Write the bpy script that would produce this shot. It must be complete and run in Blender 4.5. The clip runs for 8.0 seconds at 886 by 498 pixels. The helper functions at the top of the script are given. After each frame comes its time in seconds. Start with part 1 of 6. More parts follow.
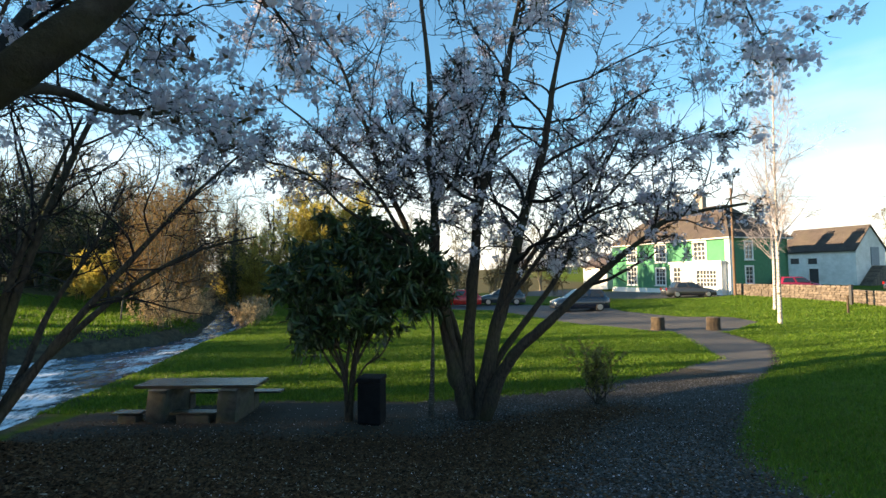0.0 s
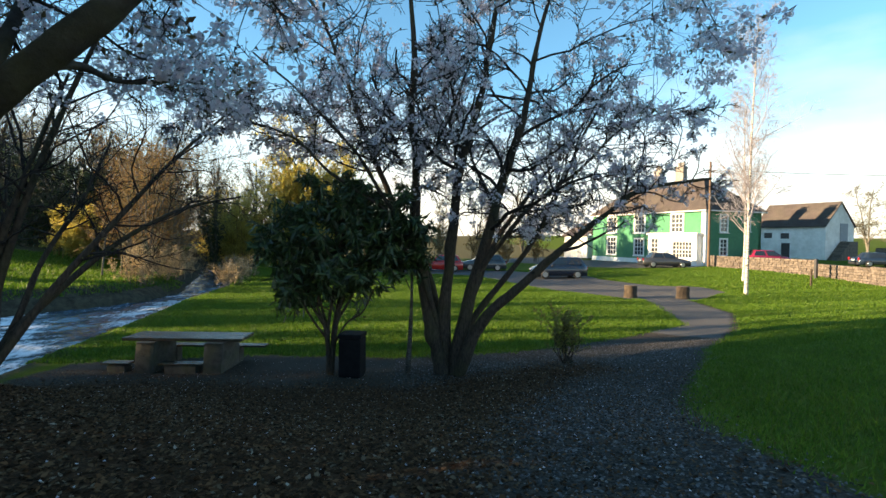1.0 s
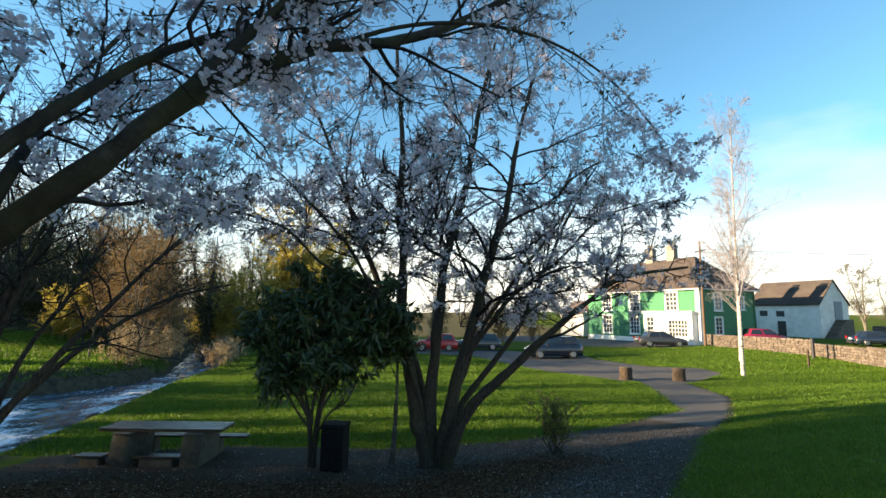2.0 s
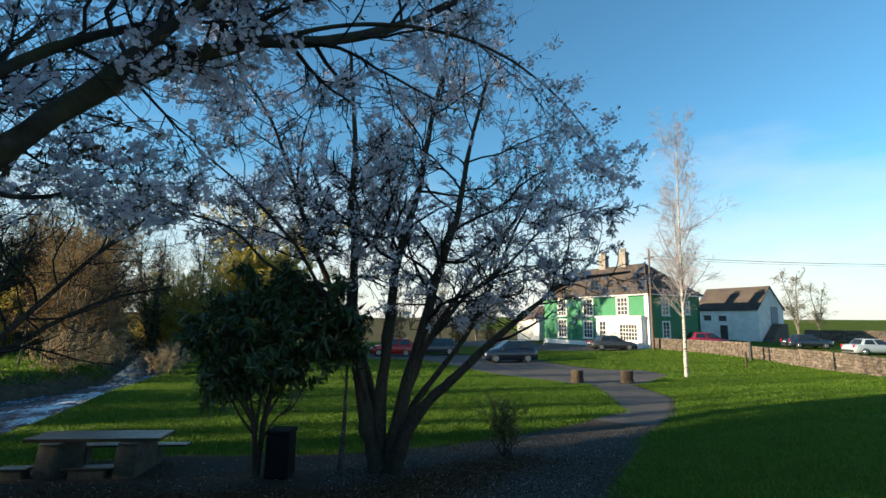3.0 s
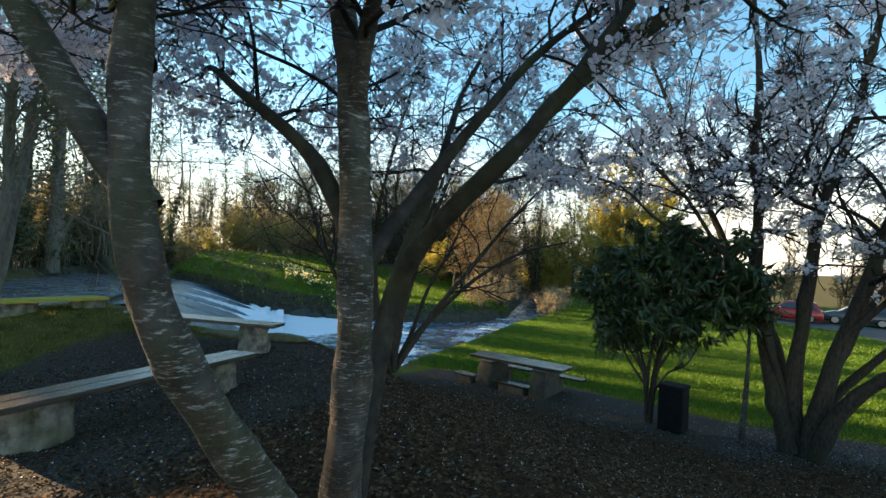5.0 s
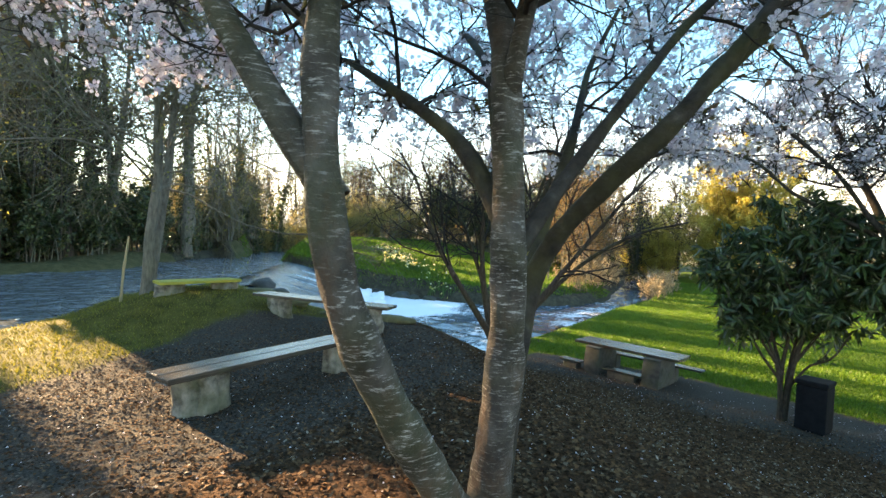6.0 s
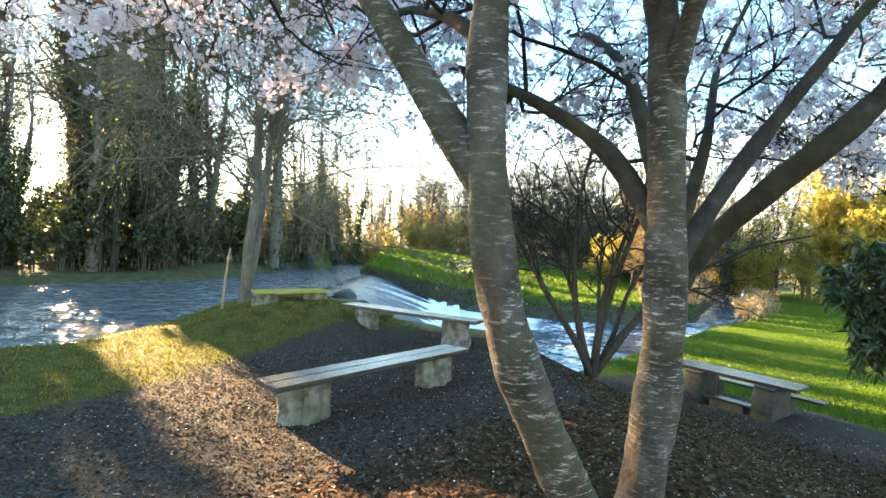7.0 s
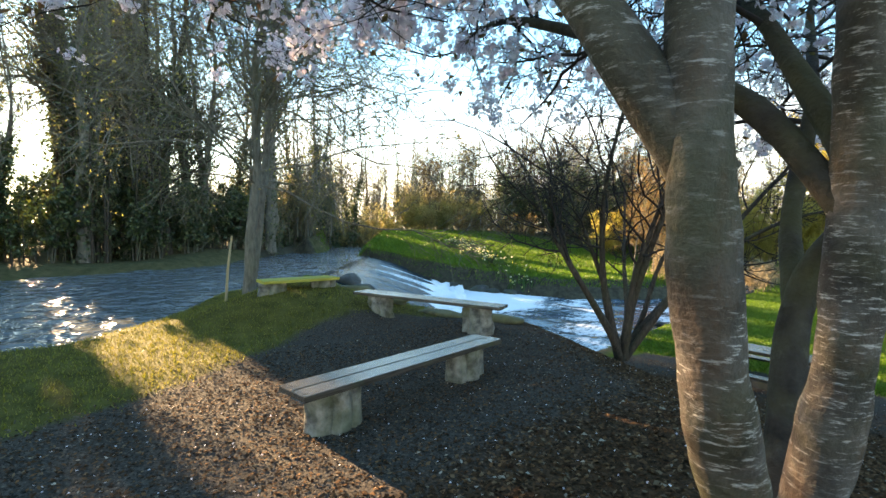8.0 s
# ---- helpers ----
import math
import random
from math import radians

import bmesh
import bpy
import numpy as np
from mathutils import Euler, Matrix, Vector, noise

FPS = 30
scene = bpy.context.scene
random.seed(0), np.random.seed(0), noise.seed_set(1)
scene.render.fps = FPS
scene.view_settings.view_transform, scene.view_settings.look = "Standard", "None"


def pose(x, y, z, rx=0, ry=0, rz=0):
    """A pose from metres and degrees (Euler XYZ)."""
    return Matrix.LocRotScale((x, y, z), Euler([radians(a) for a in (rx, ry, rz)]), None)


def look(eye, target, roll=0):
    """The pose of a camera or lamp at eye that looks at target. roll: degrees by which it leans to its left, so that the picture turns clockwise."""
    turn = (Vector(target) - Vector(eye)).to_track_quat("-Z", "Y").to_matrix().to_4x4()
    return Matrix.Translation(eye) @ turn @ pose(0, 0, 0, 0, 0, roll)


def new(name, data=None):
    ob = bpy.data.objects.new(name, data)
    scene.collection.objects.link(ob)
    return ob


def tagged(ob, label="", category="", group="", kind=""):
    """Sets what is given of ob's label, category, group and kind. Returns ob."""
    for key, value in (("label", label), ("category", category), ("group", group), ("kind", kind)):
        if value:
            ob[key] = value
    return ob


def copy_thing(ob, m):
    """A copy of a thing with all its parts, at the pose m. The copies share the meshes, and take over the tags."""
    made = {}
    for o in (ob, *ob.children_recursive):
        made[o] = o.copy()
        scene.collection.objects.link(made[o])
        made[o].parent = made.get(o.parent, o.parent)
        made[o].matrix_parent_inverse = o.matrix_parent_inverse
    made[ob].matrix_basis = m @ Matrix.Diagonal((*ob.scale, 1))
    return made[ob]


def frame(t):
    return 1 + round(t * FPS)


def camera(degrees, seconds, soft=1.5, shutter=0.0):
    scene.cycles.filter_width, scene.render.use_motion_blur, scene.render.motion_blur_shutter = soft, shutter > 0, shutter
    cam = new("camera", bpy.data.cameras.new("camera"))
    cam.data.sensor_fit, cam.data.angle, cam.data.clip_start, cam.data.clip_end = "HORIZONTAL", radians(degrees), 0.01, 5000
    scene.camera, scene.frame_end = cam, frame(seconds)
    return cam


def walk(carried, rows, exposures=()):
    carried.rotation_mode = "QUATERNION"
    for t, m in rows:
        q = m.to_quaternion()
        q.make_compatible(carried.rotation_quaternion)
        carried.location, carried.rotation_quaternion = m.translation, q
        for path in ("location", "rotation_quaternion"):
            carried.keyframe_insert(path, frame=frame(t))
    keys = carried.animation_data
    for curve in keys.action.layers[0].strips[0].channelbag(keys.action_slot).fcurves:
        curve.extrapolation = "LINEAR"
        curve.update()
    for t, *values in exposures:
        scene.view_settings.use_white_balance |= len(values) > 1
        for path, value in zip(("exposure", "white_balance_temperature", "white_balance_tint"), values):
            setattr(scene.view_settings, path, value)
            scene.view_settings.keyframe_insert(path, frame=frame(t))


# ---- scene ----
cam = camera(85.1, 8.0)
PATH = [
    (0, (0.117, -1.467, 3.051), (0.121, 0.53, 3.149), -0.8),
    (0.5, (0.322, -1.712, 2.999), (0.394, 0.286, 2.949), -0.3),
    (1, (0.214, -1.905, 3.026), (0.283, 0.093, 2.98), 0.7),
    (1.5, (0.163, -1.989, 3.106), (0.194, 0.009, 3.197), 1.0),
    (2, (0.455, -2.149, 3.262), (0.531, -0.168, 3.529), 0.7),
    (2.2, (0.514, -2.152, 3.291), (0.648, -0.181, 3.602), 0.3),
    (3.3, (0.664, -2.257, 3.201), (0.909, -0.289, 3.456), 0.8),
    (3.5, (0.537, -2.297, 3.21), (0.676, -0.313, 3.418), 1.8),
    (4, (0.395, -2.269, 3.268), (0.126, -0.294, 3.423), 3.3),
    (4.5, (0.314, -2.327, 3.335), (-0.404, -0.463, 3.435), 3.2),
    (5, (0.173, -2.473, 3.298), (-0.947, -0.817, 3.336), 3.0),
    (5.2, (0.148, -2.514, 3.288), (-1.074, -0.931, 3.303), 3.1),
    (6.3, (-0.249, -2.69, 3.303), (-1.704, -1.319, 3.248), 2.7),
    (6.5, (-0.313, -2.72, 3.294), (-1.816, -1.401, 3.253), 3.3),
    (7, (-0.505, -2.782, 3.262), (-2.099, -1.575, 3.256), 2.8),
    (7.5, (-0.87, -2.791, 3.317), (-2.51, -1.646, 3.308), 1.8),
    (8, (-1.233, -2.78, 3.309), (-2.81, -1.553, 3.215), 1.1),
]
EXPOSURES = [(0.0, 1.97, 8300, 13), (2.2, 1.86, 8150, 13), (3.3, 1.22, 6950, 6), (4.0, 1.44, 7300, 8), (5.0, 2.24, 8950, 13), (5.2, 2.37, 9100, 13), (6.3, 3.54, 10100, 18), (7.0, 3.72, 10100, 18), (7.5, 3.4, 10000, 18), (8.0, 3.17, 9900, 18)]
walk(cam, [(row[0], look(*row[1:])) for row in PATH], EXPOSURES)

# ---- light ----
SUN_DIR = Vector((-0.973, -0.104, 0.215)).normalized()
world = bpy.data.worlds.new("sky")
scene.world = world
world.use_nodes = True
wn, wl = world.node_tree.nodes, world.node_tree.links
wn.clear()
sky = wn.new("ShaderNodeTexSky")
sky.sky_type, sky.sun_disc = "NISHITA", False
sky.sun_elevation = math.asin(SUN_DIR.z)
sky.sun_rotation = math.atan2(SUN_DIR.x, SUN_DIR.y) % (2 * math.pi)
sky.air_density, sky.dust_density, sky.ozone_density = 1.0, 0.2, 4.0
# thin bright cloud low over the horizon
wc = wn.new("ShaderNodeTexCoord")
wsep = wn.new("ShaderNodeSeparateXYZ")
wl.new(wc.outputs["Generated"], wsep.inputs[0])
wmap = wn.new("ShaderNodeMapping")
wmap.inputs["Scale"].default_value = (2.2, 2.2, 7.0)
wl.new(wc.outputs["Generated"], wmap.inputs["Vector"])
wnoise = wn.new("ShaderNodeTexNoise")
wnoise.inputs["Scale"].default_value, wnoise.inputs["Detail"].default_value = 1.6, 7.0
wl.new(wmap.outputs[0], wnoise.inputs["Vector"])
wsum = wn.new("ShaderNodeMath")
wsum.operation = "MULTIPLY_ADD"
wl.new(wnoise.outputs["Fac"], wsum.inputs[0])
wsum.inputs[1].default_value = -0.26
wl.new(wsep.outputs["Z"], wsum.inputs[2])
wramp = wn.new("ShaderNodeMapRange")
wramp.inputs["From Min"].default_value, wramp.inputs["From Max"].default_value = -0.10, 0.17
wramp.inputs["To Min"].default_value, wramp.inputs["To Max"].default_value = 0.9, 0.0
wl.new(wsum.outputs[0], wramp.inputs["Value"])
wmix = wn.new("ShaderNodeMix")
wmix.data_type = "RGBA"
wl.new(wramp.outputs[0], wmix.inputs["Factor"])
wtint = wn.new("ShaderNodeMix")
wtint.data_type, wtint.blend_type = "RGBA", "MULTIPLY"
wtint.inputs["Factor"].default_value = 1.0
wtint.inputs["B"].default_value = (0.70, 1.09, 1.10, 1)
wl.new(sky.outputs[0], wtint.inputs["A"])
wl.new(wtint.outputs["Result"], wmix.inputs["A"])
wmix.inputs["B"].default_value = (3.9, 3.95, 4.05, 1)
wbg = wn.new("ShaderNodeBackground")
wbg.inputs["Strength"].default_value = 0.1
wl.new(wmix.outputs["Result"], wbg.inputs["Color"])
wout = wn.new("ShaderNodeOutputWorld")
wl.new(wbg.outputs[0], wout.inputs[0])
sun = new("sun", bpy.data.lights.new("sun", "SUN"))
sun.data.energy, sun.data.angle, sun.data.color = 5.0, radians(0.4), (1.0, 0.83, 0.60)
sun.matrix_world = look(SUN_DIR * 60, (0, 0, 0))

# ---- tools ----
R = np.random.default_rng(7)


def mesh_of(name, V, F, mat=None, smooth=False):
    """A mesh from vertices (n, 3) and faces that all have the same number of corners."""
    V, F = np.asarray(V, np.float32), np.asarray(F, np.int32)
    me = bpy.data.meshes.new(name)
    me.vertices.add(len(V))
    me.vertices.foreach_set("co", V.ravel())
    me.loops.add(F.size)
    me.loops.foreach_set("vertex_index", F.ravel())
    me.polygons.add(len(F))
    me.polygons.foreach_set("loop_start", np.arange(0, F.size, F.shape[1], dtype=np.int32))
    me.update(calc_edges=True)
    if smooth:
        me.polygons.foreach_set("use_smooth", np.ones(len(F), dtype=bool))
    if mat:
        me.materials.append(mat)
    return me


def thing(name, label, category, at=(0, 0, 0), turn=0.0, group="", kind=""):
    """An Empty at the base of a thing, that parents its parts."""
    ob = new(name)
    ob.empty_display_size = 0.1
    ob.matrix_basis = pose(*at, 0, 0, turn)
    return tagged(ob, label, category, group, kind)


def under(ob, parent):
    if parent is not None:
        ob.parent = parent
    return ob


def part(name, bm, material, parent, label="", smooth=False):
    """Links a bmesh as one mesh object under a thing or under a part."""
    me = bpy.data.meshes.new(name)
    for fc in bm.faces:
        fc.smooth = smooth
    bm.to_mesh(me)
    bm.free()
    me.materials.append(material)
    return tagged(under(new(name, me), parent), label)


def part_np(name, V, F, material, parent, label="", smooth=False):
    return tagged(under(new(name, mesh_of(name, V, F, material, smooth)), parent), label)


def box(bm, lo, hi, bevel=0.0, segments=1, m=None):
    """Adds a box between two corners to bm, its edges bevelled."""
    c = [(a + b) / 2 for a, b in zip(lo, hi)]
    s = [abs(b - a) for a, b in zip(lo, hi)]
    vs = bmesh.ops.create_cube(bm, size=1.0, matrix=Matrix.Translation(c) @ Matrix.Diagonal((*s, 1)))["verts"]
    if bevel:
        es = {e for v in vs for e in v.link_edges}
        made = bmesh.ops.bevel(bm, geom=list(es), offset=bevel, segments=segments, affect="EDGES", profile=0.6)
        vs = list({v for v in made["verts"]} | {v for v in vs if v.is_valid})
    if m is not None:
        bmesh.ops.transform(bm, matrix=m, verts=vs)
    return vs


def one_box(name, lo, hi, mat, parent, bevel=0.0, label="", m=None):
    bm = bmesh.new()
    box(bm, lo, hi, bevel, m=m)
    return part(name, bm, mat, parent, label)


def tubes(branches, sides=6):
    """Tapered tubes along polylines: [(points, radii)] or one pair of arrays (k, n, 3), (k, n) -> vertices, quads."""
    if isinstance(branches, list):
        groups = {}
        for P, r in branches:
            groups.setdefault(len(P), []).append((P, r))
        sets = [(np.array([b[0] for b in g]), np.array([b[1] for b in g])) for g in groups.values()]
    else:
        sets = [branches]
    VV, FF, base = [], [], 0
    for P, r in sets:
        k, n = r.shape
        T = np.gradient(P, axis=1)
        T /= np.linalg.norm(T, axis=2)[..., None] + 1e-9
        mean = P[:, -1] - P[:, 0]
        flat = np.abs(mean[:, 0]) < 0.7 * np.linalg.norm(mean, axis=1)
        ref = np.where(flat[:, None], np.array([1.0, 0, 0]), np.array([0, 1.0, 0]))[:, None]
        A = np.cross(T, np.broadcast_to(ref, T.shape))
        A /= np.linalg.norm(A, axis=2)[..., None] + 1e-9
        B = np.cross(T, A)
        ang = np.arange(sides) * 2 * np.pi / sides
        ring = P[:, :, None] + r[:, :, None, None] * (np.cos(ang)[:, None] * A[:, :, None] + np.sin(ang)[:, None] * B[:, :, None])
        VV.append(ring.reshape(-1, 3))
        j = np.arange(k)[:, None, None] * n * sides + np.arange(n - 1)[None, :, None] * sides
        q = np.arange(sides)[None, None]
        q2 = (q + 1) % sides
        FF.append(base + np.stack([j + q, j + q2, j + sides + q2, j + sides + q], -1).reshape(-1, 4))
        base += k * n * sides
    return np.concatenate(VV), np.concatenate(FF)


def smooth_line(pts, n):
    """A Catmull-Rom line of n points through the given ones."""
    P = np.asarray(pts, float)
    if len(P) < 3:
        return np.array([P[0] + (P[-1] - P[0]) * s for s in np.linspace(0, 1, n)])
    Q = np.vstack([2 * P[0] - P[1], P, 2 * P[-1] - P[-2]])
    out = []
    for s in np.linspace(0, len(P) - 1 - 1e-6, n):
        i = int(s)
        u = s - i
        a, b, c, d = Q[i:i + 4]
        out.append(0.5 * (2 * b + (c - a) * u + (2 * a - 5 * b + 4 * c - d) * u * u + (3 * b - a - 3 * c + d) * u ** 3))
    return np.array(out)


def limb(pts, r0, r1, n=12, rng=R, rough=0.06):
    """A stem through the given points, tapering from r0 to r1."""
    P = smooth_line(pts, n)
    s = np.linspace(0, 1, n)
    rad = r0 + (r1 - r0) * s ** 0.8
    return P, rad * (1 + rough * rng.normal(size=n))


def unit(v):
    return v / (np.linalg.norm(v) + 1e-9)


def resample(P, r, n):
    s = np.linspace(0, len(P) - 1, n)
    i = np.minimum(s.astype(int), len(P) - 2)
    u = (s - i)[:, None]
    return P[i] * (1 - u) + P[i + 1] * u, np.interp(s, np.arange(len(r)), r)


def gather(stems, n=20):
    both = [resample(np.asarray(P), np.asarray(r), n) for P, r in stems]
    return np.array([b[0] for b in both]), np.array([b[1] for b in both])


def join(*sets):
    """Branch sets of different orders as one, each with six points."""
    out = [gather(list(zip(P, r)), 6) for P, r in sets]
    return np.concatenate([o[0] for o in out]), np.concatenate([o[1] for o in out])


def ramify(stems, levels, rng=R):
    """Grows side branches, order by order. levels: (number on each, from, length, ratio of thickness, angle, lift, wander, points).
    A length under 1 is a share of the parent's. Returns the stems and one pair of arrays for each order."""
    out = [list(stems)]
    P, r = gather(stems)
    for count, start, length, thick, angle, lift, wander, npts in levels:
        N, n = r.shape
        total = np.linalg.norm(np.diff(P, axis=1), axis=2).sum(1)
        which = np.repeat(np.arange(N), np.maximum(1, rng.poisson(count, N)))
        M = len(which)
        s = rng.uniform(start, 1.0, M)
        f = s * (n - 1)
        i = np.minimum(f.astype(int), n - 2)
        u = (f - i)[:, None]
        p = P[which, i] * (1 - u) + P[which, i + 1] * u
        t = P[which, i + 1] - P[which, i]
        t /= np.linalg.norm(t, axis=1)[:, None] + 1e-9
        side = np.cross(t, rng.normal(size=(M, 3)))
        side /= np.linalg.norm(side, axis=1)[:, None] + 1e-9
        a = np.radians(angle * rng.uniform(0.65, 1.3, M))[:, None]
        d = t * np.cos(a) + side * np.sin(a)
        ln = length * (total[which] if length < 1.0 else 1.0) * rng.uniform(0.55, 1.3, M) * (1.2 - 0.6 * s)
        r0 = np.maximum(r[which, i] * thick, 0.0022)
        Q = [p]
        for _ in range(npts - 1):
            d = d + rng.normal(size=(M, 3)) * wander + np.array([0, 0, lift])
            d /= np.linalg.norm(d, axis=1)[:, None] + 1e-9
            Q.append(Q[-1] + d * (ln / (npts - 1))[:, None])
        P = np.stack(Q, 1)
        r = r0[:, None] * np.linspace(1, 0.4, npts)[None]
        out.append((P, r))
    return out


def along(branches, per_metre, rng=R, start=0.15):
    """Random places along branches, with the direction of the branch."""
    P, r = gather(branches) if isinstance(branches, list) else branches
    N, n = r.shape
    total = np.linalg.norm(np.diff(P, axis=1), axis=2).sum(1)
    which = np.repeat(np.arange(N), rng.poisson(total * per_metre))
    s = rng.uniform(start, 1, len(which)) * (n - 1)
    i = np.minimum(s.astype(int), n - 2)
    u = (s - i)[:, None]
    return P[which, i] * (1 - u) + P[which, i + 1] * u, P[which, i + 1] - P[which, i]


def frames_at(n, rng, axis=None, spread=1.0):
    D = rng.normal(size=(n, 3)) * spread
    if axis is not None:
        D = D + axis
    D /= np.linalg.norm(D, axis=1)[:, None] + 1e-9
    S = np.cross(D, rng.normal(size=(n, 3)))
    S /= np.linalg.norm(S, axis=1)[:, None] + 1e-9
    return D, S, np.cross(D, S)


def leaves(pos, length, width, rng=R, axis=None, spread=1.0, fold=0.25):
    """Kite-shaped leaves, folded a little along the middle: four corners, two triangles each."""
    n = len(pos)
    D, S, N = frames_at(n, rng, axis, spread)
    L = (length * rng.uniform(0.7, 1.3, n))[:, None]
    W = (width * rng.uniform(0.7, 1.3, n))[:, None]
    a, d = pos, pos + D * L - N * L * fold * 0.6
    b, c = pos + D * L * 0.45 + S * W / 2 + N * W * fold, pos + D * L * 0.45 - S * W / 2 + N * W * fold
    V = np.stack([a, b, d, c], 1).reshape(-1, 3)
    i = np.arange(n)[:, None] * 4
    return V, np.concatenate([i + np.array([[0, 1, 2]]), i + np.array([[0, 2, 3]])])


def flowers(pos, radius, rng=R):
    """Open flowers, each a shallow cup of five separate petals."""
    n = len(pos)
    D, S, T = frames_at(n, rng)
    r = (radius * rng.uniform(0.75, 1.25, n))[:, None]
    ring = []
    for k in range(5):
        for da in (-0.52, 0.52):
            a = k * math.tau / 5 + da
            ring.append(pos + D * r * 0.4 + (S * math.cos(a) + T * math.sin(a)) * r)
    V = np.stack([pos] + ring, 1).reshape(-1, 3)
    i = np.arange(n)[:, None] * 11
    return V, np.concatenate([i + np.array([[0, 1 + 2 * k, 2 + 2 * k]]) for k in range(5)])


# ---- materials ----
def nodes_of(name):
    m = bpy.data.materials.new(name)
    m.use_nodes = True
    nt = m.node_tree
    return m, nt.nodes, nt.links, nt.nodes["Principled BSDF"]


def ramp(nodes, stops):
    r = nodes.new("ShaderNodeValToRGB")
    el = r.color_ramp.elements
    while len(el) < len(stops):
        el.new(0.5)
    for e, (p, c) in zip(el, stops):
        e.position, e.color = p, (*c, 1)
    return r


def noise_tex(nodes, links, scale, detail=6.0, rough=0.6, stretch=None, coord="Object"):
    tc = nodes.new("ShaderNodeTexCoord")
    nz = nodes.new("ShaderNodeTexNoise")
    nz.inputs["Scale"].default_value, nz.inputs["Detail"].default_value, nz.inputs["Roughness"].default_value = scale, detail, rough
    if stretch:
        mp = nodes.new("ShaderNodeMapping")
        mp.inputs["Scale"].default_value = stretch
        links.new(tc.outputs[coord], mp.inputs[0])
        links.new(mp.outputs[0], nz.inputs["Vector"])
    else:
        links.new(tc.outputs[coord], nz.inputs["Vector"])
    return nz


def mixed(nodes, links, kind, fac, a, b):
    """A colour mix; a, b and fac are sockets or values."""
    mx = nodes.new("ShaderNodeMix")
    mx.data_type, mx.blend_type = "RGBA", kind
    for key, v in (("Factor", fac), ("A", a), ("B", b)):
        if hasattr(v, "is_linked"):
            links.new(v, mx.inputs[key])
        else:
            mx.inputs[key].default_value = v if key == "Factor" else (*v, 1)
    return mx.outputs["Result"]


def surface(name, stops, scale, rough=0.8, bump=0.3, metal=0.0, stretch=None, big=None, vary=0.0, island=0.0, fine=None, spec=0.5, bump_dist=0.02):
    """A surface whose colour runs along stops by noise; big: (colour, scale, amount) of stains; vary and island: lightness that differs from object to
    object or from piece to piece."""
    m, n, l, b = nodes_of(name)
    nz = noise_tex(n, l, scale, stretch=stretch)
    rp = ramp(n, stops)
    l.new(nz.outputs["Fac"], rp.inputs[0])
    col = rp.outputs[0]
    if big:
        nb = noise_tex(n, l, big[1], 4.0)
        rb = ramp(n, [(0.45, (0, 0, 0)), (0.65, (1, 1, 1))])
        l.new(nb.outputs["Fac"], rb.inputs[0])
        mu = n.new("ShaderNodeMath")
        mu.operation = "MULTIPLY"
        mu.inputs[1].default_value = big[2]
        l.new(rb.outputs[0], mu.inputs[0])
        col = mixed(n, l, "MIX", mu.outputs[0], col, big[0])
    for amount, node, out in ((vary, "ShaderNodeObjectInfo", "Random"), (island, "ShaderNodeNewGeometry", "Random Per Island")):
        if amount:
            src = n.new(node)
            mr = n.new("ShaderNodeMapRange")
            mr.inputs["To Min"].default_value, mr.inputs["To Max"].default_value = 1 - amount, 1 + amount
            l.new(src.outputs[out], mr.inputs["Value"])
            hs = n.new("ShaderNodeHueSaturation")
            l.new(mr.outputs[0], hs.inputs["Value"])
            l.new(col, hs.inputs["Color"])
            col = hs.outputs[0]
    l.new(col, b.inputs["Base Color"])
    b.inputs["Roughness"].default_value, b.inputs["Metallic"].default_value = rough, metal
    b.inputs["Specular IOR Level"].default_value = spec
    if bump:
        nf = noise_tex(n, l, fine or scale * 3, stretch=stretch)
        bp = n.new("ShaderNodeBump")
        bp.inputs["Strength"].default_value, bp.inputs["Distance"].default_value = bump, bump_dist
        l.new(nf.outputs["Fac"], bp.inputs["Height"])
        l.new(bp.outputs[0], b.inputs["Normal"])
    return m


def foliage(name, stops, through_light=0.4, rough=0.5, spec=0.3):
    """Leaves or petals that let some light through; colour differs from leaf to leaf."""
    m, n, l, b = nodes_of(name)
    g = n.new("ShaderNodeNewGeometry")
    rp = ramp(n, stops)
    l.new(g.outputs["Random Per Island"], rp.inputs[0])
    l.new(rp.outputs[0], b.inputs["Base Color"])
    b.inputs["Roughness"].default_value = rough
    b.inputs["Specular IOR Level"].default_value = spec
    tr = n.new("ShaderNodeBsdfTranslucent")
    l.new(rp.outputs[0], tr.inputs["Color"])
    mx = n.new("ShaderNodeMixShader")
    mx.inputs[0].default_value = through_light
    l.new(b.outputs[0], mx.inputs[1])
    l.new(tr.outputs[0], mx.inputs[2])
    l.new(mx.outputs[0], n["Material Output"].inputs["Surface"])
    return m


def plain(name, colour, rough=0.5, metal=0.0, spec=0.5):
    m, n, l, b = nodes_of(name)
    b.inputs["Base Color"].default_value = (*colour, 1)
    b.inputs["Roughness"].default_value, b.inputs["Metallic"].default_value = rough, metal
    b.inputs["Specular IOR Level"].default_value = spec
    return m


def glass_mat(name, tint=(0.04, 0.05, 0.06), rough=0.04):
    return plain(name, tint, rough, 0.0, 0.9)


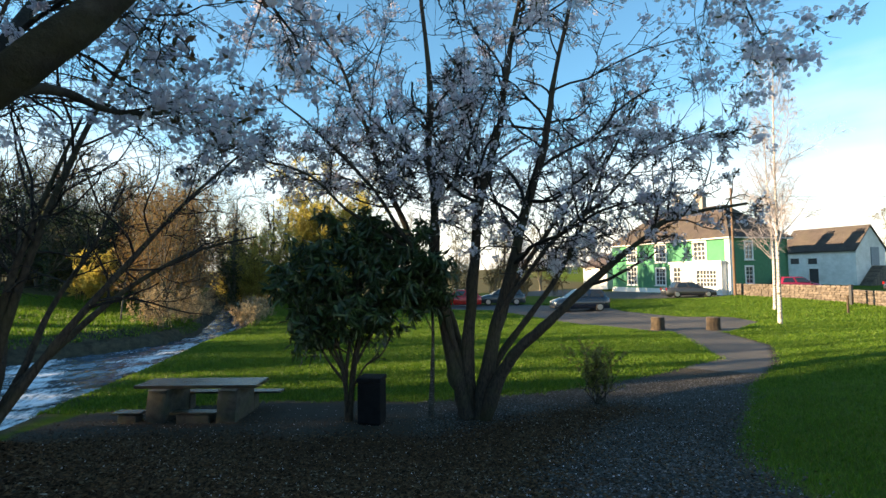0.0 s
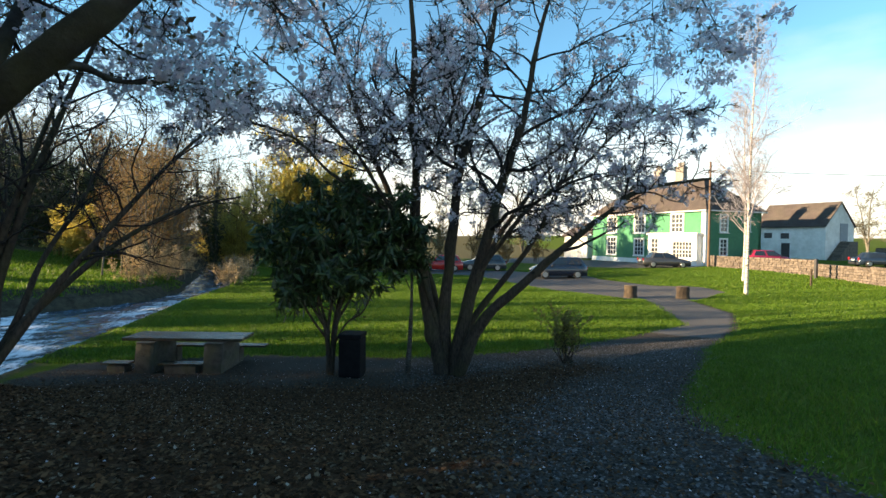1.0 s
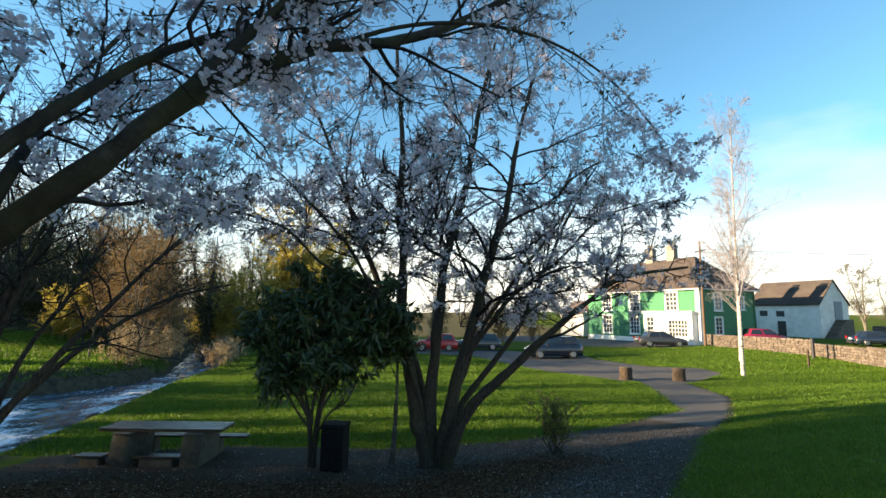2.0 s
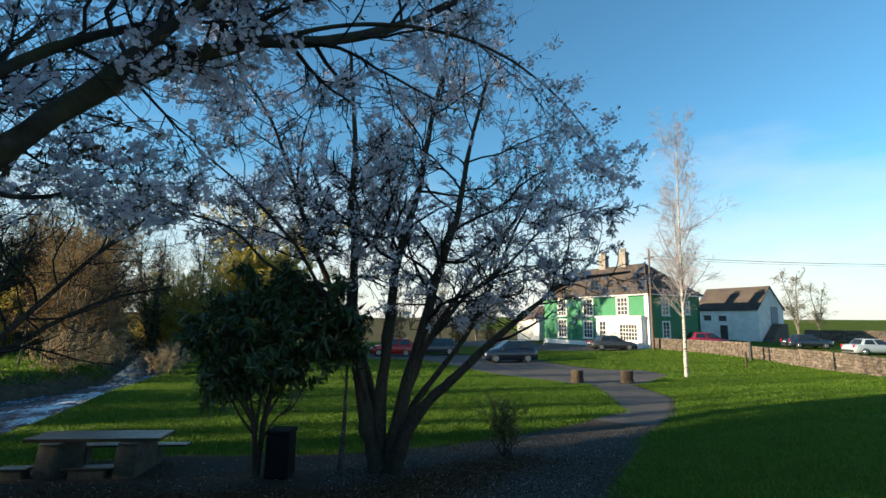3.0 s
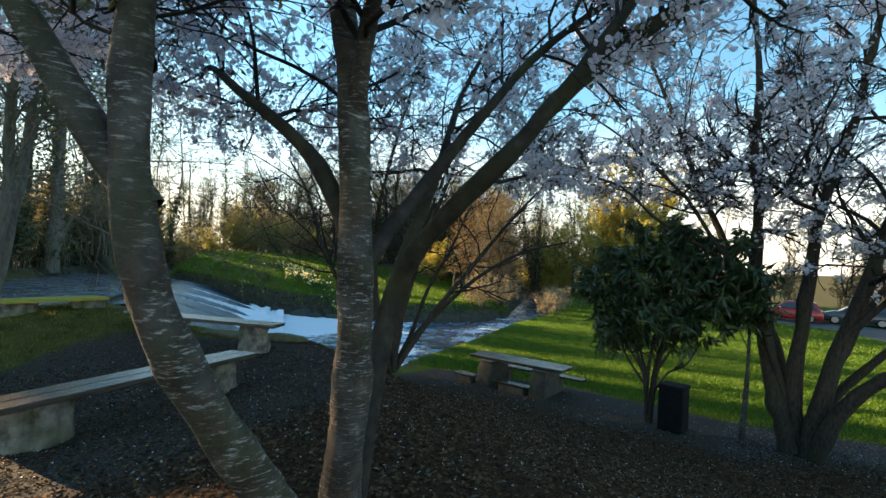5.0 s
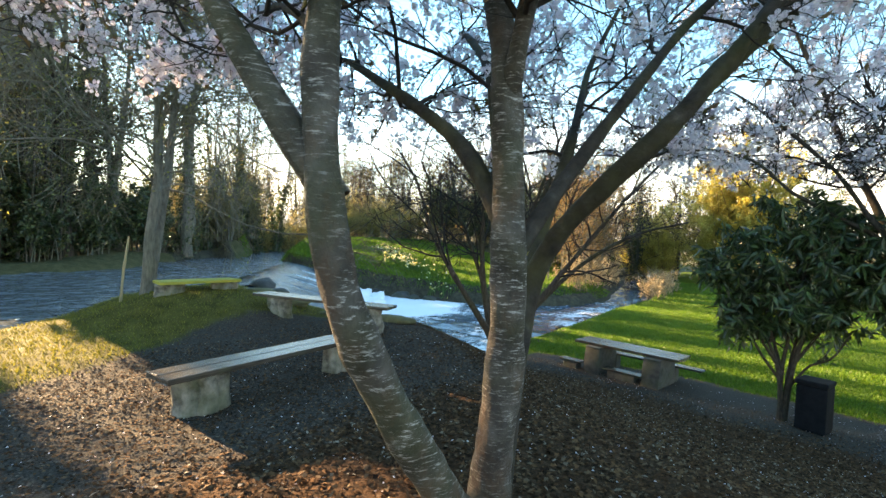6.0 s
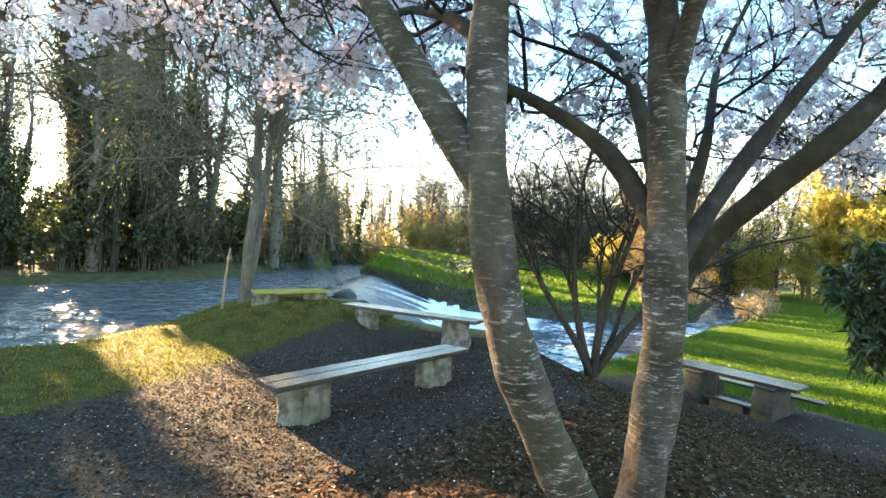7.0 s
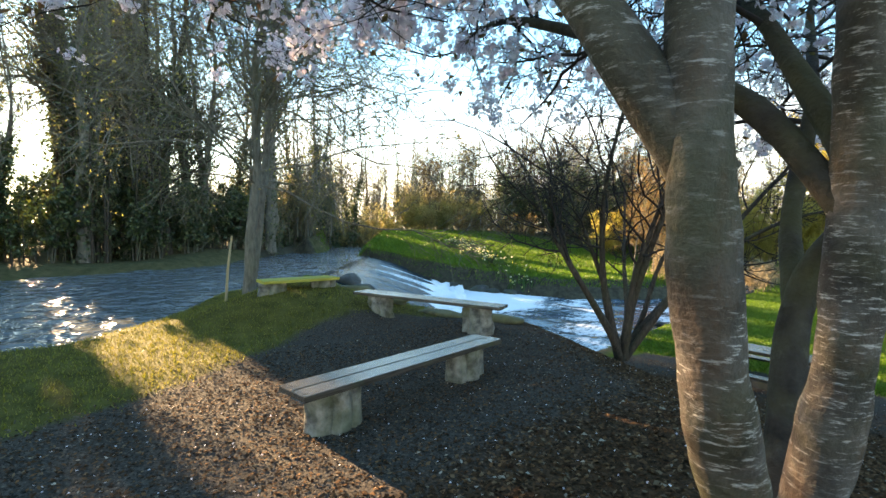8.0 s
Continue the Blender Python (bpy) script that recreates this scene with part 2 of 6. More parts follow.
def lenticels(m):
    """Pale corky bands across the bark, short and broken."""
    n, l = m.node_tree.nodes, m.node_tree.links
    b = n["Principled BSDF"]
    old = b.inputs["Base Color"].links[0].from_socket
    nz = noise_tex(n, l, 3.4, 6.0, 0.75, stretch=(3.6, 3.6, 20.0))
    patch = noise_tex(n, l, 2.2, 4.0, 0.6)
    pr = ramp(n, [(0.38, (0.12, 0.12, 0.12)), (0.6, (1, 1, 1))])
    l.new(patch.outputs["Fac"], pr.inputs[0])
    rp = ramp(n, [(0.545, (0, 0, 0)), (0.63, (1, 1, 1))])
    l.new(nz.outputs["Fac"], rp.inputs[0])
    mu = n.new("ShaderNodeMath")
    mu.operation = "MULTIPLY"
    l.new(pr.outputs[0], mu.inputs[1])
    l.new(rp.outputs[0], mu.inputs[0])
    l.new(mixed(n, l, "MIX", mu.outputs[0], old, (0.40, 0.38, 0.36)), b.inputs["Base Color"])


def stain(m, colour, scale, amount):
    """A second, larger-scaled tint over a surface."""
    n, l = m.node_tree.nodes, m.node_tree.links
    b = n["Principled BSDF"]
    old = b.inputs["Base Color"].links[0].from_socket
    nz = noise_tex(n, l, scale, 5.0, 0.65, stretch=(1.5, 1.5, 0.7))
    rp = ramp(n, [(0.5, (0, 0, 0)), (0.68, (amount, amount, amount))])
    l.new(nz.outputs["Fac"], rp.inputs[0])
    l.new(mixed(n, l, "MIX", rp.outputs[0], old, colour), b.inputs["Base Color"])


BARK_CHERRY = surface("cherry_bark", [(0.3, (0.022, 0.018, 0.015)), (0.5, (0.055, 0.046, 0.04)), (0.75, (0.12, 0.108, 0.097))], 6, 0.75, 0.7, big=((0.075, 0.08, 0.03), 1.6, 0.35), spec=0.25, fine=40)
lenticels(BARK_CHERRY)
stain(BARK_CHERRY, (0.10, 0.05, 0.028), 3.0, 0.55)
BARK_DARK = surface("dark_bark", [(0.3, (0.022, 0.017, 0.014)), (0.7, (0.085, 0.064, 0.05))], 14, 0.9, 0.5, stretch=(2, 2, 0.6), big=((0.06, 0.062, 0.022), 1.5, 0.4), spec=0.2)
BARK_GREY = surface("grey_bark", [(0.3, (0.07, 0.062, 0.052)), (0.7, (0.20, 0.18, 0.15))], 8, 0.9, 0.5, stretch=(2, 2, 0.5), big=((0.08, 0.10, 0.04), 0.7, 0.5), spec=0.2)
TWIG_DARK = surface("dark_twig", [(0.3, (0.014, 0.011, 0.010)), (0.7, (0.045, 0.036, 0.032))], 14, 0.85, 0.2, spec=0.2)
DULL_LEAF = foliage("dull_olive_bud", [(0, (0.17, 0.14, 0.07)), (0.6, (0.25, 0.22, 0.11)), (1, (0.20, 0.19, 0.08))], 0.5)
MOSS_STONE = surface("mossy_edging_stone", [(0.3, (0.06, 0.055, 0.03)), (0.7, (0.16, 0.14, 0.06))], 5, 0.9, 0.7)
GOLD_TWIG = surface("golden_twig", [(0.3, (0.16, 0.11, 0.03)), (0.7, (0.34, 0.25, 0.08))], 8, 0.8, 0)
BARK_BIRCH = surface("birch_bark", [(0.40, (0.05, 0.045, 0.04)), (0.48, (0.36, 0.34, 0.32)), (0.8, (0.58, 0.56, 0.53))], 5, 0.7, 0.3, stretch=(1, 1, 4))
BIRCH_TWIG = surface("birch_twig", [(0.3, (0.20, 0.18, 0.19)), (0.7, (0.36, 0.33, 0.35))], 8, 0.8, 0)
BARK_LIMB = surface("cherry_limb_bark", [(0.3, (0.018, 0.014, 0.012)), (0.6, (0.045, 0.038, 0.032)), (0.8, (0.09, 0.08, 0.07))], 9, 0.85, 0.6, big=((0.07, 0.068, 0.02), 2.2, 0.45), spec=0.2, fine=40)
PETAL = foliage("cherry_petal", [(0, (0.74, 0.66, 0.72)), (0.6, (0.88, 0.82, 0.86)), (1, (0.70, 0.55, 0.62))], 0.5, 0.6)
YOUNG_LEAF = foliage("young_bronze_leaf", [(0, (0.10, 0.09, 0.03)), (1, (0.16, 0.08, 0.04))], 0.4)
LAUREL = foliage("evergreen_leaf", [(0, (0.018, 0.035, 0.014)), (0.6, (0.035, 0.07, 0.022)), (1, (0.07, 0.12, 0.035))], 0.15, 0.35, 0.5)
IVY = foliage("ivy_leaf", [(0, (0.02, 0.035, 0.012)), (0.6, (0.04, 0.065, 0.02)), (1, (0.09, 0.11, 0.03))], 0.25, 0.4, 0.5)
HOLLY = foliage("holly_leaf", [(0, (0.05, 0.062, 0.03)), (0.6, (0.09, 0.105, 0.045)), (1, (0.16, 0.15, 0.07))], 0.5, 0.5, 0.4)
GOLD_LEAF = foliage("willow_leaf", [(0, (0.42, 0.33, 0.07)), (0.6, (0.55, 0.46, 0.12)), (1, (0.38, 0.37, 0.09))], 0.55)
PALE_LEAF = foliage("pale_willow_leaf", [(0, (0.34, 0.27, 0.11)), (0.6, (0.46, 0.39, 0.17)), (1, (0.30, 0.30, 0.11))], 0.55)
RUST_LEAF = foliage("rusty_twig_leaf", [(0, (0.15, 0.08, 0.032)), (0.6, (0.23, 0.145, 0.058)), (1, (0.14, 0.125, 0.045))], 0.5)
BUD_GREEN = foliage("spring_bud_leaf", [(0, (0.16, 0.17, 0.045)), (0.6, (0.26, 0.25, 0.08)), (1, (0.20, 0.15, 0.07))], 0.55)
REED = foliage("dry_reed", [(0, (0.34, 0.25, 0.14)), (1, (0.46, 0.36, 0.22))], 0.3, 0.8)
GRASS_BLADE = foliage("grass_blade", [(0, (0.042, 0.105, 0.010)), (0.5, (0.078, 0.17, 0.015)), (1, (0.145, 0.23, 0.026))], 0.45, 0.5)
MOSS_BLADE = foliage("rough_grass_blade", [(0, (0.08, 0.085, 0.012)), (0.5, (0.15, 0.145, 0.02)), (1, (0.24, 0.20, 0.04))], 0.4, 0.5)
LITTER = foliage("leaf_litter", [(0, (0.028, 0.015, 0.010)), (0.5, (0.08, 0.040, 0.021)), (0.82, (0.17, 0.085, 0.042)), (0.97, (0.16, 0.11, 0.07)), (1, (0.36, 0.3, 0.24))], 0.1, 0.9, 0.04)
PEBBLE = surface("pebble", [(0.3, (0.05, 0.049, 0.05)), (0.7, (0.15, 0.145, 0.14))], 30, 0.9, 0, island=0.85, spec=0.12)
FINE_PEBBLE = surface("fine_pebble", [(0.3, (0.036, 0.029, 0.024)), (0.7, (0.10, 0.08, 0.064))], 30, 0.92, 0, island=0.8, spec=0.1)
TIMBER = surface("weathered_timber", [(0.3, (0.022, 0.018, 0.015)), (0.7, (0.08, 0.066, 0.055))], 6, 0.26, 0.3, stretch=(0.6, 14, 14), big=((0.09, 0.11, 0.05), 3, 0.3), vary=0.12, bump_dist=0.004)
# moss, its colour raised to a bright yellow as if sunlit
MOSSY_SUNLIT = surface("sunlit_mossy_timber", [(0.3, (0.30, 0.27, 0.04)), (0.7, (0.46, 0.40, 0.07))], 5, 0.9, 0.5, stretch=(0.8, 6, 6), vary=0.1)
STONE_LEG = surface("mossy_concrete", [(0.35, (0.05, 0.047, 0.04)), (0.65, (0.27, 0.25, 0.21))], 7, 0.9, 0.9, big=((0.10, 0.11, 0.05), 2.5, 0.6))
BLACK_METAL = surface("black_painted_metal", [(0.3, (0.008, 0.008, 0.009)), (0.7, (0.016, 0.016, 0.018))], 6, 0.85, 0.05, spec=0.08)

# ---- ground ----
EDGE = np.array([(-60, 5.6), (-23, 6.0), (-19, 6.7), (-15, 6.2), (-12.5, 5.9), (-9.9, 6.3), (-8, 7.6), (-5.7, 8.1), (-1.9, 7.8), (-0.2, 7.8), (1.4, 8.7), (2.75, 9.45), (4, 9.8), (7, 13.5), (12, 18), (30, 30), (80, 50)])
SLOPE = np.array([(-60, 1.5), (-9, 2.6), (-7, 4.0), (-4, 6.5), (0, 8.8), (4, 10.5), (8, 14), (30, 26)])
LOW_R = np.array([(6.6, -9.0), (8.0, -9.0), (9.9, -9.15), (12.1, -9.45), (16.1, -10.1), (21, -11.05), (27.5, -11.6), (39, -15.1), (47, -17.3), (70, -26), (140, -60)])
LOW_L = np.array([(6.6, -40), (9.5, -38), (13.4, -31), (16.5, -22), (18.6, -17.6), (20.7, -16.2), (22.8, -14.6), (27.5, -14.8), (33.7, -17.2), (43.7, -21), (70, -32), (140, -66)])
UP_E = np.array([(-60, -6.0), (-20, -8.2), (-8, -9.6), (-2.7, -10.9), (-1.8, -11.7), (-0.5, -13.6), (0.6, -15.5), (3.5, -17.6), (6.4, -20.6)])
UP_W = np.array([(-60, -18), (-20, -20.5), (-8, -23), (-2.5, -25), (2.3, -27), (7, -31), (13.4, -38), (20, -52), (40, -100)])
WATER_LOW, WATER_UP = -0.45, 1.12


def smooth01(v):
    v = np.clip(v, 0, 1)
    return v * v * (3 - 2 * v)


def lerp(x, table):
    return np.interp(x, table[:, 0], table[:, 1])


def fbm(x, y, scale, seed=0, octaves=4):
    """Cheap value noise by summed sines, within about -1 and 1."""
    out, amp, tot = 0, 1.0, 0
    for k in range(octaves):
        a = seed * 1.7 + k * 2.4
        f = 2.0 ** k / scale
        out = out + amp * np.sin((x * math.cos(a) + y * math.sin(a)) * f * 2 + 1.3 * np.sin((y * math.cos(a * 1.3) - x * math.sin(a * 1.3)) * f + a) + a * 3)
        tot += amp
        amp *= 0.55
    return out / tot


def height(x, y):
    x, y = np.asarray(x, float), np.asarray(y, float)
    d = (lerp(x, EDGE) - y) / lerp(x, SLOPE)
    bank = 1.38 * smooth01(d) + 0.26 * smooth01((x + 5.0) / 4.0) * smooth01(d - 0.15)
    z = bank + 0.04 * fbm(x, y, 3.0, 1) * smooth01(d * 2) + 0.02 * fbm(x, y, 0.8, 2)
    z = z + 0.56 * smooth01(1.15 - np.hypot(x + 11.3, y - 1.3) / 2.4)
    # low ground, rising gently to the house and the yards
    z = z + 0.6 * smooth01((x - 8) / 22) * smooth01((y - 14) / 30) + 0.8 * smooth01((x - 34) / 12)* smooth01((y - 40) / 20)
    far_l = smooth01((lerp(y, LOW_L) - x) / 1.3) * smooth01((y - 8) / 3)
    z = z + far_l * (0.5 + 2.3 * smooth01((-x - 17) / 27))
    # lower river bed
    rr, ll = lerp(y, LOW_R), lerp(y, LOW_L)
    wet = smooth01((rr - x + 0.2) / 1.1) * smooth01((x - ll + 0.2) / 1.1) * smooth01((y - lerp(x, EDGE) + 0.5) / 1.1)
    z = z * (1 - wet) + wet * -0.95
    # upper river bed
    ue, uw = lerp(y, UP_E), lerp(y, UP_W)
    up = smooth01((ue - x + 0.15) / 1.3) * smooth01((x - uw + 0.2) / 1.6) * (y < 30)
    crest = smooth01(((x + 20.8) * 0.6 + (y - 6.4) * 0.8 + 0.4) / -1.2)
    up = up * np.maximum(crest, smooth01((4.0 - y) / 1.0) * 1.0)
    z = z * (1 - up) + up * 0.45
    west = smooth01((uw - x) / 2.0)
    z = np.where(west > 0, z * (1 - west) + west * (1.55 + 0.25 * fbm(x, y, 6, 5)), z)
    z = z + smooth01((np.hypot(x, y) - 120) / 200) * 4.0
    return z


def near_line(x, y, pts):
    """Distance from points to a polyline."""
    best = np.full(np.shape(x), 1e9)
    for (ax, ay), (bx, by) in zip(pts[:-1], pts[1:]):
        dx, dy = bx - ax, by - ay
        t = np.clip(((x - ax) * dx + (y - ay) * dy) / (dx * dx + dy * dy), 0, 1)
        best = np.minimum(best, np.hypot(x - ax - t * dx, y - ay - t * dy))
    return best


def inside(x, y, poly):
    c = np.zeros(np.shape(x), bool)
    for (ax, ay), (bx, by) in zip(poly, poly[1:] + poly[:1]):
        hit = ((ay > y) != (by > y)) & (x < (bx - ax) * (y - ay) / (by - ay + 1e-12) + ax)
        c ^= hit
    return c


def signed(x, y, poly):
    """Positive inside, in metres."""
    d = near_line(x, y, poly + poly[:1])
    return np.where(inside(x, y, poly), d, -d)


# gravelled ground round the benches and the path that leads off it
GRAVEL = [(2.9, -9), (2.85, 1.6), (2.95, 2.5), (3.5, 3.8), (4.25, 5.4), (7.3, 9.9), (10.6, 13.6), (13.2, 17.8), (13.6, 22.4), (11.4, 22.6), (10.5, 18.6),
          (9.5, 15.0), (5.35, 12.2), (3.2, 11.1), (0, 10.2), (-4.3, 10.4), (-8.0, 9.6), (-8.3, 8.2), (-7.6, 5.6), (-8.6, 4.4), (-9.6, 3.0), (-9.7, 1.7), (-9.3, 0.4), (-8.3, -0.9), (-7.5, -1.9), (-6.8, -3.2), (-6.0, -9)]
MULCH = [(-9.0, 7.4), (-5.7, 8.1), (-1.9, 7.75), (-0.2, 7.75), (1.4, 8.7), (2.75, 9.45), (4.3, 9.7), (4.6, 9.0), (3.2, 8.0), (2.2, 6.3), (1.2, 4.2), (0.6, 1.0), (0.2, -4), (-3.6, -4), (-4.2, 0.5), (-4.2, 2.8), (-6.2, 4.0), (-9.2, 5.2)]
PARK = [(4.0, 37.0), (5.6, 32.6), (7.4, 27.1), (9.6, 24.1), (10.5, 22.5), (13.9, 22.0), (17.6, 25.4), (17.6, 27.9), (15.0, 29.1), (13.2, 33.6), (13.4, 38.0), (8, 43), (-9, 46), (-9, 42)]
WAY = [(7.6, 13.7), (9.6, 15.1), (10.6, 18.6), (11.5, 22.8), (13.5, 22.6), (13.0, 17.9), (10.5, 13.9), (8.8, 11.9)]
ROAD = [(27.2, 43.2), (23.4, 41.8), (20.6, 43.0), (16.5, 48), (13, 56), (8, 62), (14, 66), (21, 60)]

gx = np.unique(np.concatenate([np.linspace(-600, -60, 19), np.arange(-60, -16, 1.2), np.arange(-16, -8, 0.3), np.arange(-8, 14, 0.16), np.arange(14, 40, 0.6), np.linspace(40, 600, 26)]).round(3))
gy = np.unique(np.concatenate([np.linspace(-400, -40, 10), np.arange(-40, -6, 1.5), np.arange(-6, 14, 0.16), np.arange(14, 26, 0.3), np.arange(26, 60, 0.9), np.linspace(60, 700, 26)]).round(3))
GX, GY = np.meshgrid(gx, gy)
GZ = height(GX, GY)
nx, ny = len(gx), len(gy)
gi = (np.arange(ny - 1)[:, None] * nx + np.arange(nx - 1)[None]).ravel()
ground_me = mesh_of("ground", np.stack([GX.ravel(), GY.ravel(), GZ.ravel()], 1), np.stack([gi, gi + 1, gi + nx + 1, gi + nx], 1), smooth=True)
for key, val in (("gravel", signed(GX, GY, GRAVEL)), ("mulch", signed(GX, GY, MULCH)), ("asphalt", np.maximum.reduce([signed(GX, GY, PARK), signed(GX, GY, ROAD), signed(GX, GY, WAY)])),
                 ("wood", np.maximum.reduce([lerp(GY, UP_W) - GX + 1.2, (GX + 30) * -1 - np.maximum(0, 28 - GY) * 2, np.minimum(GY - 62, 30 - GX)])),
                 ("moss", np.minimum.reduce([-6.6 - GX, 6.5 - GY, GY + 8, GX + 17])),
                 ("wet", np.maximum(np.minimum(lerp(GY, LOW_R) - GX + 0.5, GX - lerp(GY, LOW_L) + 1.5), -3) * (GY > 7) - 3 * (GY <= 7))):
    at_ = ground_me.attributes.new(key, "FLOAT", "POINT")
    at_.data.foreach_set("value", np.clip(np.asarray(val, np.float32), -4, 4).ravel())
ground = tagged(new("ground", ground_me), "mown lawn, gravel and leaf litter on a low bank", "ground", kind="structure")


def ground_material():
    m, n, l, b = nodes_of("park_ground")
    fine = noise_tex(n, l, 3.0, 8.0, 0.7)
    tiny = noise_tex(n, l, 34.0, 6.0, 0.7)
    wide = noise_tex(n, l, 0.35, 4.0)

    def mask(key, width, jitter):
        a = n.new("ShaderNodeAttribute")
        a.attribute_name = key
        ad = n.new("ShaderNodeMath")
        ad.operation = "MULTIPLY_ADD"
        l.new(fine.outputs["Fac"], ad.inputs[0])
        ad.inputs[1].default_value = jitter
        l.new(a.outputs["Fac"], ad.inputs[2])
        mr = n.new("ShaderNodeMapRange")
        mr.interpolation_type = "SMOOTHSTEP"
        mr.inputs["From Min"].default_value, mr.inputs["From Max"].default_value = jitter * 0.5 - width, jitter * 0.5 + width
        l.new(ad.outputs[0], mr.inputs["Value"])
        return mr.outputs[0]

    def two(nz, a, b2, lo=0.35, hi=0.65):
        r = ramp(n, [(lo, a), (hi, b2)])
        l.new(nz.outputs["Fac"], r.inputs[0])
        return r.outputs[0]

    col = mixed(n, l, "MIX", 0.5, two(tiny, (0.032, 0.06, 0.006), (0.09, 0.135, 0.010)), two(wide, (0.04, 0.08, 0.007), (0.10, 0.125, 0.010)))
    col = mixed(n, l, "MIX", mask("moss", 0.6, 1.0), col, two(fine, (0.045, 0.042, 0.012), (0.12, 0.105, 0.028)))
    col = mixed(n, l, "MIX", mask("wood", 0.8, 1.2), col, two(fine, (0.05, 0.05, 0.022), (0.12, 0.10, 0.05)))
    col = mixed(n, l, "MIX", mask("wet", 0.3, 0.6), col, two(fine, (0.03, 0.028, 0.022), (0.09, 0.08, 0.055)))
    col = mixed(n, l, "MIX", mask("gravel", 0.12, 0.5), col, two(tiny, (0.022, 0.019, 0.016), (0.098, 0.082, 0.068)))
    col = mixed(n, l, "MIX", mask("mulch", 0.35, 1.0), col, two(tiny, (0.024, 0.013, 0.008), (0.12, 0.062, 0.034)))
    col = mixed(n, l, "MIX", mask("asphalt", 0.12, 0.3), col, two(tiny, (0.075, 0.073, 0.075), (0.13, 0.127, 0.125)))
    l.new(col, b.inputs["Base Color"])
    b.inputs["Roughness"].default_value = 0.95
    b.inputs["Specular IOR Level"].default_value = 0.06
    bp = n.new("ShaderNodeBump")
    bp.inputs["Strength"].default_value, bp.inputs["Distance"].default_value = 0.8, 0.03
    l.new(tiny.outputs["Fac"], bp.inputs["Height"])
    l.new(bp.outputs[0], b.inputs["Normal"])
    return m


ground_me.materials.append(ground_material())


def stand(x, y):
    return float(height(x, y))


# ---- water ----
def water_material(name, base, foam_amount, turn=None, bump=0.7, wave=3.0, deep=0.06):
    m, n, l, b = nodes_of(name)
    b.inputs["Roughness"].default_value, b.inputs["IOR"].default_value = 0.08, 1.33
    a = n.new("ShaderNodeAttribute")
    a.attribute_name = "foam"
    streak = noise_tex(n, l, 3.2, 10.0, 0.75, stretch=(1.6, 0.7, 1) if turn is None else (0.35, 3.2, 1))
    ad = n.new("ShaderNodeMath")
    ad.operation = "ADD"
    l.new(a.outputs["Fac"], ad.inputs[0])
    l.new(streak.outputs["Fac"], ad.inputs[1])
    mr = n.new("ShaderNodeMapRange")
    mr.interpolation_type = "SMOOTHSTEP"
    mr.inputs["From Min"].default_value, mr.inputs["From Max"].default_value = 1.02 - foam_amount, 1.28 - foam_amount
    l.new(ad.outputs[0], mr.inputs["Value"])
    l.new(mixed(n, l, "MIX", mr.outputs[0], base, (0.78, 0.82, 0.86)), b.inputs["Base Color"])
    rr = n.new("ShaderNodeMapRange")
    rr.inputs["To Min"].default_value, rr.inputs["To Max"].default_value = 0.08, 0.7
    l.new(mr.outputs[0], rr.inputs["Value"])
    l.new(rr.outputs[0], b.inputs["Roughness"])
    rip = noise_tex(n, l, wave, 3.0, 0.5, stretch=(1, 1, 1) if turn is None else (0.4, 3.0, 1))
    if turn is not None:
        for nd in n:
            if nd.type == "MAPPING":
                nd.inputs["Rotation"].default_value = (0, 0, turn)
    bp = n.new("ShaderNodeBump")
    bp.inputs["Strength"].default_value, bp.inputs["Distance"].default_value = bump, deep
    l.new(rip.outputs["Fac"], bp.inputs["Height"])
    l.new(bp.outputs[0], b.inputs["Normal"])
    return m


def water_sheet(name, label, ys, left, right, level, mat, foam, rows, cols, chop):
    t = np.linspace(0, 1, rows)
    yy = ys[0] + (ys[1] - ys[0]) * t
    s = np.linspace(0, 1, cols)
    X = lerp(yy, left)[:, None] * (1 - s) + lerp(yy, right)[:, None] * s
    Y = np.repeat(yy[:, None], cols, 1)
    Z = level + chop * (fbm(X, Y, 0.9, 3, 5) + 0.6 * fbm(X * 1.3, Y, 0.35, 9, 3))
    i = (np.arange(rows - 1)[:, None] * cols + np.arange(cols - 1)[None]).ravel()
    me = mesh_of(name, np.stack([X.ravel(), Y.ravel(), Z.ravel()], 1), np.stack([i, i + 1, i + cols + 1, i + cols], 1), mat, True)
    at2 = me.attributes.new("foam", "FLOAT", "POINT")
    at2.data.foreach_set("value", np.asarray(foam(X, Y), np.float32).ravel())
    return tagged(new(name, me), label, "water", kind="structure")


LOWW = water_material("river_water", (0.04, 0.085, 0.12), 0.06)
UPW = water_material("mill_water", (0.12, 0.14, 0.15), -0.14, None, 1.0, 1.6, 0.3)
WEIRW = water_material("weir_water", (0.015, 0.035, 0.05), 0.04, -math.atan2(0.796, 0.605), 0.8)


def low_foam(X, Y):
    d = np.hypot(X + 22, Y - 13)
    return 0.75 * smooth01((8 - d) / 6) + 0.12 * smooth01((20 - d) / 10) + 0.26 * fbm(X, Y, 1.6, 4) + 0.30 + 0.05 * smooth01((40 - Y) / 25)


water_sheet("river", "fast shallow river, white with foam below the weir", (5.5, 120), LOW_L - np.array([0, 1.0]), LOW_R + np.array([0, 0.8]), WATER_LOW, LOWW, low_foam, 420, 90, 0.06)
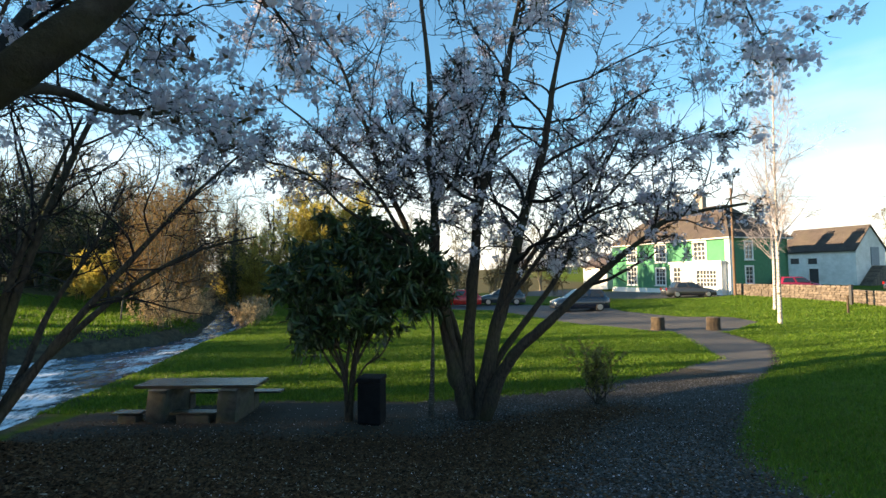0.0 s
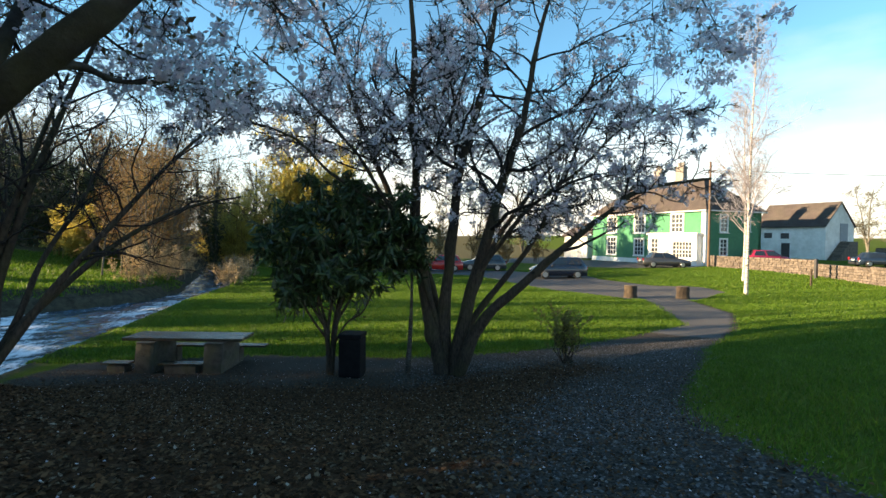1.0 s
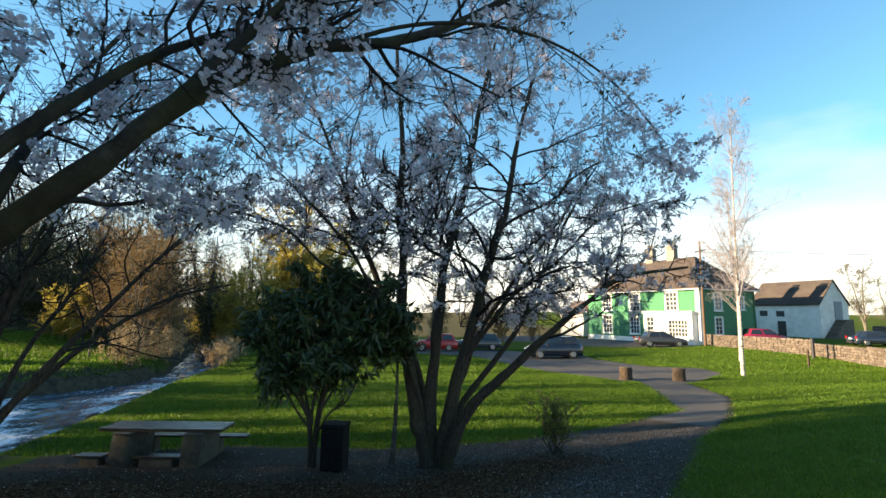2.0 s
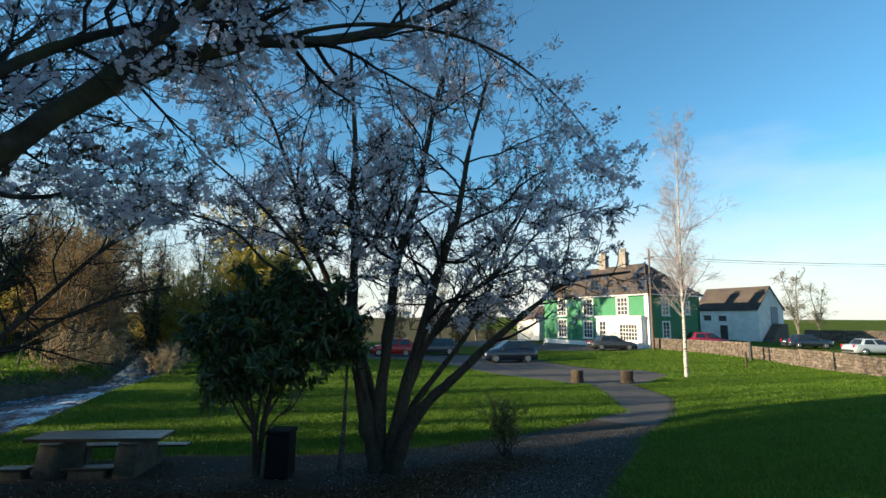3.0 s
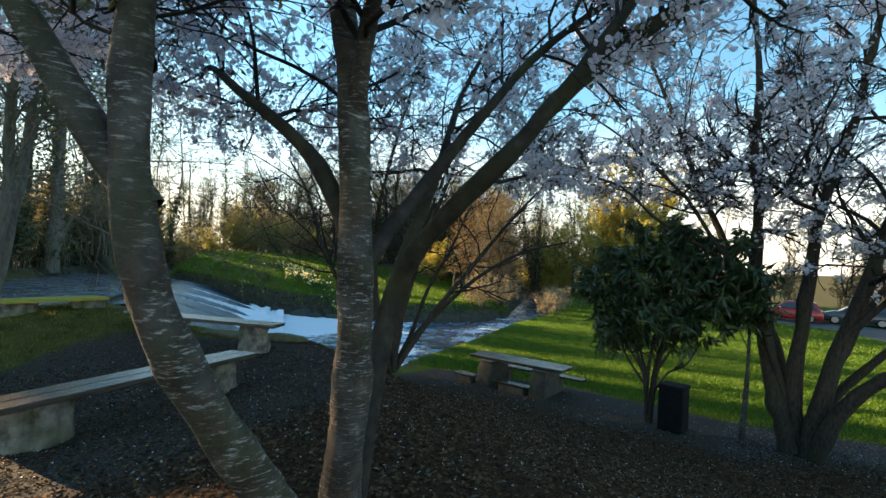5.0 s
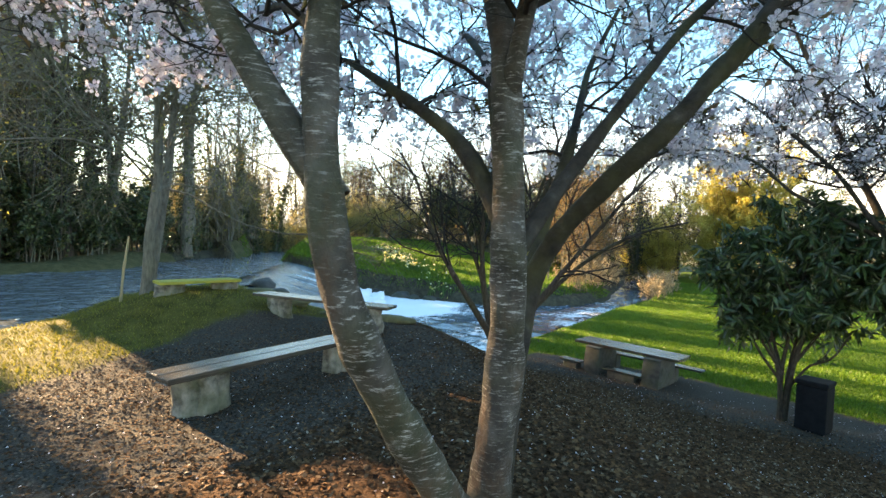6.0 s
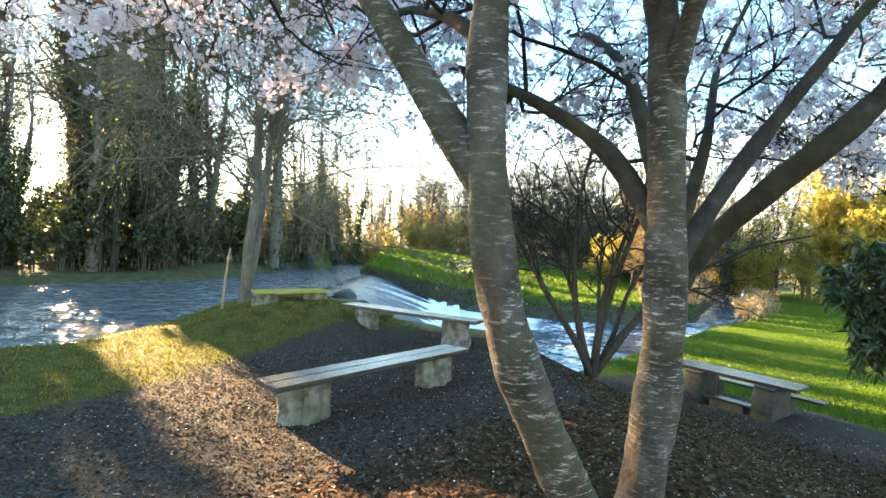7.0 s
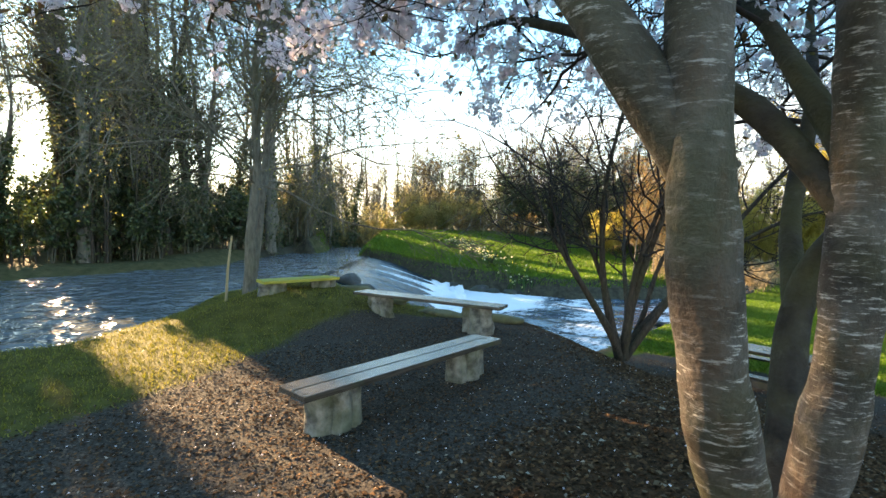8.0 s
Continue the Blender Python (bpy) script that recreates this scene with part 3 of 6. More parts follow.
water_sheet("mill_pond", "calm rippled water above the weir", (-60, 34), UP_W - np.array([0, 1.5]), np.vstack([UP_E + np.array([0, 1.0]), [(6.6, -20.8), (13.4, -30.2), (20, -40), (34, -70)]]), WATER_UP, UPW, lambda X, Y: 0.05 * fbm(X, Y, 2, 6), 420, 110, 0.03)

WEIRW.node_tree.nodes["Principled BSDF"].inputs["Specular IOR Level"].default_value = 0.25
# weir: a smooth slide of water from the crest line down to the pool
CREST_A, CREST_B = np.array([-20.6, 6.3]), np.array([-31.0, 14.2])
wu = (CREST_B - CREST_A) / np.linalg.norm(CREST_B - CREST_A)
wd = np.array([0.605, 0.796])
WR, WC = 60, 300
ss, tt = np.meshgrid(np.linspace(-0.18, 1.12, WC), np.linspace(0, 1, WR))
L_CREST = np.linalg.norm(CREST_B - CREST_A)
WX = CREST_A[0] + wu[0] * L_CREST * ss + wd[0] * (tt * 6.5 - 0.5)
WY = CREST_A[1] + wu[1] * L_CREST * ss + wd[1] * (tt * 6.5 - 0.5)
fall = np.clip((tt - 0.06) / 0.8, 0, 1) ** 1.25
WZ = (WATER_UP + 0.02) * (1 - fall) + (WATER_LOW + 0.05) * fall + 0.07 * fbm(ss * 24, tt * 0.9, 1.0, 5, 3) * smooth01(tt * 3) + 0.38 * smooth01((tt - 0.66) / 0.25) * np.abs(fbm(WX, WY, 0.8, 8, 5))
wi = (np.arange(WR - 1)[:, None] * WC + np.arange(WC - 1)[None]).ravel()
weir_me = mesh_of("weir_water", np.stack([WX.ravel(), WY.ravel(), WZ.ravel()], 1), np.stack([wi, wi + 1, wi + WC + 1, wi + WC], 1), WEIRW, True)
fa = weir_me.attributes.new("foam", "FLOAT", "POINT")
fa.data.foreach_set("value", np.asarray(1.2 * smooth01((tt - 0.62) / 0.25) + 0.62 * fbm(ss * 24, tt * 0.9, 1.0, 5, 3) * smooth01(tt * 3) + 0.16 * smooth01(tt * 3), np.float32).ravel())
tagged(new("weir_water", weir_me), "water sliding over a long stone weir into foam", "water", kind="structure")

# ---- house and barn ----
GREEN = surface("green_render", [(0.3, (0.026, 0.15, 0.075)), (0.7, (0.04, 0.20, 0.10))], 3, 0.85, 0.25, big=((0.06, 0.20, 0.125), 0.6, 0.35), fine=40)
WHITE = surface("white_paint", [(0.3, (0.72, 0.71, 0.68)), (0.7, (0.82, 0.81, 0.79))], 4, 0.7, 0.2, big=((0.6, 0.59, 0.55), 0.8, 0.3), fine=40)
WHITEWASH = surface("whitewashed_render", [(0.3, (0.62, 0.62, 0.60)), (0.7, (0.78, 0.77, 0.75))], 2, 0.9, 0.4, big=((0.45, 0.45, 0.41), 0.7, 0.5), fine=20)
SLATE = surface("roof_slate", [(0.3, (0.036, 0.028, 0.028)), (0.7, (0.085, 0.064, 0.061))], 1.2, 0.75, 0.3, vary=0.22, big=((0.10, 0.085, 0.06), 0.5, 0.4), fine=25)
CHIMNEY_R = surface("chimney_render", [(0.3, (0.16, 0.145, 0.13)), (0.7, (0.28, 0.26, 0.235))], 4, 0.9, 0.4)
PANE = glass_mat("window_glass")
DARKWOOD = surface("dark_painted_wood", [(0.3, (0.02, 0.022, 0.025)), (0.7, (0.04, 0.04, 0.045))], 6, 0.5, 0.1)
RUBBLE = surface("rubble_stone", [(0.3, (0.055, 0.042, 0.036)), (0.7, (0.17, 0.14, 0.115))], 5, 0.9, 0.6, vary=0.35)
MORTAR = surface("lime_mortar", [(0.3, (0.07, 0.06, 0.05)), (0.7, (0.13, 0.115, 0.095))], 8, 0.95, 0.5)


def sash(parent, s0, s1, z0, z1, cols, rows, frame_w=0.16, label="white sash window", out=0.0):
    """A window in the x-z plane that faces -y: surround, sill, panes and glazing bars."""
    w = under(new("window"), parent)
    w.empty_display_size = 0.1
    tagged(w, label)
    bm = bmesh.new()
    f = frame_w
    y0, y1 = out - 0.05, out + 0.06
    for lo, hi in (((s0, y0, z0), (s0 + f, y1, z1)), ((s1 - f, y0, z0), (s1, y1, z1)), ((s0 + f, y0, z1 - f), (s1 - f, y1, z1)), ((s0 + f, y0, z0), (s1 - f, y1, z0 + f * 0.7))):
        box(bm, lo, hi, 0.008)
    part("window_frame", bm, WHITE, w)
    one_box("window_sill", (s0 - 0.06, out - 0.14, z0 - 0.09), (s1 + 0.06, out + 0.04, z0 - 0.003), WHITE, w, 0.01)
    gx0, gx1, gz0, gz1 = s0 + f, s1 - f, z0 + f * 0.7, z1 - f
    bm = bmesh.new()
    for k in range(1, cols):
        x = gx0 + (gx1 - gx0) * k / cols
        box(bm, (x - 0.022, out - 0.012, gz0), (x + 0.022, out + 0.03, gz1))
    for k in range(1, rows):
        z = gz0 + (gz1 - gz0) * k / rows
        hw = 0.035 if k * 2 == rows else 0.022
        box(bm, (gx0, out - 0.015, z - hw), (gx1, out + 0.033, z + hw))
    part("glazing", bm, WHITE, w)
    for i in range(cols):
        for k in range(rows):
            a, b = gx0 + (gx1 - gx0) * i / cols, gx0 + (gx1 - gx0) * (i + 1) / cols
            c, d = gz0 + (gz1 - gz0) * k / rows, gz0 + (gz1 - gz0) * (k + 1) / rows
            one_box("pane", (a, out + 0.034, c), (b, out + 0.046, d), PANE, w)
    return w


def wall_with_holes(bm, s0, s1, z0, z1, holes, y0, y1):
    """A wall in the x-z plane with openings cut through it."""
    xs = sorted({s0, s1, *[h[0] for h in holes], *[h[1] for h in holes]})
    zs = sorted({z0, z1, *[h[2] for h in holes], *[h[3] for h in holes]})
    for a, b in zip(xs[:-1], xs[1:]):
        run = None
        for c, d in zip(zs[:-1], zs[1:]):
            hole = any(h[0] <= a and b <= h[1] and h[2] <= c and d <= h[3] for h in holes)
            if hole:
                if run:
                    box(bm, (a, y0, run[0]), (b, y1, run[1]))
                run = None
            else:
                run = (run[0], d) if run else (c, d)
        if run:
            box(bm, (a, y0, run[0]), (b, y1, run[1]))


def slope_slates(parent, corners, rows, cols, rng, mat=SLATE):
    """Courses of slates on a roof plane given by eave_l, eave_r, ridge_r, ridge_l."""
    el, er, rr, rl = [np.array(c, float) for c in corners]
    nrm = unit(np.cross(er - el, rl - el))
    if nrm[2] < 0:
        nrm = -nrm
    V, F = [], []
    for k in range(rows):
        v0, v1 = k / rows, (k + 1.25) / rows
        a0, b0 = el + (rl - el) * v0, er + (rr - er) * v0
        v1 = min(v1, 1.0)
        a1, b1 = el + (rl - el) * v1, er + (rr - er) * v1
        width = np.linalg.norm(b0 - a0)
        n = max(1, int(cols * width / np.linalg.norm(er - el)))
        off = 0.5 * (k % 2) / n
        for i in range(n + 1):
            u0, u1 = max(0, i / n - off), min(1, (i + 1) / n - off - 0.004)
            if u1 <= u0 + 1e-3:
                continue
            lift = 0.035 + rng.uniform(0, 0.012)
            q = [a0 + (b0 - a0) * u0 + nrm * lift, a0 + (b0 - a0) * u1 + nrm * lift, a1 + (b1 - a1) * u1 + nrm * 0.012, a1 + (b1 - a1) * u0 + nrm * 0.012]
            low = [q[0] - nrm * 0.02, q[1] - nrm * 0.02]
            j = len(V)
            V += q + low
            F += [(j, j + 1, j + 2, j + 3), (j + 4, j + 5, j + 1, j)]
    return tagged(part_np("slating", V, F, mat, parent), kind="stuff")


def roof_plane(name, pts, thick, mat, parent):
    P = [Vector(p) for p in pts]
    bm = bmesh.new()
    top = [bm.verts.new(p) for p in P]
    low = [bm.verts.new(p - Vector((0, 0, thick))) for p in P]
    bm.faces.new(top)
    bm.faces.new(low[::-1])
    for i in range(len(P)):
        j = (i + 1) % len(P)
        bm.faces.new((top[j], top[i], low[i], low[j]))
    bmesh.ops.recalc_face_normals(bm, faces=bm.faces)
    return part(name, bm, mat, parent)


def chimney(parent, x, y, z0, z1, w, d):
    c = under(new("chimney"), parent)
    c.empty_display_size = 0.1
    bm = bmesh.new()
    box(bm, (x - w / 2, y - d / 2, z0), (x + w / 2, y + d / 2, z1), 0.02)
    box(bm, (x - w / 2 - 0.07, y - d / 2 - 0.07, z1 - 0.32), (x + w / 2 + 0.07, y + d / 2 + 0.07, z1 - 0.14), 0.02)
    part("shaft", bm, CHIMNEY_R, c)
    for k in (-1, 0, 1):
        P = np.array([(x + k * w * 0.28, y, z1 - 0.02), (x + k * w * 0.28, y, z1 + 0.2), (x + k * w * 0.28, y, z1 + 0.42)])
        V, F = tubes([(P, np.array([0.13, 0.11, 0.13]))], 10)
        part_np("chimney_pot", V, F, CHIMNEY_R, c, smooth=True)


rng = np.random.default_rng(3)
# the house's own axes: x along the front from the near corner, y into the house, z up
house = thing("house", "two-storey green rendered house with white trim and slate roof", "house", (27.28, 44.12, 0.55))
# a turn about z that sends x to the front's direction, with the depth to the other side
house.matrix_basis = pose(27.28, 44.12, 0.55, 0, 0, 109.6)
HL, HD, HE = 16.6, -7.9, 5.55

fronts = [(2.5, 4.2, 3.3, 5.35), (7.65, 9.4, 3.3, 5.35), (12.2, 13.9, 3.3, 5.35), (7.8, 9.4, 0.75, 2.75), (12.2, 13.95, 0.7, 2.95)]
bm = bmesh.new()
wall_with_holes(bm, 0, HL, 0, HE, fronts, 0.0, -0.4)
part("wall", bm, GREEN, house)
for a, b, c, d in fronts:
    w = sash(house, a, b, c, d, 3, 4)
    w.matrix_basis = pose(0, 0, 0, 0, 0, 0) @ Matrix.Diagonal((1, -1, 1, 1))
# side wall, seen in shade
side = under(new("side_wall"), house)
side.empty_display_size = 0.1
side.matrix_basis = Matrix(((0, 1, 0, 0), (-1, 0, 0, 0), (0, 0, 1, 0), (0, 0, 0, 1)))
sides = [(1.9, 3.1, 3.35, 5.2), (1.9, 3.1, 1.0, 2.8), (5.4, 6.3, 3.5, 4.9)]
bm = bmesh.new()
wall_with_holes(bm, 0.4, -HD, 0, HE, sides, 0.0, 0.4)
part("wall", bm, GREEN, side)
for a, b, c, d in sides:
    sash(side, a, b, c, d, 2, 4)
one_box("wall", (0.0, HD, 0), (HL, HD + 0.4, HE), GREEN, house)
one_box("wall", (HL - 0.4, HD + 0.4, 0), (HL, -0.4, HE), GREEN, house)
one_box("corner_trim", (-0.06, -0.4, 0), (0.42, 0.05, HE - 0.01), WHITE, house, 0.01, "white painted corner quoin")
one_box("plinth", (0.42, 0.002, -0.3), (HL + 0.05, 0.10, 0.42), WHITE, house, 0.01, "white painted plinth")
# white ground-floor bay at the front
bay = under(new("front_bay"), house)
bay.empty_display_size = 0.1
tagged(bay, "white flat-roofed ground-floor bay")
bayholes = [(0.75, 3.2, 0.75, 2.45), (5.0, 6.1, 0.75, 2.75)]
bm = bmesh.new()
wall_with_holes(bm, 0.3, 6.5, 0, 3.05, bayholes, 0.75, 0.55)
box(bm, (0.3, 0.002, 0), (0.5, 0.55, 3.05))
box(bm, (6.3, 0.002, 0), (6.5, 0.55, 3.05))
box(bm, (0.18, 0.005, 3.05), (6.62, 0.88, 3.28), 0.02)
part("wall", bm, WHITE, bay)
for a, b, c, d, n1, n2 in ((0.75, 3.2, 0.75, 2.45, 6, 4), (5.0, 6.1, 0.75, 2.75, 2, 4)):
    w = sash(bay, a, b, c, d, n1, n2, 0.1)
    w.matrix_basis = Matrix.Translation((0, 0.75, 0)) @ Matrix.Diagonal((1, -1, 1, 1))
# hipped roof
ov, ZR = 0.35, 9.25
e = [(-ov, ov, HE), (HL + ov, ov, HE), (HL + ov, HD - ov, HE), (-ov, HD - ov, HE)]
r1, r2 = (3.6, HD / 2, ZR), (HL - 3.4, HD / 2, ZR)
for pts in ((e[0], e[1], r2, r1), (e[2], e[3], r1, r2), (e[3], e[0], r1, r1), (e[1], e[2], r2, r2)):
    q = list(dict.fromkeys(pts))
    roof_plane("roof", q, 0.14, SLATE, house)
slope_slates(house, (e[0], e[1], r2, r1), 22, 56, rng)
slope_slates(house, (e[3], e[0], r1, r1), 22, 28, rng)
chimney(house, 9.75, HD / 2, 7.9, 10.75, 1.1, 0.6)
chimney(house, 6.6, HD / 2, 7.9, 10.85, 1.1, 0.6)
for nm, a, b in (("gutter", e[0], e[1]), ("gutter", e[3], e[0])):
    V, F = tubes([(np.array([np.array(a) - (0, 0, 0.1), np.array(b) - (0, 0, 0.1)]), np.array([0.06, 0.06]))], 8)
    part_np(nm, V, F, WHITE, house, smooth=True)
low_wing = thing("house_wing", "low white cottage wing beside the green house", "house", (21.4, 61.0, 0.6), 109.6)
one_box("wall", (0, -5, 0), (5, 0, 3.0), WHITEWASH, low_wing)
roof_plane("roof", ((-0.2, 0.3, 3.0), (5.2, 0.3, 3.0), (5.2, -2.5, 4.7), (-0.2, -2.5, 4.7)), 0.12, SLATE, low_wing)
roof_plane("roof", ((-0.2, -5.3, 3.0), (5.2, -5.3, 3.0), (5.2, -2.5, 4.7), (-0.2, -2.5, 4.7)), 0.12, SLATE, low_wing)
sash(low_wing, 1.2, 2.4, 0.9, 2.3, 2, 3).matrix_basis = Matrix.Diagonal((1, -1, 1, 1))

# the barn: x along its front, y into it
barn = thing("barn", "whitewashed stone barn with rusty brown roof and outside steps", "barn", (43.72, 60.39, 1.0), -70.4)
BL, BD, BE, BR = 8.3, 5.3, 4.0, 6.9
bholes = [(1.0, 2.1, 2.5, 3.2), (3.1, 4.2, 2.45, 3.15), (3.2, 4.3, 0.0, 1.9)]
bm = bmesh.new()
wall_with_holes(bm, 0, BL, 0, BE, bholes, 0.0, 0.5)
part("wall", bm, WHITEWASH, barn)
one_box("wall", (0, BD - 0.5, 0), (BL, BD, BE), WHITEWASH, barn)
for x0, x1 in ((0, 0.5), (BL - 0.5, BL)):
    bm = bmesh.new()
    prof = [(0.5, 0), (BD - 0.5, 0), (BD - 0.5, BE), (BD, BE), (BD / 2, BR - 0.1), (0, BE), (0.5, BE)]
    a = [bm.verts.new((x0, y, z)) for y, z in prof]
    b = [bm.verts.new((x1, y, z)) for y, z in prof]
    bm.faces.new(a), bm.faces.new(b[::-1])
    for i in range(len(prof)):
        j = (i + 1) % len(prof)
        bm.faces.new((a[j], a[i], b[i], b[j]))
    bmesh.ops.recalc_face_normals(bm, faces=bm.faces)
    part("gable_wall", bm, WHITEWASH, barn)
for a, b, c, d in bholes:
    one_box("door" if c == 0 else "shutter", (a, 0.12, c), (b, 0.2, d), DARKWOOD, barn, 0.01)
rf = ((-0.15, -0.25, BE - 0.05), (BL + 0.15, -0.25, BE - 0.05), (BL + 0.15, BD / 2, BR), (-0.15, BD / 2, BR))
rb = ((-0.15, BD + 0.25, BE - 0.05), (BL + 0.15, BD + 0.25, BE - 0.05), (BL + 0.15, BD / 2, BR), (-0.15, BD / 2, BR))
roof_plane("roof", rf, 0.12, SLATE, barn), roof_plane("roof", rb, 0.12, SLATE, barn)
slope_slates(barn, rf, 16, 34, rng)
one_box("loft_door", (BL + 0.002, 2.6, 2.2), (BL + 0.08, 4.0, 4.3), surface("blue_grey_door", [(0.3, (0.16, 0.20, 0.24)), (0.7, (0.24, 0.28, 0.32))], 5, 0.6, 0.1), barn, 0.01, "blue-grey loft door")
for k in range(12):
    one_box("step", (BL + 0.002, 0.4 + k * 0.2, -0.2), (BL + 1.1, 0.6 + k * 0.2, 0.18 + k * 0.18), RUBBLE, barn, 0.01)
one_box("landing", (BL + 0.002, 2.8, -0.2), (BL + 1.1, 4.1, 2.18), RUBBLE, barn, 0.01)
shed = thing("lean_to_shed", "low pale green lean-to shed beside the barn", "shed", (41.6, 63.2, 1.1), -70.4)
one_box("wall", (0, 0, 0), (3.2, 3, 2.4), surface("pale_green_paint", [(0.3, (0.22, 0.42, 0.26)), (0.7, (0.30, 0.50, 0.33))], 4, 0.8, 0.2), shed)
roof_plane("roof", ((-0.2, -0.2, 2.45), (3.4, -0.2, 2.45), (3.4, 3.2, 2.9), (-0.2, 3.2, 2.9)), 0.08, SLATE, shed)
one_box("door", (1.4, -0.03, 0), (2.9, 0.0, 1.9), DARKWOOD, shed)


# ---- stone walls ----
def rubble_wall(name, label, pts, h, thick, rng, stone=0.32, keep=300):
    """A field wall: a mortared core and single stones on the face towards the park."""
    P = np.asarray(pts, float)
    body = tagged(new(name), label, "wall", kind="structure")
    core = bmesh.new()
    made, V, F = 0, [], []
    unit_me = []
    for k in range(6):
        bm = bmesh.new()
        box(bm, (-0.5, -0.5, -0.5), (0.5, 0.5, 0.5), 0.14)
        for v in bm.verts:
            v.co += Vector(rng.normal(size=3) * 0.05)
        me = bpy.data.meshes.new("stone")
        bm.to_mesh(me)
        bm.free()
        me.materials.append(RUBBLE)
        unit_me.append(me)
    for (ax, ay), (bx, by) in zip(P[:-1], P[1:]):
        ln, ang = math.hypot(bx - ax, by - ay), math.degrees(math.atan2(by - ay, bx - ax))
        z0 = min(stand(ax, ay), stand(bx, by)) - 0.2
        box(core, (0, -thick / 2, 0), (ln, thick / 2, h + 0.12), m=pose(ax, ay, z0, 0, 0, ang))
        z = 0.2
        while z < h + 0.1:
            ch = rng.uniform(0.13, 0.22)
            s = rng.uniform(-0.2, 0)
            while s < ln:
                w = rng.uniform(0.6, 1.5) * stone
                if made < keep:
                    st = under(new("stone", unit_me[made % 6]), body)
                    st.matrix_basis = pose(ax, ay, z0, 0, 0, ang) @ pose(s + w / 2, -thick / 2 - 0.01 * rng.uniform(0, 3), z + ch / 2, rng.uniform(-6, 6), rng.uniform(-8, 8), rng.uniform(-6, 6)) @ Matrix.Diagonal((w * 0.93, 0.16, ch * 0.98, 1))
                    made += 1
                else:
                    me = unit_me[made % 6]
                    co = np.array([v.co for v in me.vertices])
                    m4 = np.array(pose(ax, ay, z0, 0, 0, ang) @ pose(s + w / 2, -thick / 2 - 0.01, z + ch / 2, 0, rng.uniform(-8, 8), rng.uniform(-5, 5)) @ Matrix.Diagonal((w * 0.93, 0.16, ch * 0.98, 1)))
                    base = sum(len(v) for v in V)
                    V.append((np.c_[co, np.ones(len(co))] @ m4.T)[:, :3])
                    F += [tuple(base + q for q in p.vertices) for p in me.polygons]
                    made += 1
                s += w
            z += ch
    part("core", core, MORTAR, body)
    if V:
        me = bpy.data.meshes.new("more_stones")
        me.from_pydata(np.concatenate(V).tolist(), [], F)
        me.materials.append(surface("rubble_stone_far", [(0.3, (0.055, 0.042, 0.036)), (0.7, (0.17, 0.14, 0.115))], 5, 0.9, 0.6, island=0.35))
        tagged(under(new("more_stones", me), body), kind="stuff")
    return body


rubble_wall("wall_north", "low rubble stone wall beside the house yard", [(27.6, 43.3), (28.9, 39.4), (30.3, 34.3), (29.6, 28.6), (28.6, 23.6), (27.2, 16.5)], 1.15, 0.45, rng)
rubble_wall("wall_east", "pale stone field wall beyond the barn", [(54, 54), (68, 46), (90, 40)], 1.7, 0.5, rng, 0.6, 60)

# ---- benches, table, bin ----
def stump_leg(parent, x, y, h, rng, w=0.46, d=0.36):
    """A rough-cast bench foot, like a split log stood on end."""
    bm = bmesh.new()
    for sx, rr, sy in ((-0.30, 0.27, 0.03), (0.0, 0.25, -0.05), (0.29, 0.30, 0.02)):
        lump = bmesh.new()
        bmesh.ops.create_cone(lump, cap_ends=True, segments=12, radius1=w * rr * 1.12, radius2=w * rr, depth=h, matrix=pose(x + sx * w, y + sy, h / 2))
        bmesh.ops.subdivide_edges(lump, edges=[e for e in lump.edges if abs(e.verts[0].co.z - e.verts[1].co.z) > h * 0.5], cuts=6)
        for v in lump.verts:
            q = Vector((v.co.x * 9 + x * 7, v.co.y * 9 + y * 3, v.co.z * 4))
            k = 0.05 * noise.noise(q) + 0.025 * noise.noise(q * 3)
            v.co.x += k * (0.3 if v.co.z > h - 0.01 else 1)
            v.co.y += 0.8 * k
        tmp = bpy.data.meshes.new("lump")
        lump.to_mesh(tmp)
        lump.free()
        bm.from_mesh(tmp)
        bpy.data.meshes.remove(tmp)
    return part("leg", bm, STONE_LEG, parent, "rough cast concrete foot", smooth=True)


def plank(name, parent, x0, x1, y0, y1, z0, z1, mat, rng):
    """A plank along x, a little bowed and worn."""
    bm = bmesh.new()
    box(bm, (x0, y0, z0), (x1, y1, z1), 0.008, 2)
    for v in bm.verts:
        v.co.z += 0.004 * noise.noise(Vector((v.co.x * 1.5, y0 * 9, 0)))
        v.co.x += 0.012 * rng.uniform(-1, 1) * (abs(v.co.x - x0) < 0.02 or abs(v.co.x - x1) < 0.02)
    return part(name, bm, mat, parent)


def bench(label, a, b, top, mat, rng, width=0.44, group="benches"):
    """A backless bench from a to b: two planks on two cast feet."""
    ax, ay = a
    ln, ang = math.hypot(b[0] - ax, b[1] - ay), math.degrees(math.atan2(b[1] - ay, b[0] - ax))
    z0 = min(stand(*a), stand(*b)) - 0.03
    t = thing("bench", label, "bench", (ax, ay, z0), ang, group)
    h = top - z0
    g = 0.014
    plank("plank", t, 0, ln, -width / 2, -g / 2, h - 0.06, h, mat, rng)
    plank("plank", t, 0.02, ln - 0.03, g / 2, width / 2, h - 0.06, h, mat, rng)
    for s in (0.16, 0.84):
        stump_leg(t, ln * s, 0, h - 0.061, rng, 0.5, 0.36)
    return t


rng = np.random.default_rng(11)
bench("weathered grey plank bench on rough concrete feet", (-5.38, -1.24), (-6.0, 1.74), 1.82, TIMBER, rng)
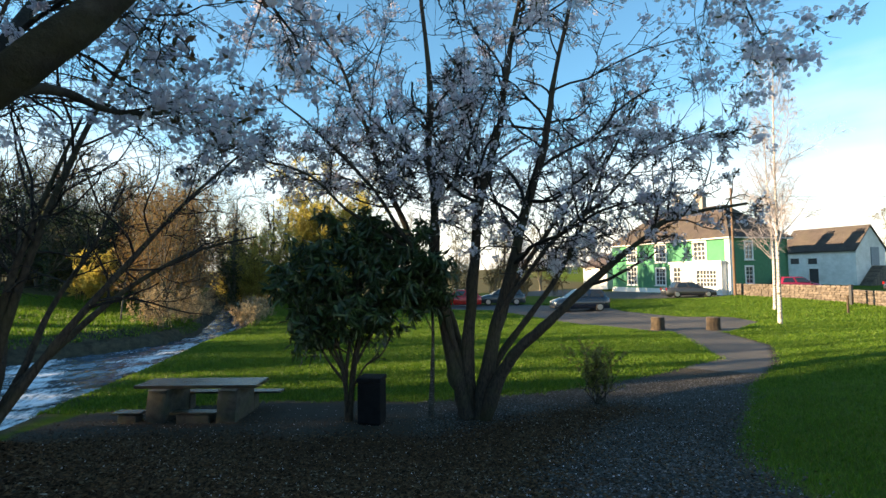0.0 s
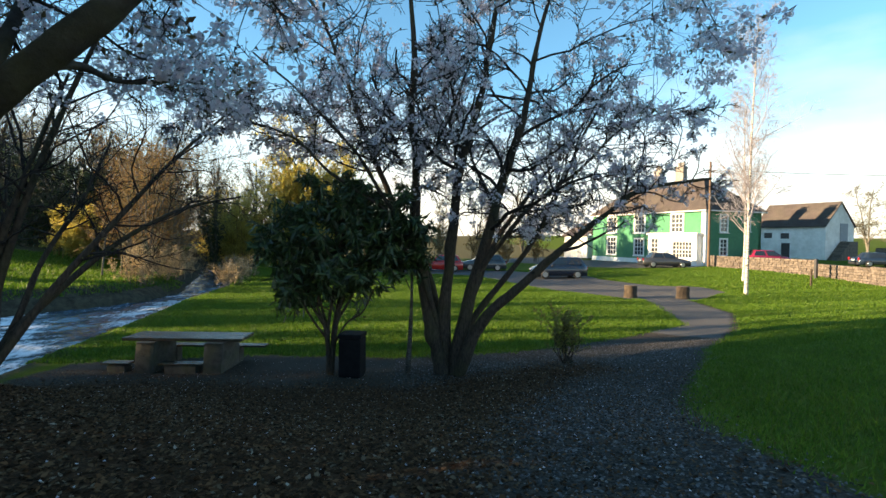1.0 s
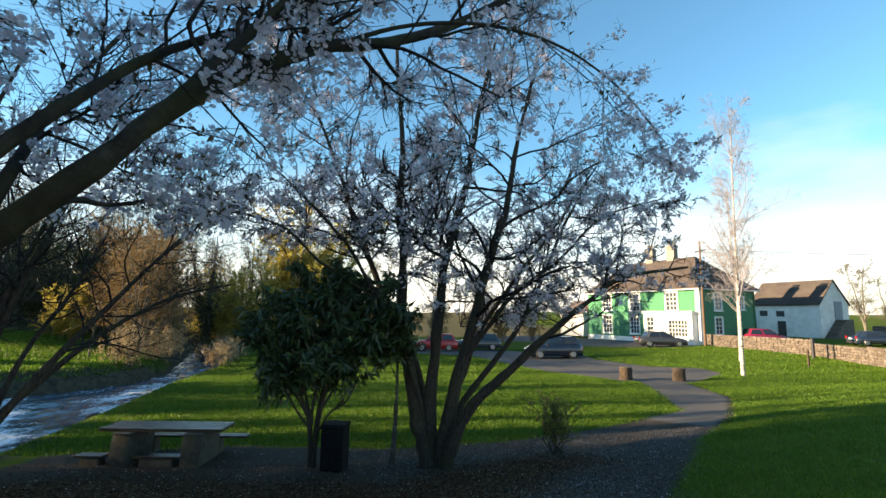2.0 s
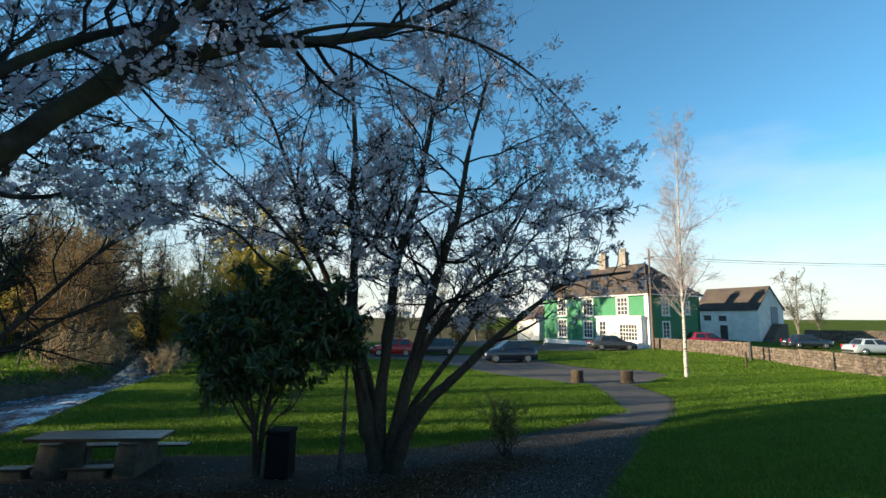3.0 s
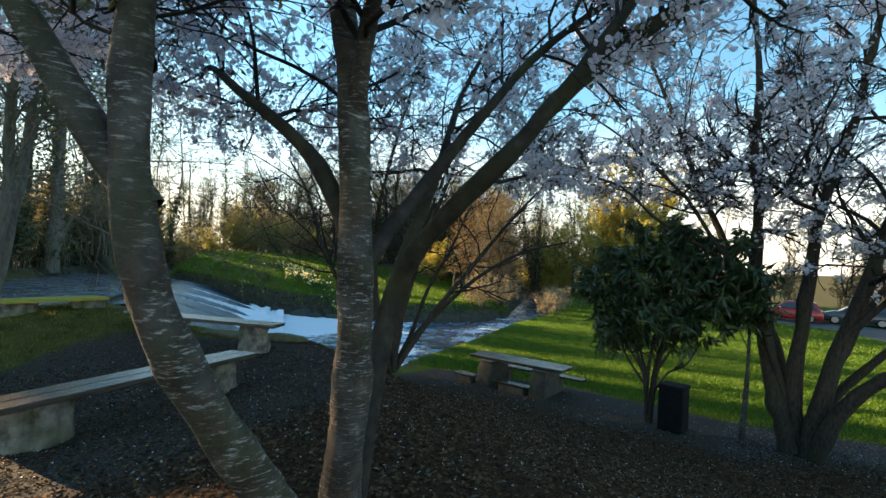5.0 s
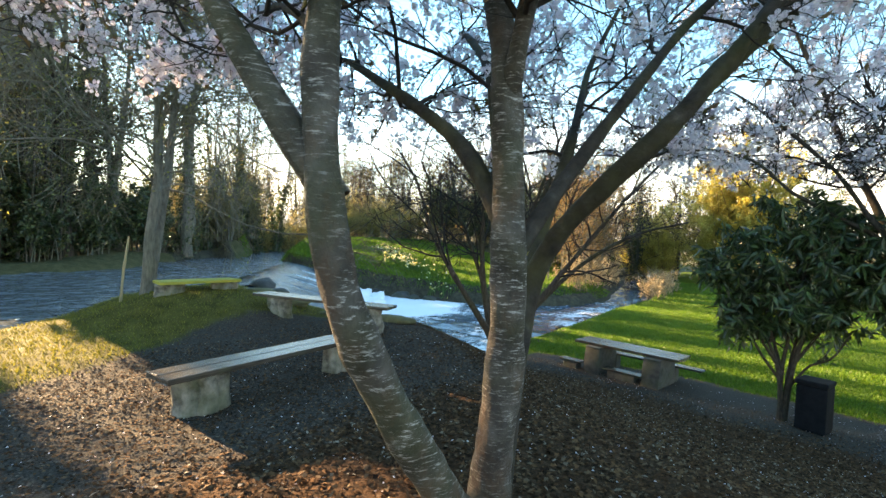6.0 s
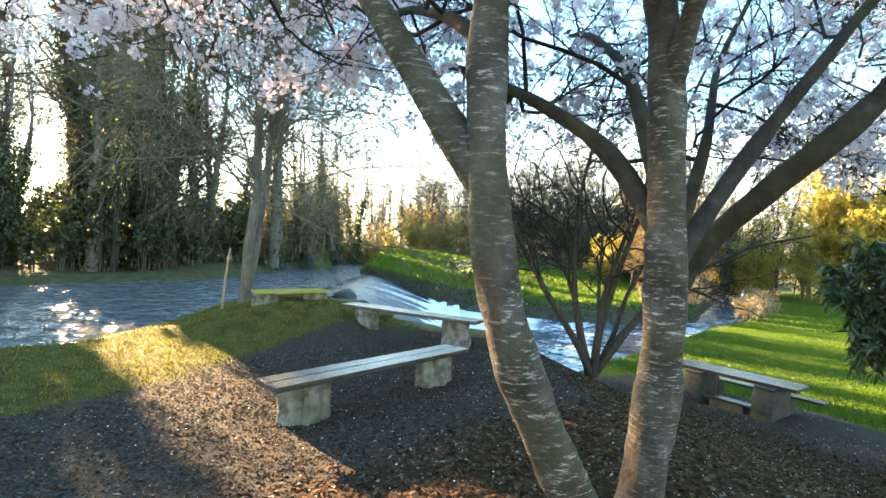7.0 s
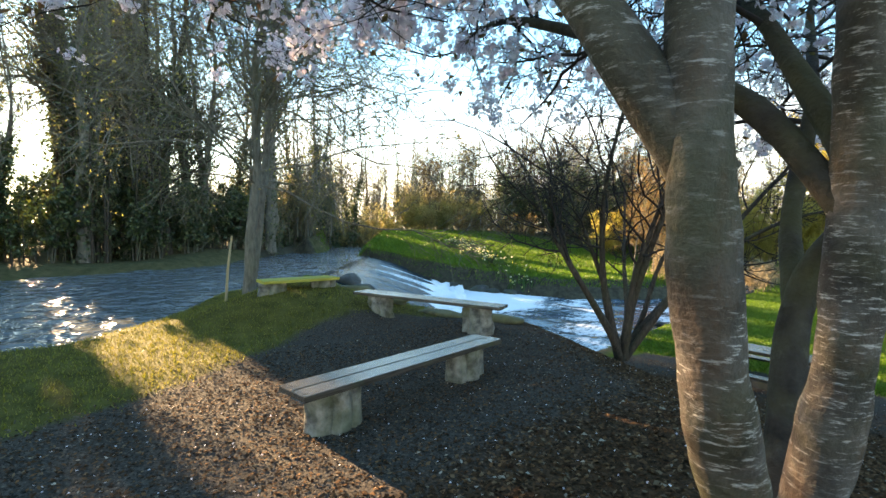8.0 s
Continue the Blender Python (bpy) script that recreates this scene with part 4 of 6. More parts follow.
bench("weathered plank bench on rough concrete feet beside the weir", (-10.15, 2.0), (-7.13, 3.18), 1.95, TIMBER, rng)
bench("mossy plank bench near the water, sunlit yellow in its colour", (-11.2, 0.28), (-11.3, 1.95), 2.14, MOSSY_SUNLIT, rng, 0.5)

table = thing("picnic_table", "weathered grey timber picnic table with concrete legs", "table", (-5.12, 9.3, stand(-5.12, 9.3) - 0.02), -2)
for k in range(4):
    plank("tabletop_plank", table, -1.37, 1.26, -0.38 + k * 0.19 + 0.006, -0.38 + (k + 1) * 0.19 - 0.006, 0.70, 0.77, TIMBER, rng)
DARK_CAST = surface("dark_concrete", [(0.3, (0.022, 0.021, 0.018)), (0.7, (0.085, 0.08, 0.07))], 7, 0.9, 0.7, big=((0.05, 0.06, 0.03), 2.5, 0.6))
for x in (-0.78, 0.72):
    bm = bmesh.new()
    box(bm, (x - 0.21, -0.56, 0), (x + 0.21, 0.36, 0.698), 0.02, 2)
    bmesh.ops.subdivide_edges(bm, edges=bm.edges[:], cuts=2, use_grid_fill=True)
    for v in bm.verts:
        if v.co.z < 0.69:
            v.co += Vector((noise.noise(v.co * 5), noise.noise(v.co * 5 + Vector((9, 0, 0))), 0)) * 0.035
            if v.co.y < -0.45:
                v.co.y += 0.2 * max(0, v.co.z - 0.3)
    part("leg", bm, DARK_CAST, table, "rough dark concrete leg", smooth=True)
    one_box("seat_arm", (x - 0.18, 0.42, 0), (x + 0.18, 0.70, 0.395), DARK_CAST, table, 0.02)
for k in (0, 1):
    plank("seat_plank", table, -1.25, 1.5, 0.42 + k * 0.14 + 0.004, 0.42 + (k + 1) * 0.14 - 0.004, 0.397, 0.445, TIMBER, rng)
    for x0, x1 in ((-1.72, -1.12), (-0.48, 0.48)):
        plank("seat_plank", table, x0, x1, -0.56 + k * 0.14 + 0.004, -0.56 + (k + 1) * 0.14 - 0.004, 0.20, 0.245, TIMBER, rng)
for x0, x1 in ((-1.6, -1.2), (-0.35, 0.35)):
    one_box("seat_block", (x0, -0.54, 0), (x1, -0.30, 0.198), DARK_CAST, table, 0.015)

bin_ = thing("litter_bin", "black metal litter bin with a slotted lid", "litter bin", (-1.37, 8.62, stand(-1.37, 8.62) - 0.01), -8)
bm = bmesh.new()
box(bm, (-0.24, -0.24, 0.03), (0.24, 0.24, 0.855), 0.03, 2)
part("body", bm, BLACK_METAL, bin_)
bm = bmesh.new()
box(bm, (-0.255, -0.255, 0.86), (0.255, 0.255, 0.95), 0.03, 3)
part("lid", bm, BLACK_METAL, bin_)
one_box("base_plate", (-0.22, -0.22, 0), (0.22, 0.22, 0.029), BLACK_METAL, bin_)

LOG_TOP = surface("sawn_log_end", [(0.3, (0.05, 0.036, 0.024)), (0.7, (0.13, 0.095, 0.06))], 12, 0.8, 0.3)
LOG_BARK = surface("log_bark", [(0.3, (0.02, 0.015, 0.011)), (0.7, (0.09, 0.062, 0.038))], 7, 0.9, 0.9, stretch=(2, 2, 0.6))
for (x, y), tl in (((10.98, 23.1), 3), ((13.62, 22.75), -4)):
    st = thing("log_bollard", "short thick log bollard beside the path", "bollard", (x, y, stand(x, y) - 0.03), 0, "log bollards")
    P = np.array([(0, 0, z) for z in (0, 0.12, 0.3, 0.48, 0.6, 0.66)])
    V, F = tubes([(P, np.array([0.36, 0.33, 0.31, 0.315, 0.32, 0.30]))], 18)
    V[:, :2] *= (1 + 0.05 * np.sin(np.arctan2(V[:, 1], V[:, 0]) * 5 + x))[:, None]
    part_np("trunk", V, F, LOG_BARK, st, smooth=True)
    bm = bmesh.new()
    bmesh.ops.create_cone(bm, cap_ends=True, segments=18, radius1=0.305, radius2=0.29, depth=0.03, matrix=pose(0, 0, 0.665))
    part("cut_end", bm, LOG_TOP, st, "pale sawn end")

post = thing("gate_post", "dark wooden gate post in the grass", "post", (28.55, 32.2, stand(28.55, 32.2) - 0.05), 10)
one_box("post", (-0.09, -0.09, 0), (0.09, 0.09, 1.5), DARKWOOD, post, 0.015)
post = thing("marker_post", "short rust-brown marker post in the lawn", "post", (24.6, 27.8, stand(24.6, 27.8) - 0.05), 0)
one_box("post", (-0.05, -0.05, 0), (0.05, 0.05, 1.15), LOG_BARK, post, 0.01)

# ---- electricity pole and wires ----
pole = thing("utility_pole", "tall wooden electricity pole beside the house corner", "pole", (26.75, 42.6, stand(26.75, 42.6) - 0.3))
V, F = tubes([(np.array([(0, 0, 0), (0, 0, 5), (0, 0, 10.2)]), np.array([0.13, 0.11, 0.09]))], 10)
part_np("post", V, F, surface("creosoted_pole", [(0.3, (0.07, 0.045, 0.03)), (0.7, (0.16, 0.10, 0.065))], 6, 0.9, 0.3, stretch=(3, 3, 0.3)), pole, smooth=True)
one_box("cross_arm", (-0.06, -0.8, 9.2), (0.06, 0.8, 9.32), DARKWOOD, pole, 0.01)
WIRE = plain("wire", (0.02, 0.02, 0.02), 0.6)
for k, (dy, dz) in enumerate(((-0.7, 9.4), (0.0, 9.5), (0.7, 9.4))):
    q = []
    for s in np.linspace(0, 1, 16):
        q.append((26.75 + 60 * s, 42.6 + dy + 2 * s + k * 0.6 * s, 0.2 + dz + 1.6 * s - 1.5 * 4 * s * (1 - s) * 0.5))
    V, F = tubes([(np.array(q), np.full(16, 0.013))], 5)
    me = mesh_of("power_line", V, F, WIRE)
    tagged(new("power_line", me), "thin dark overhead power line", "cable", "power lines")


# ---- cars ----
RUBBER = plain("tyre_rubber", (0.015, 0.015, 0.016), 0.8)
ALLOY = plain("alloy_rim", (0.45, 0.46, 0.48), 0.3, 1.0)
CARGLASS = glass_mat("car_glass", (0.015, 0.018, 0.02))
LAMP_R, LAMP_W = plain("tail_lamp", (0.35, 0.01, 0.01), 0.2), plain("head_lamp", (0.6, 0.62, 0.65), 0.1)
TRIM = plain("black_trim", (0.02, 0.02, 0.022), 0.5)


def car(label, at, turn, paint, L=4.3, W=1.78, H=1.48, hatch=True, group="parked cars"):
    """A car along x, its front at +x: lofted body, glasshouse, windows, wheels, lamps, bumpers."""
    c = thing("car", label, "car", (at[0], at[1], stand(*at)), turn, group)
    xs = [-0.5, -0.49, -0.40, -0.25, 0.0, 0.2, 0.32, 0.42, 0.485, 0.5]
    top = [0.62, 0.90, 0.95, 0.96, 0.95, 0.94, 0.90, 0.80, 0.66, 0.50]
    wid = [0.80, 0.92, 0.98, 1.0, 1.0, 1.0, 0.99, 0.95, 0.86, 0.76]
    V, F = [], []
    for x, t, w in zip(xs, top, wid):
        hw = W / 2 * w
        z = t * H / 1.48
        V += [(x * L, -hw * 0.9, 0.20), (x * L, -hw, 0.42), (x * L, -hw * 0.985, z * 0.86), (x * L, -hw * 0.86, z), (x * L, 0, z + 0.03), (x * L, hw * 0.86, z), (x * L, hw * 0.985, z * 0.86), (x * L, hw, 0.42), (x * L, hw * 0.9, 0.20)]
    for i in range(len(xs) - 1):
        for k in range(9):
            k2 = (k + 1) % 9
            F.append((i * 9 + k, i * 9 + k2, (i + 1) * 9 + k2, (i + 1) * 9 + k))
    bm = bmesh.new()
    vs = [bm.verts.new(v) for v in V]
    for f in F:
        bm.faces.new([vs[q] for q in f])
    bm.faces.new(vs[:9][::-1]), bm.faces.new(vs[-9:])
    bmesh.ops.recalc_face_normals(bm, faces=bm.faces)
    part("body", bm, paint, c, smooth=True)
    # cabin
    rear = -0.47 if hatch else -0.36
    z0 = 0.93 * H / 1.48
    rx0, rx1 = (rear + 0.10) * L, 0.05 * L
    b0, b1 = rear * L + 0.04, 0.25 * L
    hw0, hw1 = W / 2 * 0.87, W / 2 * 0.68
    bm = bmesh.new()
    lo = [bm.verts.new(p) for p in ((b0, -hw0, z0), (b1, -hw0, z0), (b1, hw0, z0), (b0, hw0, z0))]
    hi = [bm.verts.new(p) for p in ((rx0, -hw1, H), (rx1, -hw1, H), (rx1, hw1, H), (rx0, hw1, H))]
    bm.faces.new(hi)
    for i in range(4):
        j = (i + 1) % 4
        bm.faces.new((lo[i], lo[j], hi[j], hi[i]))
    bmesh.ops.recalc_face_normals(bm, faces=bm.faces)
    bmesh.ops.bevel(bm, geom=[e for e in bm.edges if all(v.co.z > H - 0.01 for v in e.verts) or abs(e.verts[0].co.z - e.verts[1].co.z) > 0.2], offset=0.07, segments=3, affect="EDGES")
    part("cabin", bm, paint, c, smooth=True)

    def pane(name, quad, shrink=0.86, push=0.012):
        q = [Vector(p) for p in quad]
        mid = sum(q, Vector()) / 4
        nrm = (q[1] - q[0]).cross(q[3] - q[0]).normalized()
        if nrm.dot(mid - Vector((0, 0, z0))) < 0:
            nrm = -nrm
        bm = bmesh.new()
        outer = [bm.verts.new(mid + (p - mid) * shrink + nrm * push) for p in q]
        inner = [bm.verts.new(mid + (p - mid) * shrink - nrm * 0.004) for p in q]
        bm.faces.new(outer), bm.faces.new(inner[::-1])
        for i in range(4):
            j = (i + 1) % 4
            bm.faces.new((outer[j], outer[i], inner[i], inner[j]))
        bmesh.ops.recalc_face_normals(bm, faces=bm.faces)
        part(name, bm, CARGLASS, c)

    pane("windscreen", ((b1, -hw0, z0), (b1, hw0, z0), (rx1, hw1, H), (rx1, -hw1, H)))
    pane("rear_window", ((b0, -hw0, z0), (b0, hw0, z0), (rx0, hw1, H), (rx0, -hw1, H)), 0.8)
    for sgn in (-1, 1):
        for f0, f1 in ((0.06, 0.47), (0.52, 0.94)):
            q = []
            for f, lohi in ((f0, 0), (f1, 0), (f1, 1), (f0, 1)):
                s = 0.08 if lohi == 0 else 0.88
                xl, xh = b0 + (b1 - b0) * f, rx0 + (rx1 - rx0) * f
                q.append((xl + (xh - xl) * s, sgn * (hw0 + (hw1 - hw0) * s), z0 + (H - z0) * s))
            pane("side_window", q, 0.93)
    for x in (-0.30 * L, 0.31 * L):
        for sgn in (-1, 1):
            wh = under(new("wheel"), c)
            wh.empty_display_size = 0.1
            wh.matrix_basis = pose(x, sgn * (W / 2 - 0.09), 0.32)
            bm = bmesh.new()
            bmesh.ops.create_cone(bm, cap_ends=True, segments=20, radius1=0.32, radius2=0.32, depth=0.21, matrix=pose(0, 0, 0, 90))
            bmesh.ops.bevel(bm, geom=bm.edges[:], offset=0.03, segments=2, affect="EDGES")
            part("tyre", bm, RUBBER, wh, smooth=True)
            bm = bmesh.new()
            bmesh.ops.create_cone(bm, cap_ends=True, segments=16, radius1=0.21, radius2=0.19, depth=0.03, matrix=pose(0, sgn * 0.108, 0, 90))
            part("rim", bm, ALLOY, wh)
    for sgn in (-1, 1):
        one_box("headlight", (0.475 * L, sgn * W * 0.33 - 0.16, 0.60), (0.493 * L, sgn * W * 0.33 + 0.16, 0.72), LAMP_W, c, 0.01)
        one_box("tail_light", (-0.503 * L, sgn * W * 0.39 - 0.08, 0.66), (-0.488 * L, sgn * W * 0.39 + 0.08, 0.92), LAMP_R, c, 0.008)
        one_box("door_mirror", (0.16 * L, sgn * (W / 2 + 0.07) - 0.08, 0.93), (0.20 * L, sgn * (W / 2 + 0.07) + 0.08, 1.05), TRIM, c, 0.02)
    one_box("number_plate", (-0.51 * L, -0.26, 0.62), (-0.502 * L, 0.26, 0.73), plain("plate", (0.7, 0.7, 0.66), 0.5), c)
    one_box("bumper", (0.48 * L, -W * 0.36, 0.25), (0.507 * L, W * 0.36, 0.42), TRIM, c, 0.02)
    one_box("bumper", (-0.507 * L, -W * 0.38, 0.25), (-0.48 * L, W * 0.38, 0.45), TRIM, c, 0.02)
    return c


def paint(name, col):
    m, n, l, b = nodes_of(name)
    b.inputs["Base Color"].default_value = (*col, 1)
    b.inputs["Roughness"].default_value = 0.25
    b.inputs["Coat Weight"].default_value = 0.7
    return m


NAVY, GREYP, PINK, RED, SILVER = paint("dark_blue_paint", (0.012, 0.022, 0.04)), paint("dark_grey_paint", (0.05, 0.052, 0.055)), paint("crimson_paint", (0.22, 0.015, 0.045)), paint("red_paint", (0.5, 0.02, 0.015)), paint("silver_blue_paint", (0.30, 0.36, 0.42))
car("dark blue hatchback parked on the asphalt", (10.5, 35.4), 184, NAVY, 4.2, 1.8, 1.62)
car("dark grey saloon parked before the white bay", (23.0, 43.6), -4, GREYP, 4.5, 1.8, 1.42, False)
car("crimson hatchback behind the stone wall", (33.9, 44.6), -6, PINK, 4.2, 1.78, 1.6)
car("red hatchback parked at the far end of the car park", (1.6, 42.0), 178, RED, 3.9, 1.7, 1.5)
car("dark hatchback parked beside the red car", (5.6, 43.5), 178, GREYP, 4.2, 1.75, 1.5)
car("dark saloon parked below the barn steps", (44.8, 44.2), -10, NAVY, 4.4, 1.8, 1.42, False)
car("silver-blue saloon parked beyond the wall", (44.5, 37.0), -10, SILVER, 4.4, 1.8, 1.42, False)

stake = thing("stake", "thin pale leaning wooden stake beside the waterside tree", "post", (-12.2, -0.12, stand(-12.2, -0.12) - 0.05))
V, F = tubes([(np.array([(0, 0, 0), (0.02, 0.03, 0.7), (0.0, 0.12, 1.45)]), np.array([0.03, 0.027, 0.022]))], 8)
part_np("post", V, F, REED, stake, "pale bare stick", smooth=True)

# ---- trees ----
def wood_parts(tree, levels, mats, sides=(10, 6, 4, 3, 3), fine=0.0, single=False):
    """The stems as a trunk each, every further order of branches as one part, or the first order branch by branch; fine: half the width of the last
    order, as blades."""
    for P, r in levels[0]:
        V, F = tubes([(P, r)], sides[0])
        part_np("trunk", V, F, mats[0], tree, smooth=True)
    for k, lv in enumerate(levels[1:], 1):
        if len(lv[0]) and k == 1 and single:
            for P, r in zip(*lv):
                V, F = tubes([(P, r)], sides[1])
                part_np("branch", V, F, mats[1], tree, smooth=True)
        elif len(lv[0]):
            V, F = slivers(lv, fine) if fine and k == len(levels) - 1 else tubes(lv, sides[min(k, 4)])
            tagged(part_np("branchwork" if k == 1 else "twigwork", V, F, mats[1], tree, smooth=k < 3), kind="stuff")


def slivers(branches, wide):
    """The finest far twigs, each one a thin tapering blade."""
    P = branches[0]
    a, d = P[:, 0], P[:, -1]
    mid = P[:, P.shape[1] // 2]
    S = np.cross(d - a, np.roll(d - a, 1, 1) + 0.01)
    S /= np.linalg.norm(S, axis=1)[:, None] + 1e-9
    w = np.maximum(branches[1][:, :1], wide)
    V = np.stack([a, mid + S * w, d, mid - S * w], 1).reshape(-1, 3)
    return V, np.arange(len(P) * 4).reshape(-1, 4)


def above(branches, z, past=1e9, low=0.0):
    """The branches that stay above a height, or above a lower one where y is past a line."""
    P = branches[0]
    ok = P[:, :, 2].min(1) > np.where(P[:, :, 1].min(1) > past, low, z)
    return branches[0][ok], branches[1][ok]


def blossom(tree, twigs, per_metre, rng, radius=0.017, cluster=12, spread=0.05, leafy=1.0):
    """Tight bunches of flowers along the twigs, some twigs full and some bare, and young leaves between them."""
    pos, way = along(twigs, per_metre, rng, 0.1)
    full = fbm(pos[:, 0] * 1.3 + pos[:, 2], pos[:, 1] * 1.3 - pos[:, 2], 0.7, 3) + 0.5 * rng.normal(size=len(pos)) > -0.25
    pos = pos[full]
    many = 2 + rng.poisson(cluster * rng.uniform(0.4, 1.6, len(pos)))
    size = np.repeat(rng.uniform(0.6, 1.4, len(pos)), many)[:, None]
    pos = np.repeat(pos, many, 0)
    pos = pos + rng.normal(size=pos.shape) * spread * size
    V, F = flowers(pos, radius, rng)
    tagged(part_np("blossom", V, F, PETAL, tree, "pale pink cherry blossom"), kind="stuff")
    pos, way = along(twigs, per_metre * 2.2 * leafy, rng, 0.1)
    V, F = leaves(pos, 0.06, 0.026, rng)
    tagged(part_np("young_foliage", V, F, YOUNG_LEAF, tree, "small bronze young leaves"), kind="stuff")


rng = np.random.default_rng(21)
# the great cherry beside the camera: three stems from one foot
near = thing("cherry_tree", "old three-stemmed cherry in blossom with banded bark", "tree", (-1.9, -0.2, stand(-1.9, -0.2) - 0.1))
o = np.array(near.matrix_basis.translation)
S1 = limb(np.array([(-1.95, -0.30, 1.45), (-1.84, -0.42, 2.0), (-1.76, -0.47, 2.5), (-1.70, -0.53, 3.0), (-1.68, -0.60, 3.6), (-1.68, -0.68, 4.2), (-1.74, -0.76, 4.8), (-1.95, -0.65, 5.8), (-2.05, -0.45, 7.0)]) - o, 0.135, 0.05, 26)
S2 = limb(np.array([(-1.97, -0.28, 1.45), (-1.88, -0.66, 1.75), (-1.82, -0.98, 2.15), (-1.78, -1.30, 2.6), (-1.74, -1.57, 3.05), (-1.74, -1.67, 3.5), (-1.74, -1.69, 4.1), (-1.58, -1.68, 5.0), (-1.3, -1.75, 6.2)]) - o, 0.13, 0.045, 26)
S3 = limb(np.array([(-1.95, -0.24, 1.45), (-2.0, -0.10, 2.0), (-2.05, 0.06, 2.5), (-2.05, 0.20, 3.0), (-1.88, 0.24, 3.35), (-1.55, 0.22, 3.66), (-1.18, 0.27, 4.0), (-0.98, 0.38, 4.3), (-0.77, 0.57, 4.57), (-0.6, 0.75, 4.78), (-0.28, 1.03, 5.1), (0.12, 1.38, 5.35), (0.7, 1.8, 5.8), (1.3, 2.2, 6.4)]) - o, 0.089, 0.035, 34)
# further limbs that leave the stems
B = [limb(np.array([(-1.74, -1.62, 3.42), (-1.92, -1.80, 3.8), (-2.17, -1.97, 4.25), (-2.55, -2.25, 4.95), (-3.0, -2.55, 5.8)]) - o, 0.075, 0.03, 14),
     limb(np.array([(-1.70, -0.60, 3.38), (-2.02, -0.57, 3.8), (-2.42, -0.57, 4.1), (-2.95, -0.52, 4.4), (-3.9, -0.2, 4.85), (-5.0, 0.3, 5.1)]) - o, 0.06, 0.02, 16),
     limb(np.array([(-1.69, -0.62, 3.55), (-1.96, -0.37, 4.0), (-2.26, -0.12, 4.45), (-2.85, 0.3, 4.95), (-3.6, 1.0, 5.4)]) - o, 0.055, 0.02, 14),
     limb(np.array([(-1.68, -0.64, 4.0), (-1.5, -0.77, 4.35), (-1.25, -0.92, 4.85), (-0.95, -1.2, 5.6)]) - o, 0.06, 0.02, 12),
     limb(np.array([(-2.05, 0.16, 2.9), (-2.22, 0.55, 3.35), (-2.26, 0.85, 3.8), (-2.28, 1.07, 4.2), (-2.40, 1.4, 4.65), (-2.5, 1.75, 5.1), (-2.4, 2.3, 6.0)]) - o, 0.07, 0.02, 16),
     limb(np.array([(-1.68, -0.50, 3.25), (-1.56, -0.12, 3.75), (-1.36, 0.2, 4.25), (-1.15, 0.7, 4.85), (-0.65, 1.6, 5.7)]) - o, 0.055, 0.02, 14),
     limb(np.array([(-0.98, 0.38, 4.28), (-0.75, 0.45, 4.62), (-0.45, 0.6, 5.1), (0.0, 0.8, 5.8)]) - o, 0.055, 0.015, 14),
     limb(np.array([(-0.3, 1.0, 5.05), (0.3, 1.25, 5.42), (1.0, 1.5, 5.6), (1.7, 1.85, 5.62), (2.4, 2.3, 5.45), (3.0, 2.75, 5.15)]) - o, 0.02, 0.006, 22),
     limb(np.array([(-1.74, -1.65, 3.95), (-2.35, -1.45, 4.35), (-3.2, -1.2, 4.75), (-4.4, -0.8, 5.05)]) - o, 0.04, 0.012, 14),
     limb(np.array([(-1.70, -1.70, 4.2), (-2.5, -2.2, 4.6), (-3.7, -2.75, 4.85), (-5.2, -3.2, 4.9)]) - o, 0.045, 0.012, 14),
     limb(np.array([(-2.3, -2.07, 4.5), (-2.9, -2.9, 4.85), (-3.6, -3.8, 5.1)]) - o, 0.04, 0.012, 12),
     limb(np.array([(-1.7, -1.69, 4.4), (-2.7, -1.85, 4.75), (-4.0, -2.0, 4.9), (-5.4, -1.9, 4.8)]) - o, 0.04, 0.012, 14),
     limb(np.array([(-1.45, 0.24, 3.74), (-1.6, 0.7, 3.9), (-1.72, 1.2, 3.98), (-1.7, 1.7, 4.14), (-1.85, 2.2, 4.35)]) - o, 0.028, 0.008, 18)]
for P, r in (S1, S2, S3):
    r[:3] *= (1.25, 1.12, 1.04)
for P, r, bark in ((*S1, BARK_CHERRY), (*S2, BARK_CHERRY), (*S3, BARK_LIMB)):
    P, r = resample(P, r, 90)
    V, F = tubes([(P, r)], 24)
    hub = np.repeat(P, 24, 0)
    out = V - hub
    th, zz = np.tile(np.arange(24) * math.tau / 24, 90), np.repeat(np.arange(90) / 90, 24)
    lump = 0.05 * np.sin(3 * th + 17 * zz) + 0.035 * np.sin(2 * th - 41 * zz + 1) + 0.022 * np.sin(5 * th + 90 * zz) + 0.018 * np.sin(160 * zz + th)
    V = hub + out * (1 + lump)[:, None]
    part_np("trunk", V, F, bark, near, smooth=True)
for k, (P, r) in enumerate(B):
    V, F = tubes([resample(P, r, 30)], 12)
    part_np("branch", V, F, BARK_CHERRY if k in (0, 3) else BARK_LIMB, near, smooth=True)
tops = [(P[len(P) * 3 // 5:], r[len(P) * 3 // 5:]) for P, r in (S1, S2, S3)]
g = ramify(B + tops, [(14, 0.3, 0.45, 0.4, 52, 0.02, 0.2, 8), (9, 0.15, 0.5, 0.5, 50, -0.02, 0.24, 6), (4, 0.1, 0.5, 0.7, 45, -0.02, 0.26, 4)], rng)
g[1:] = [above(l3, 4.12 - o[2], 0.9 - o[1], 3.92 - o[2]) for l3 in g[1:]]
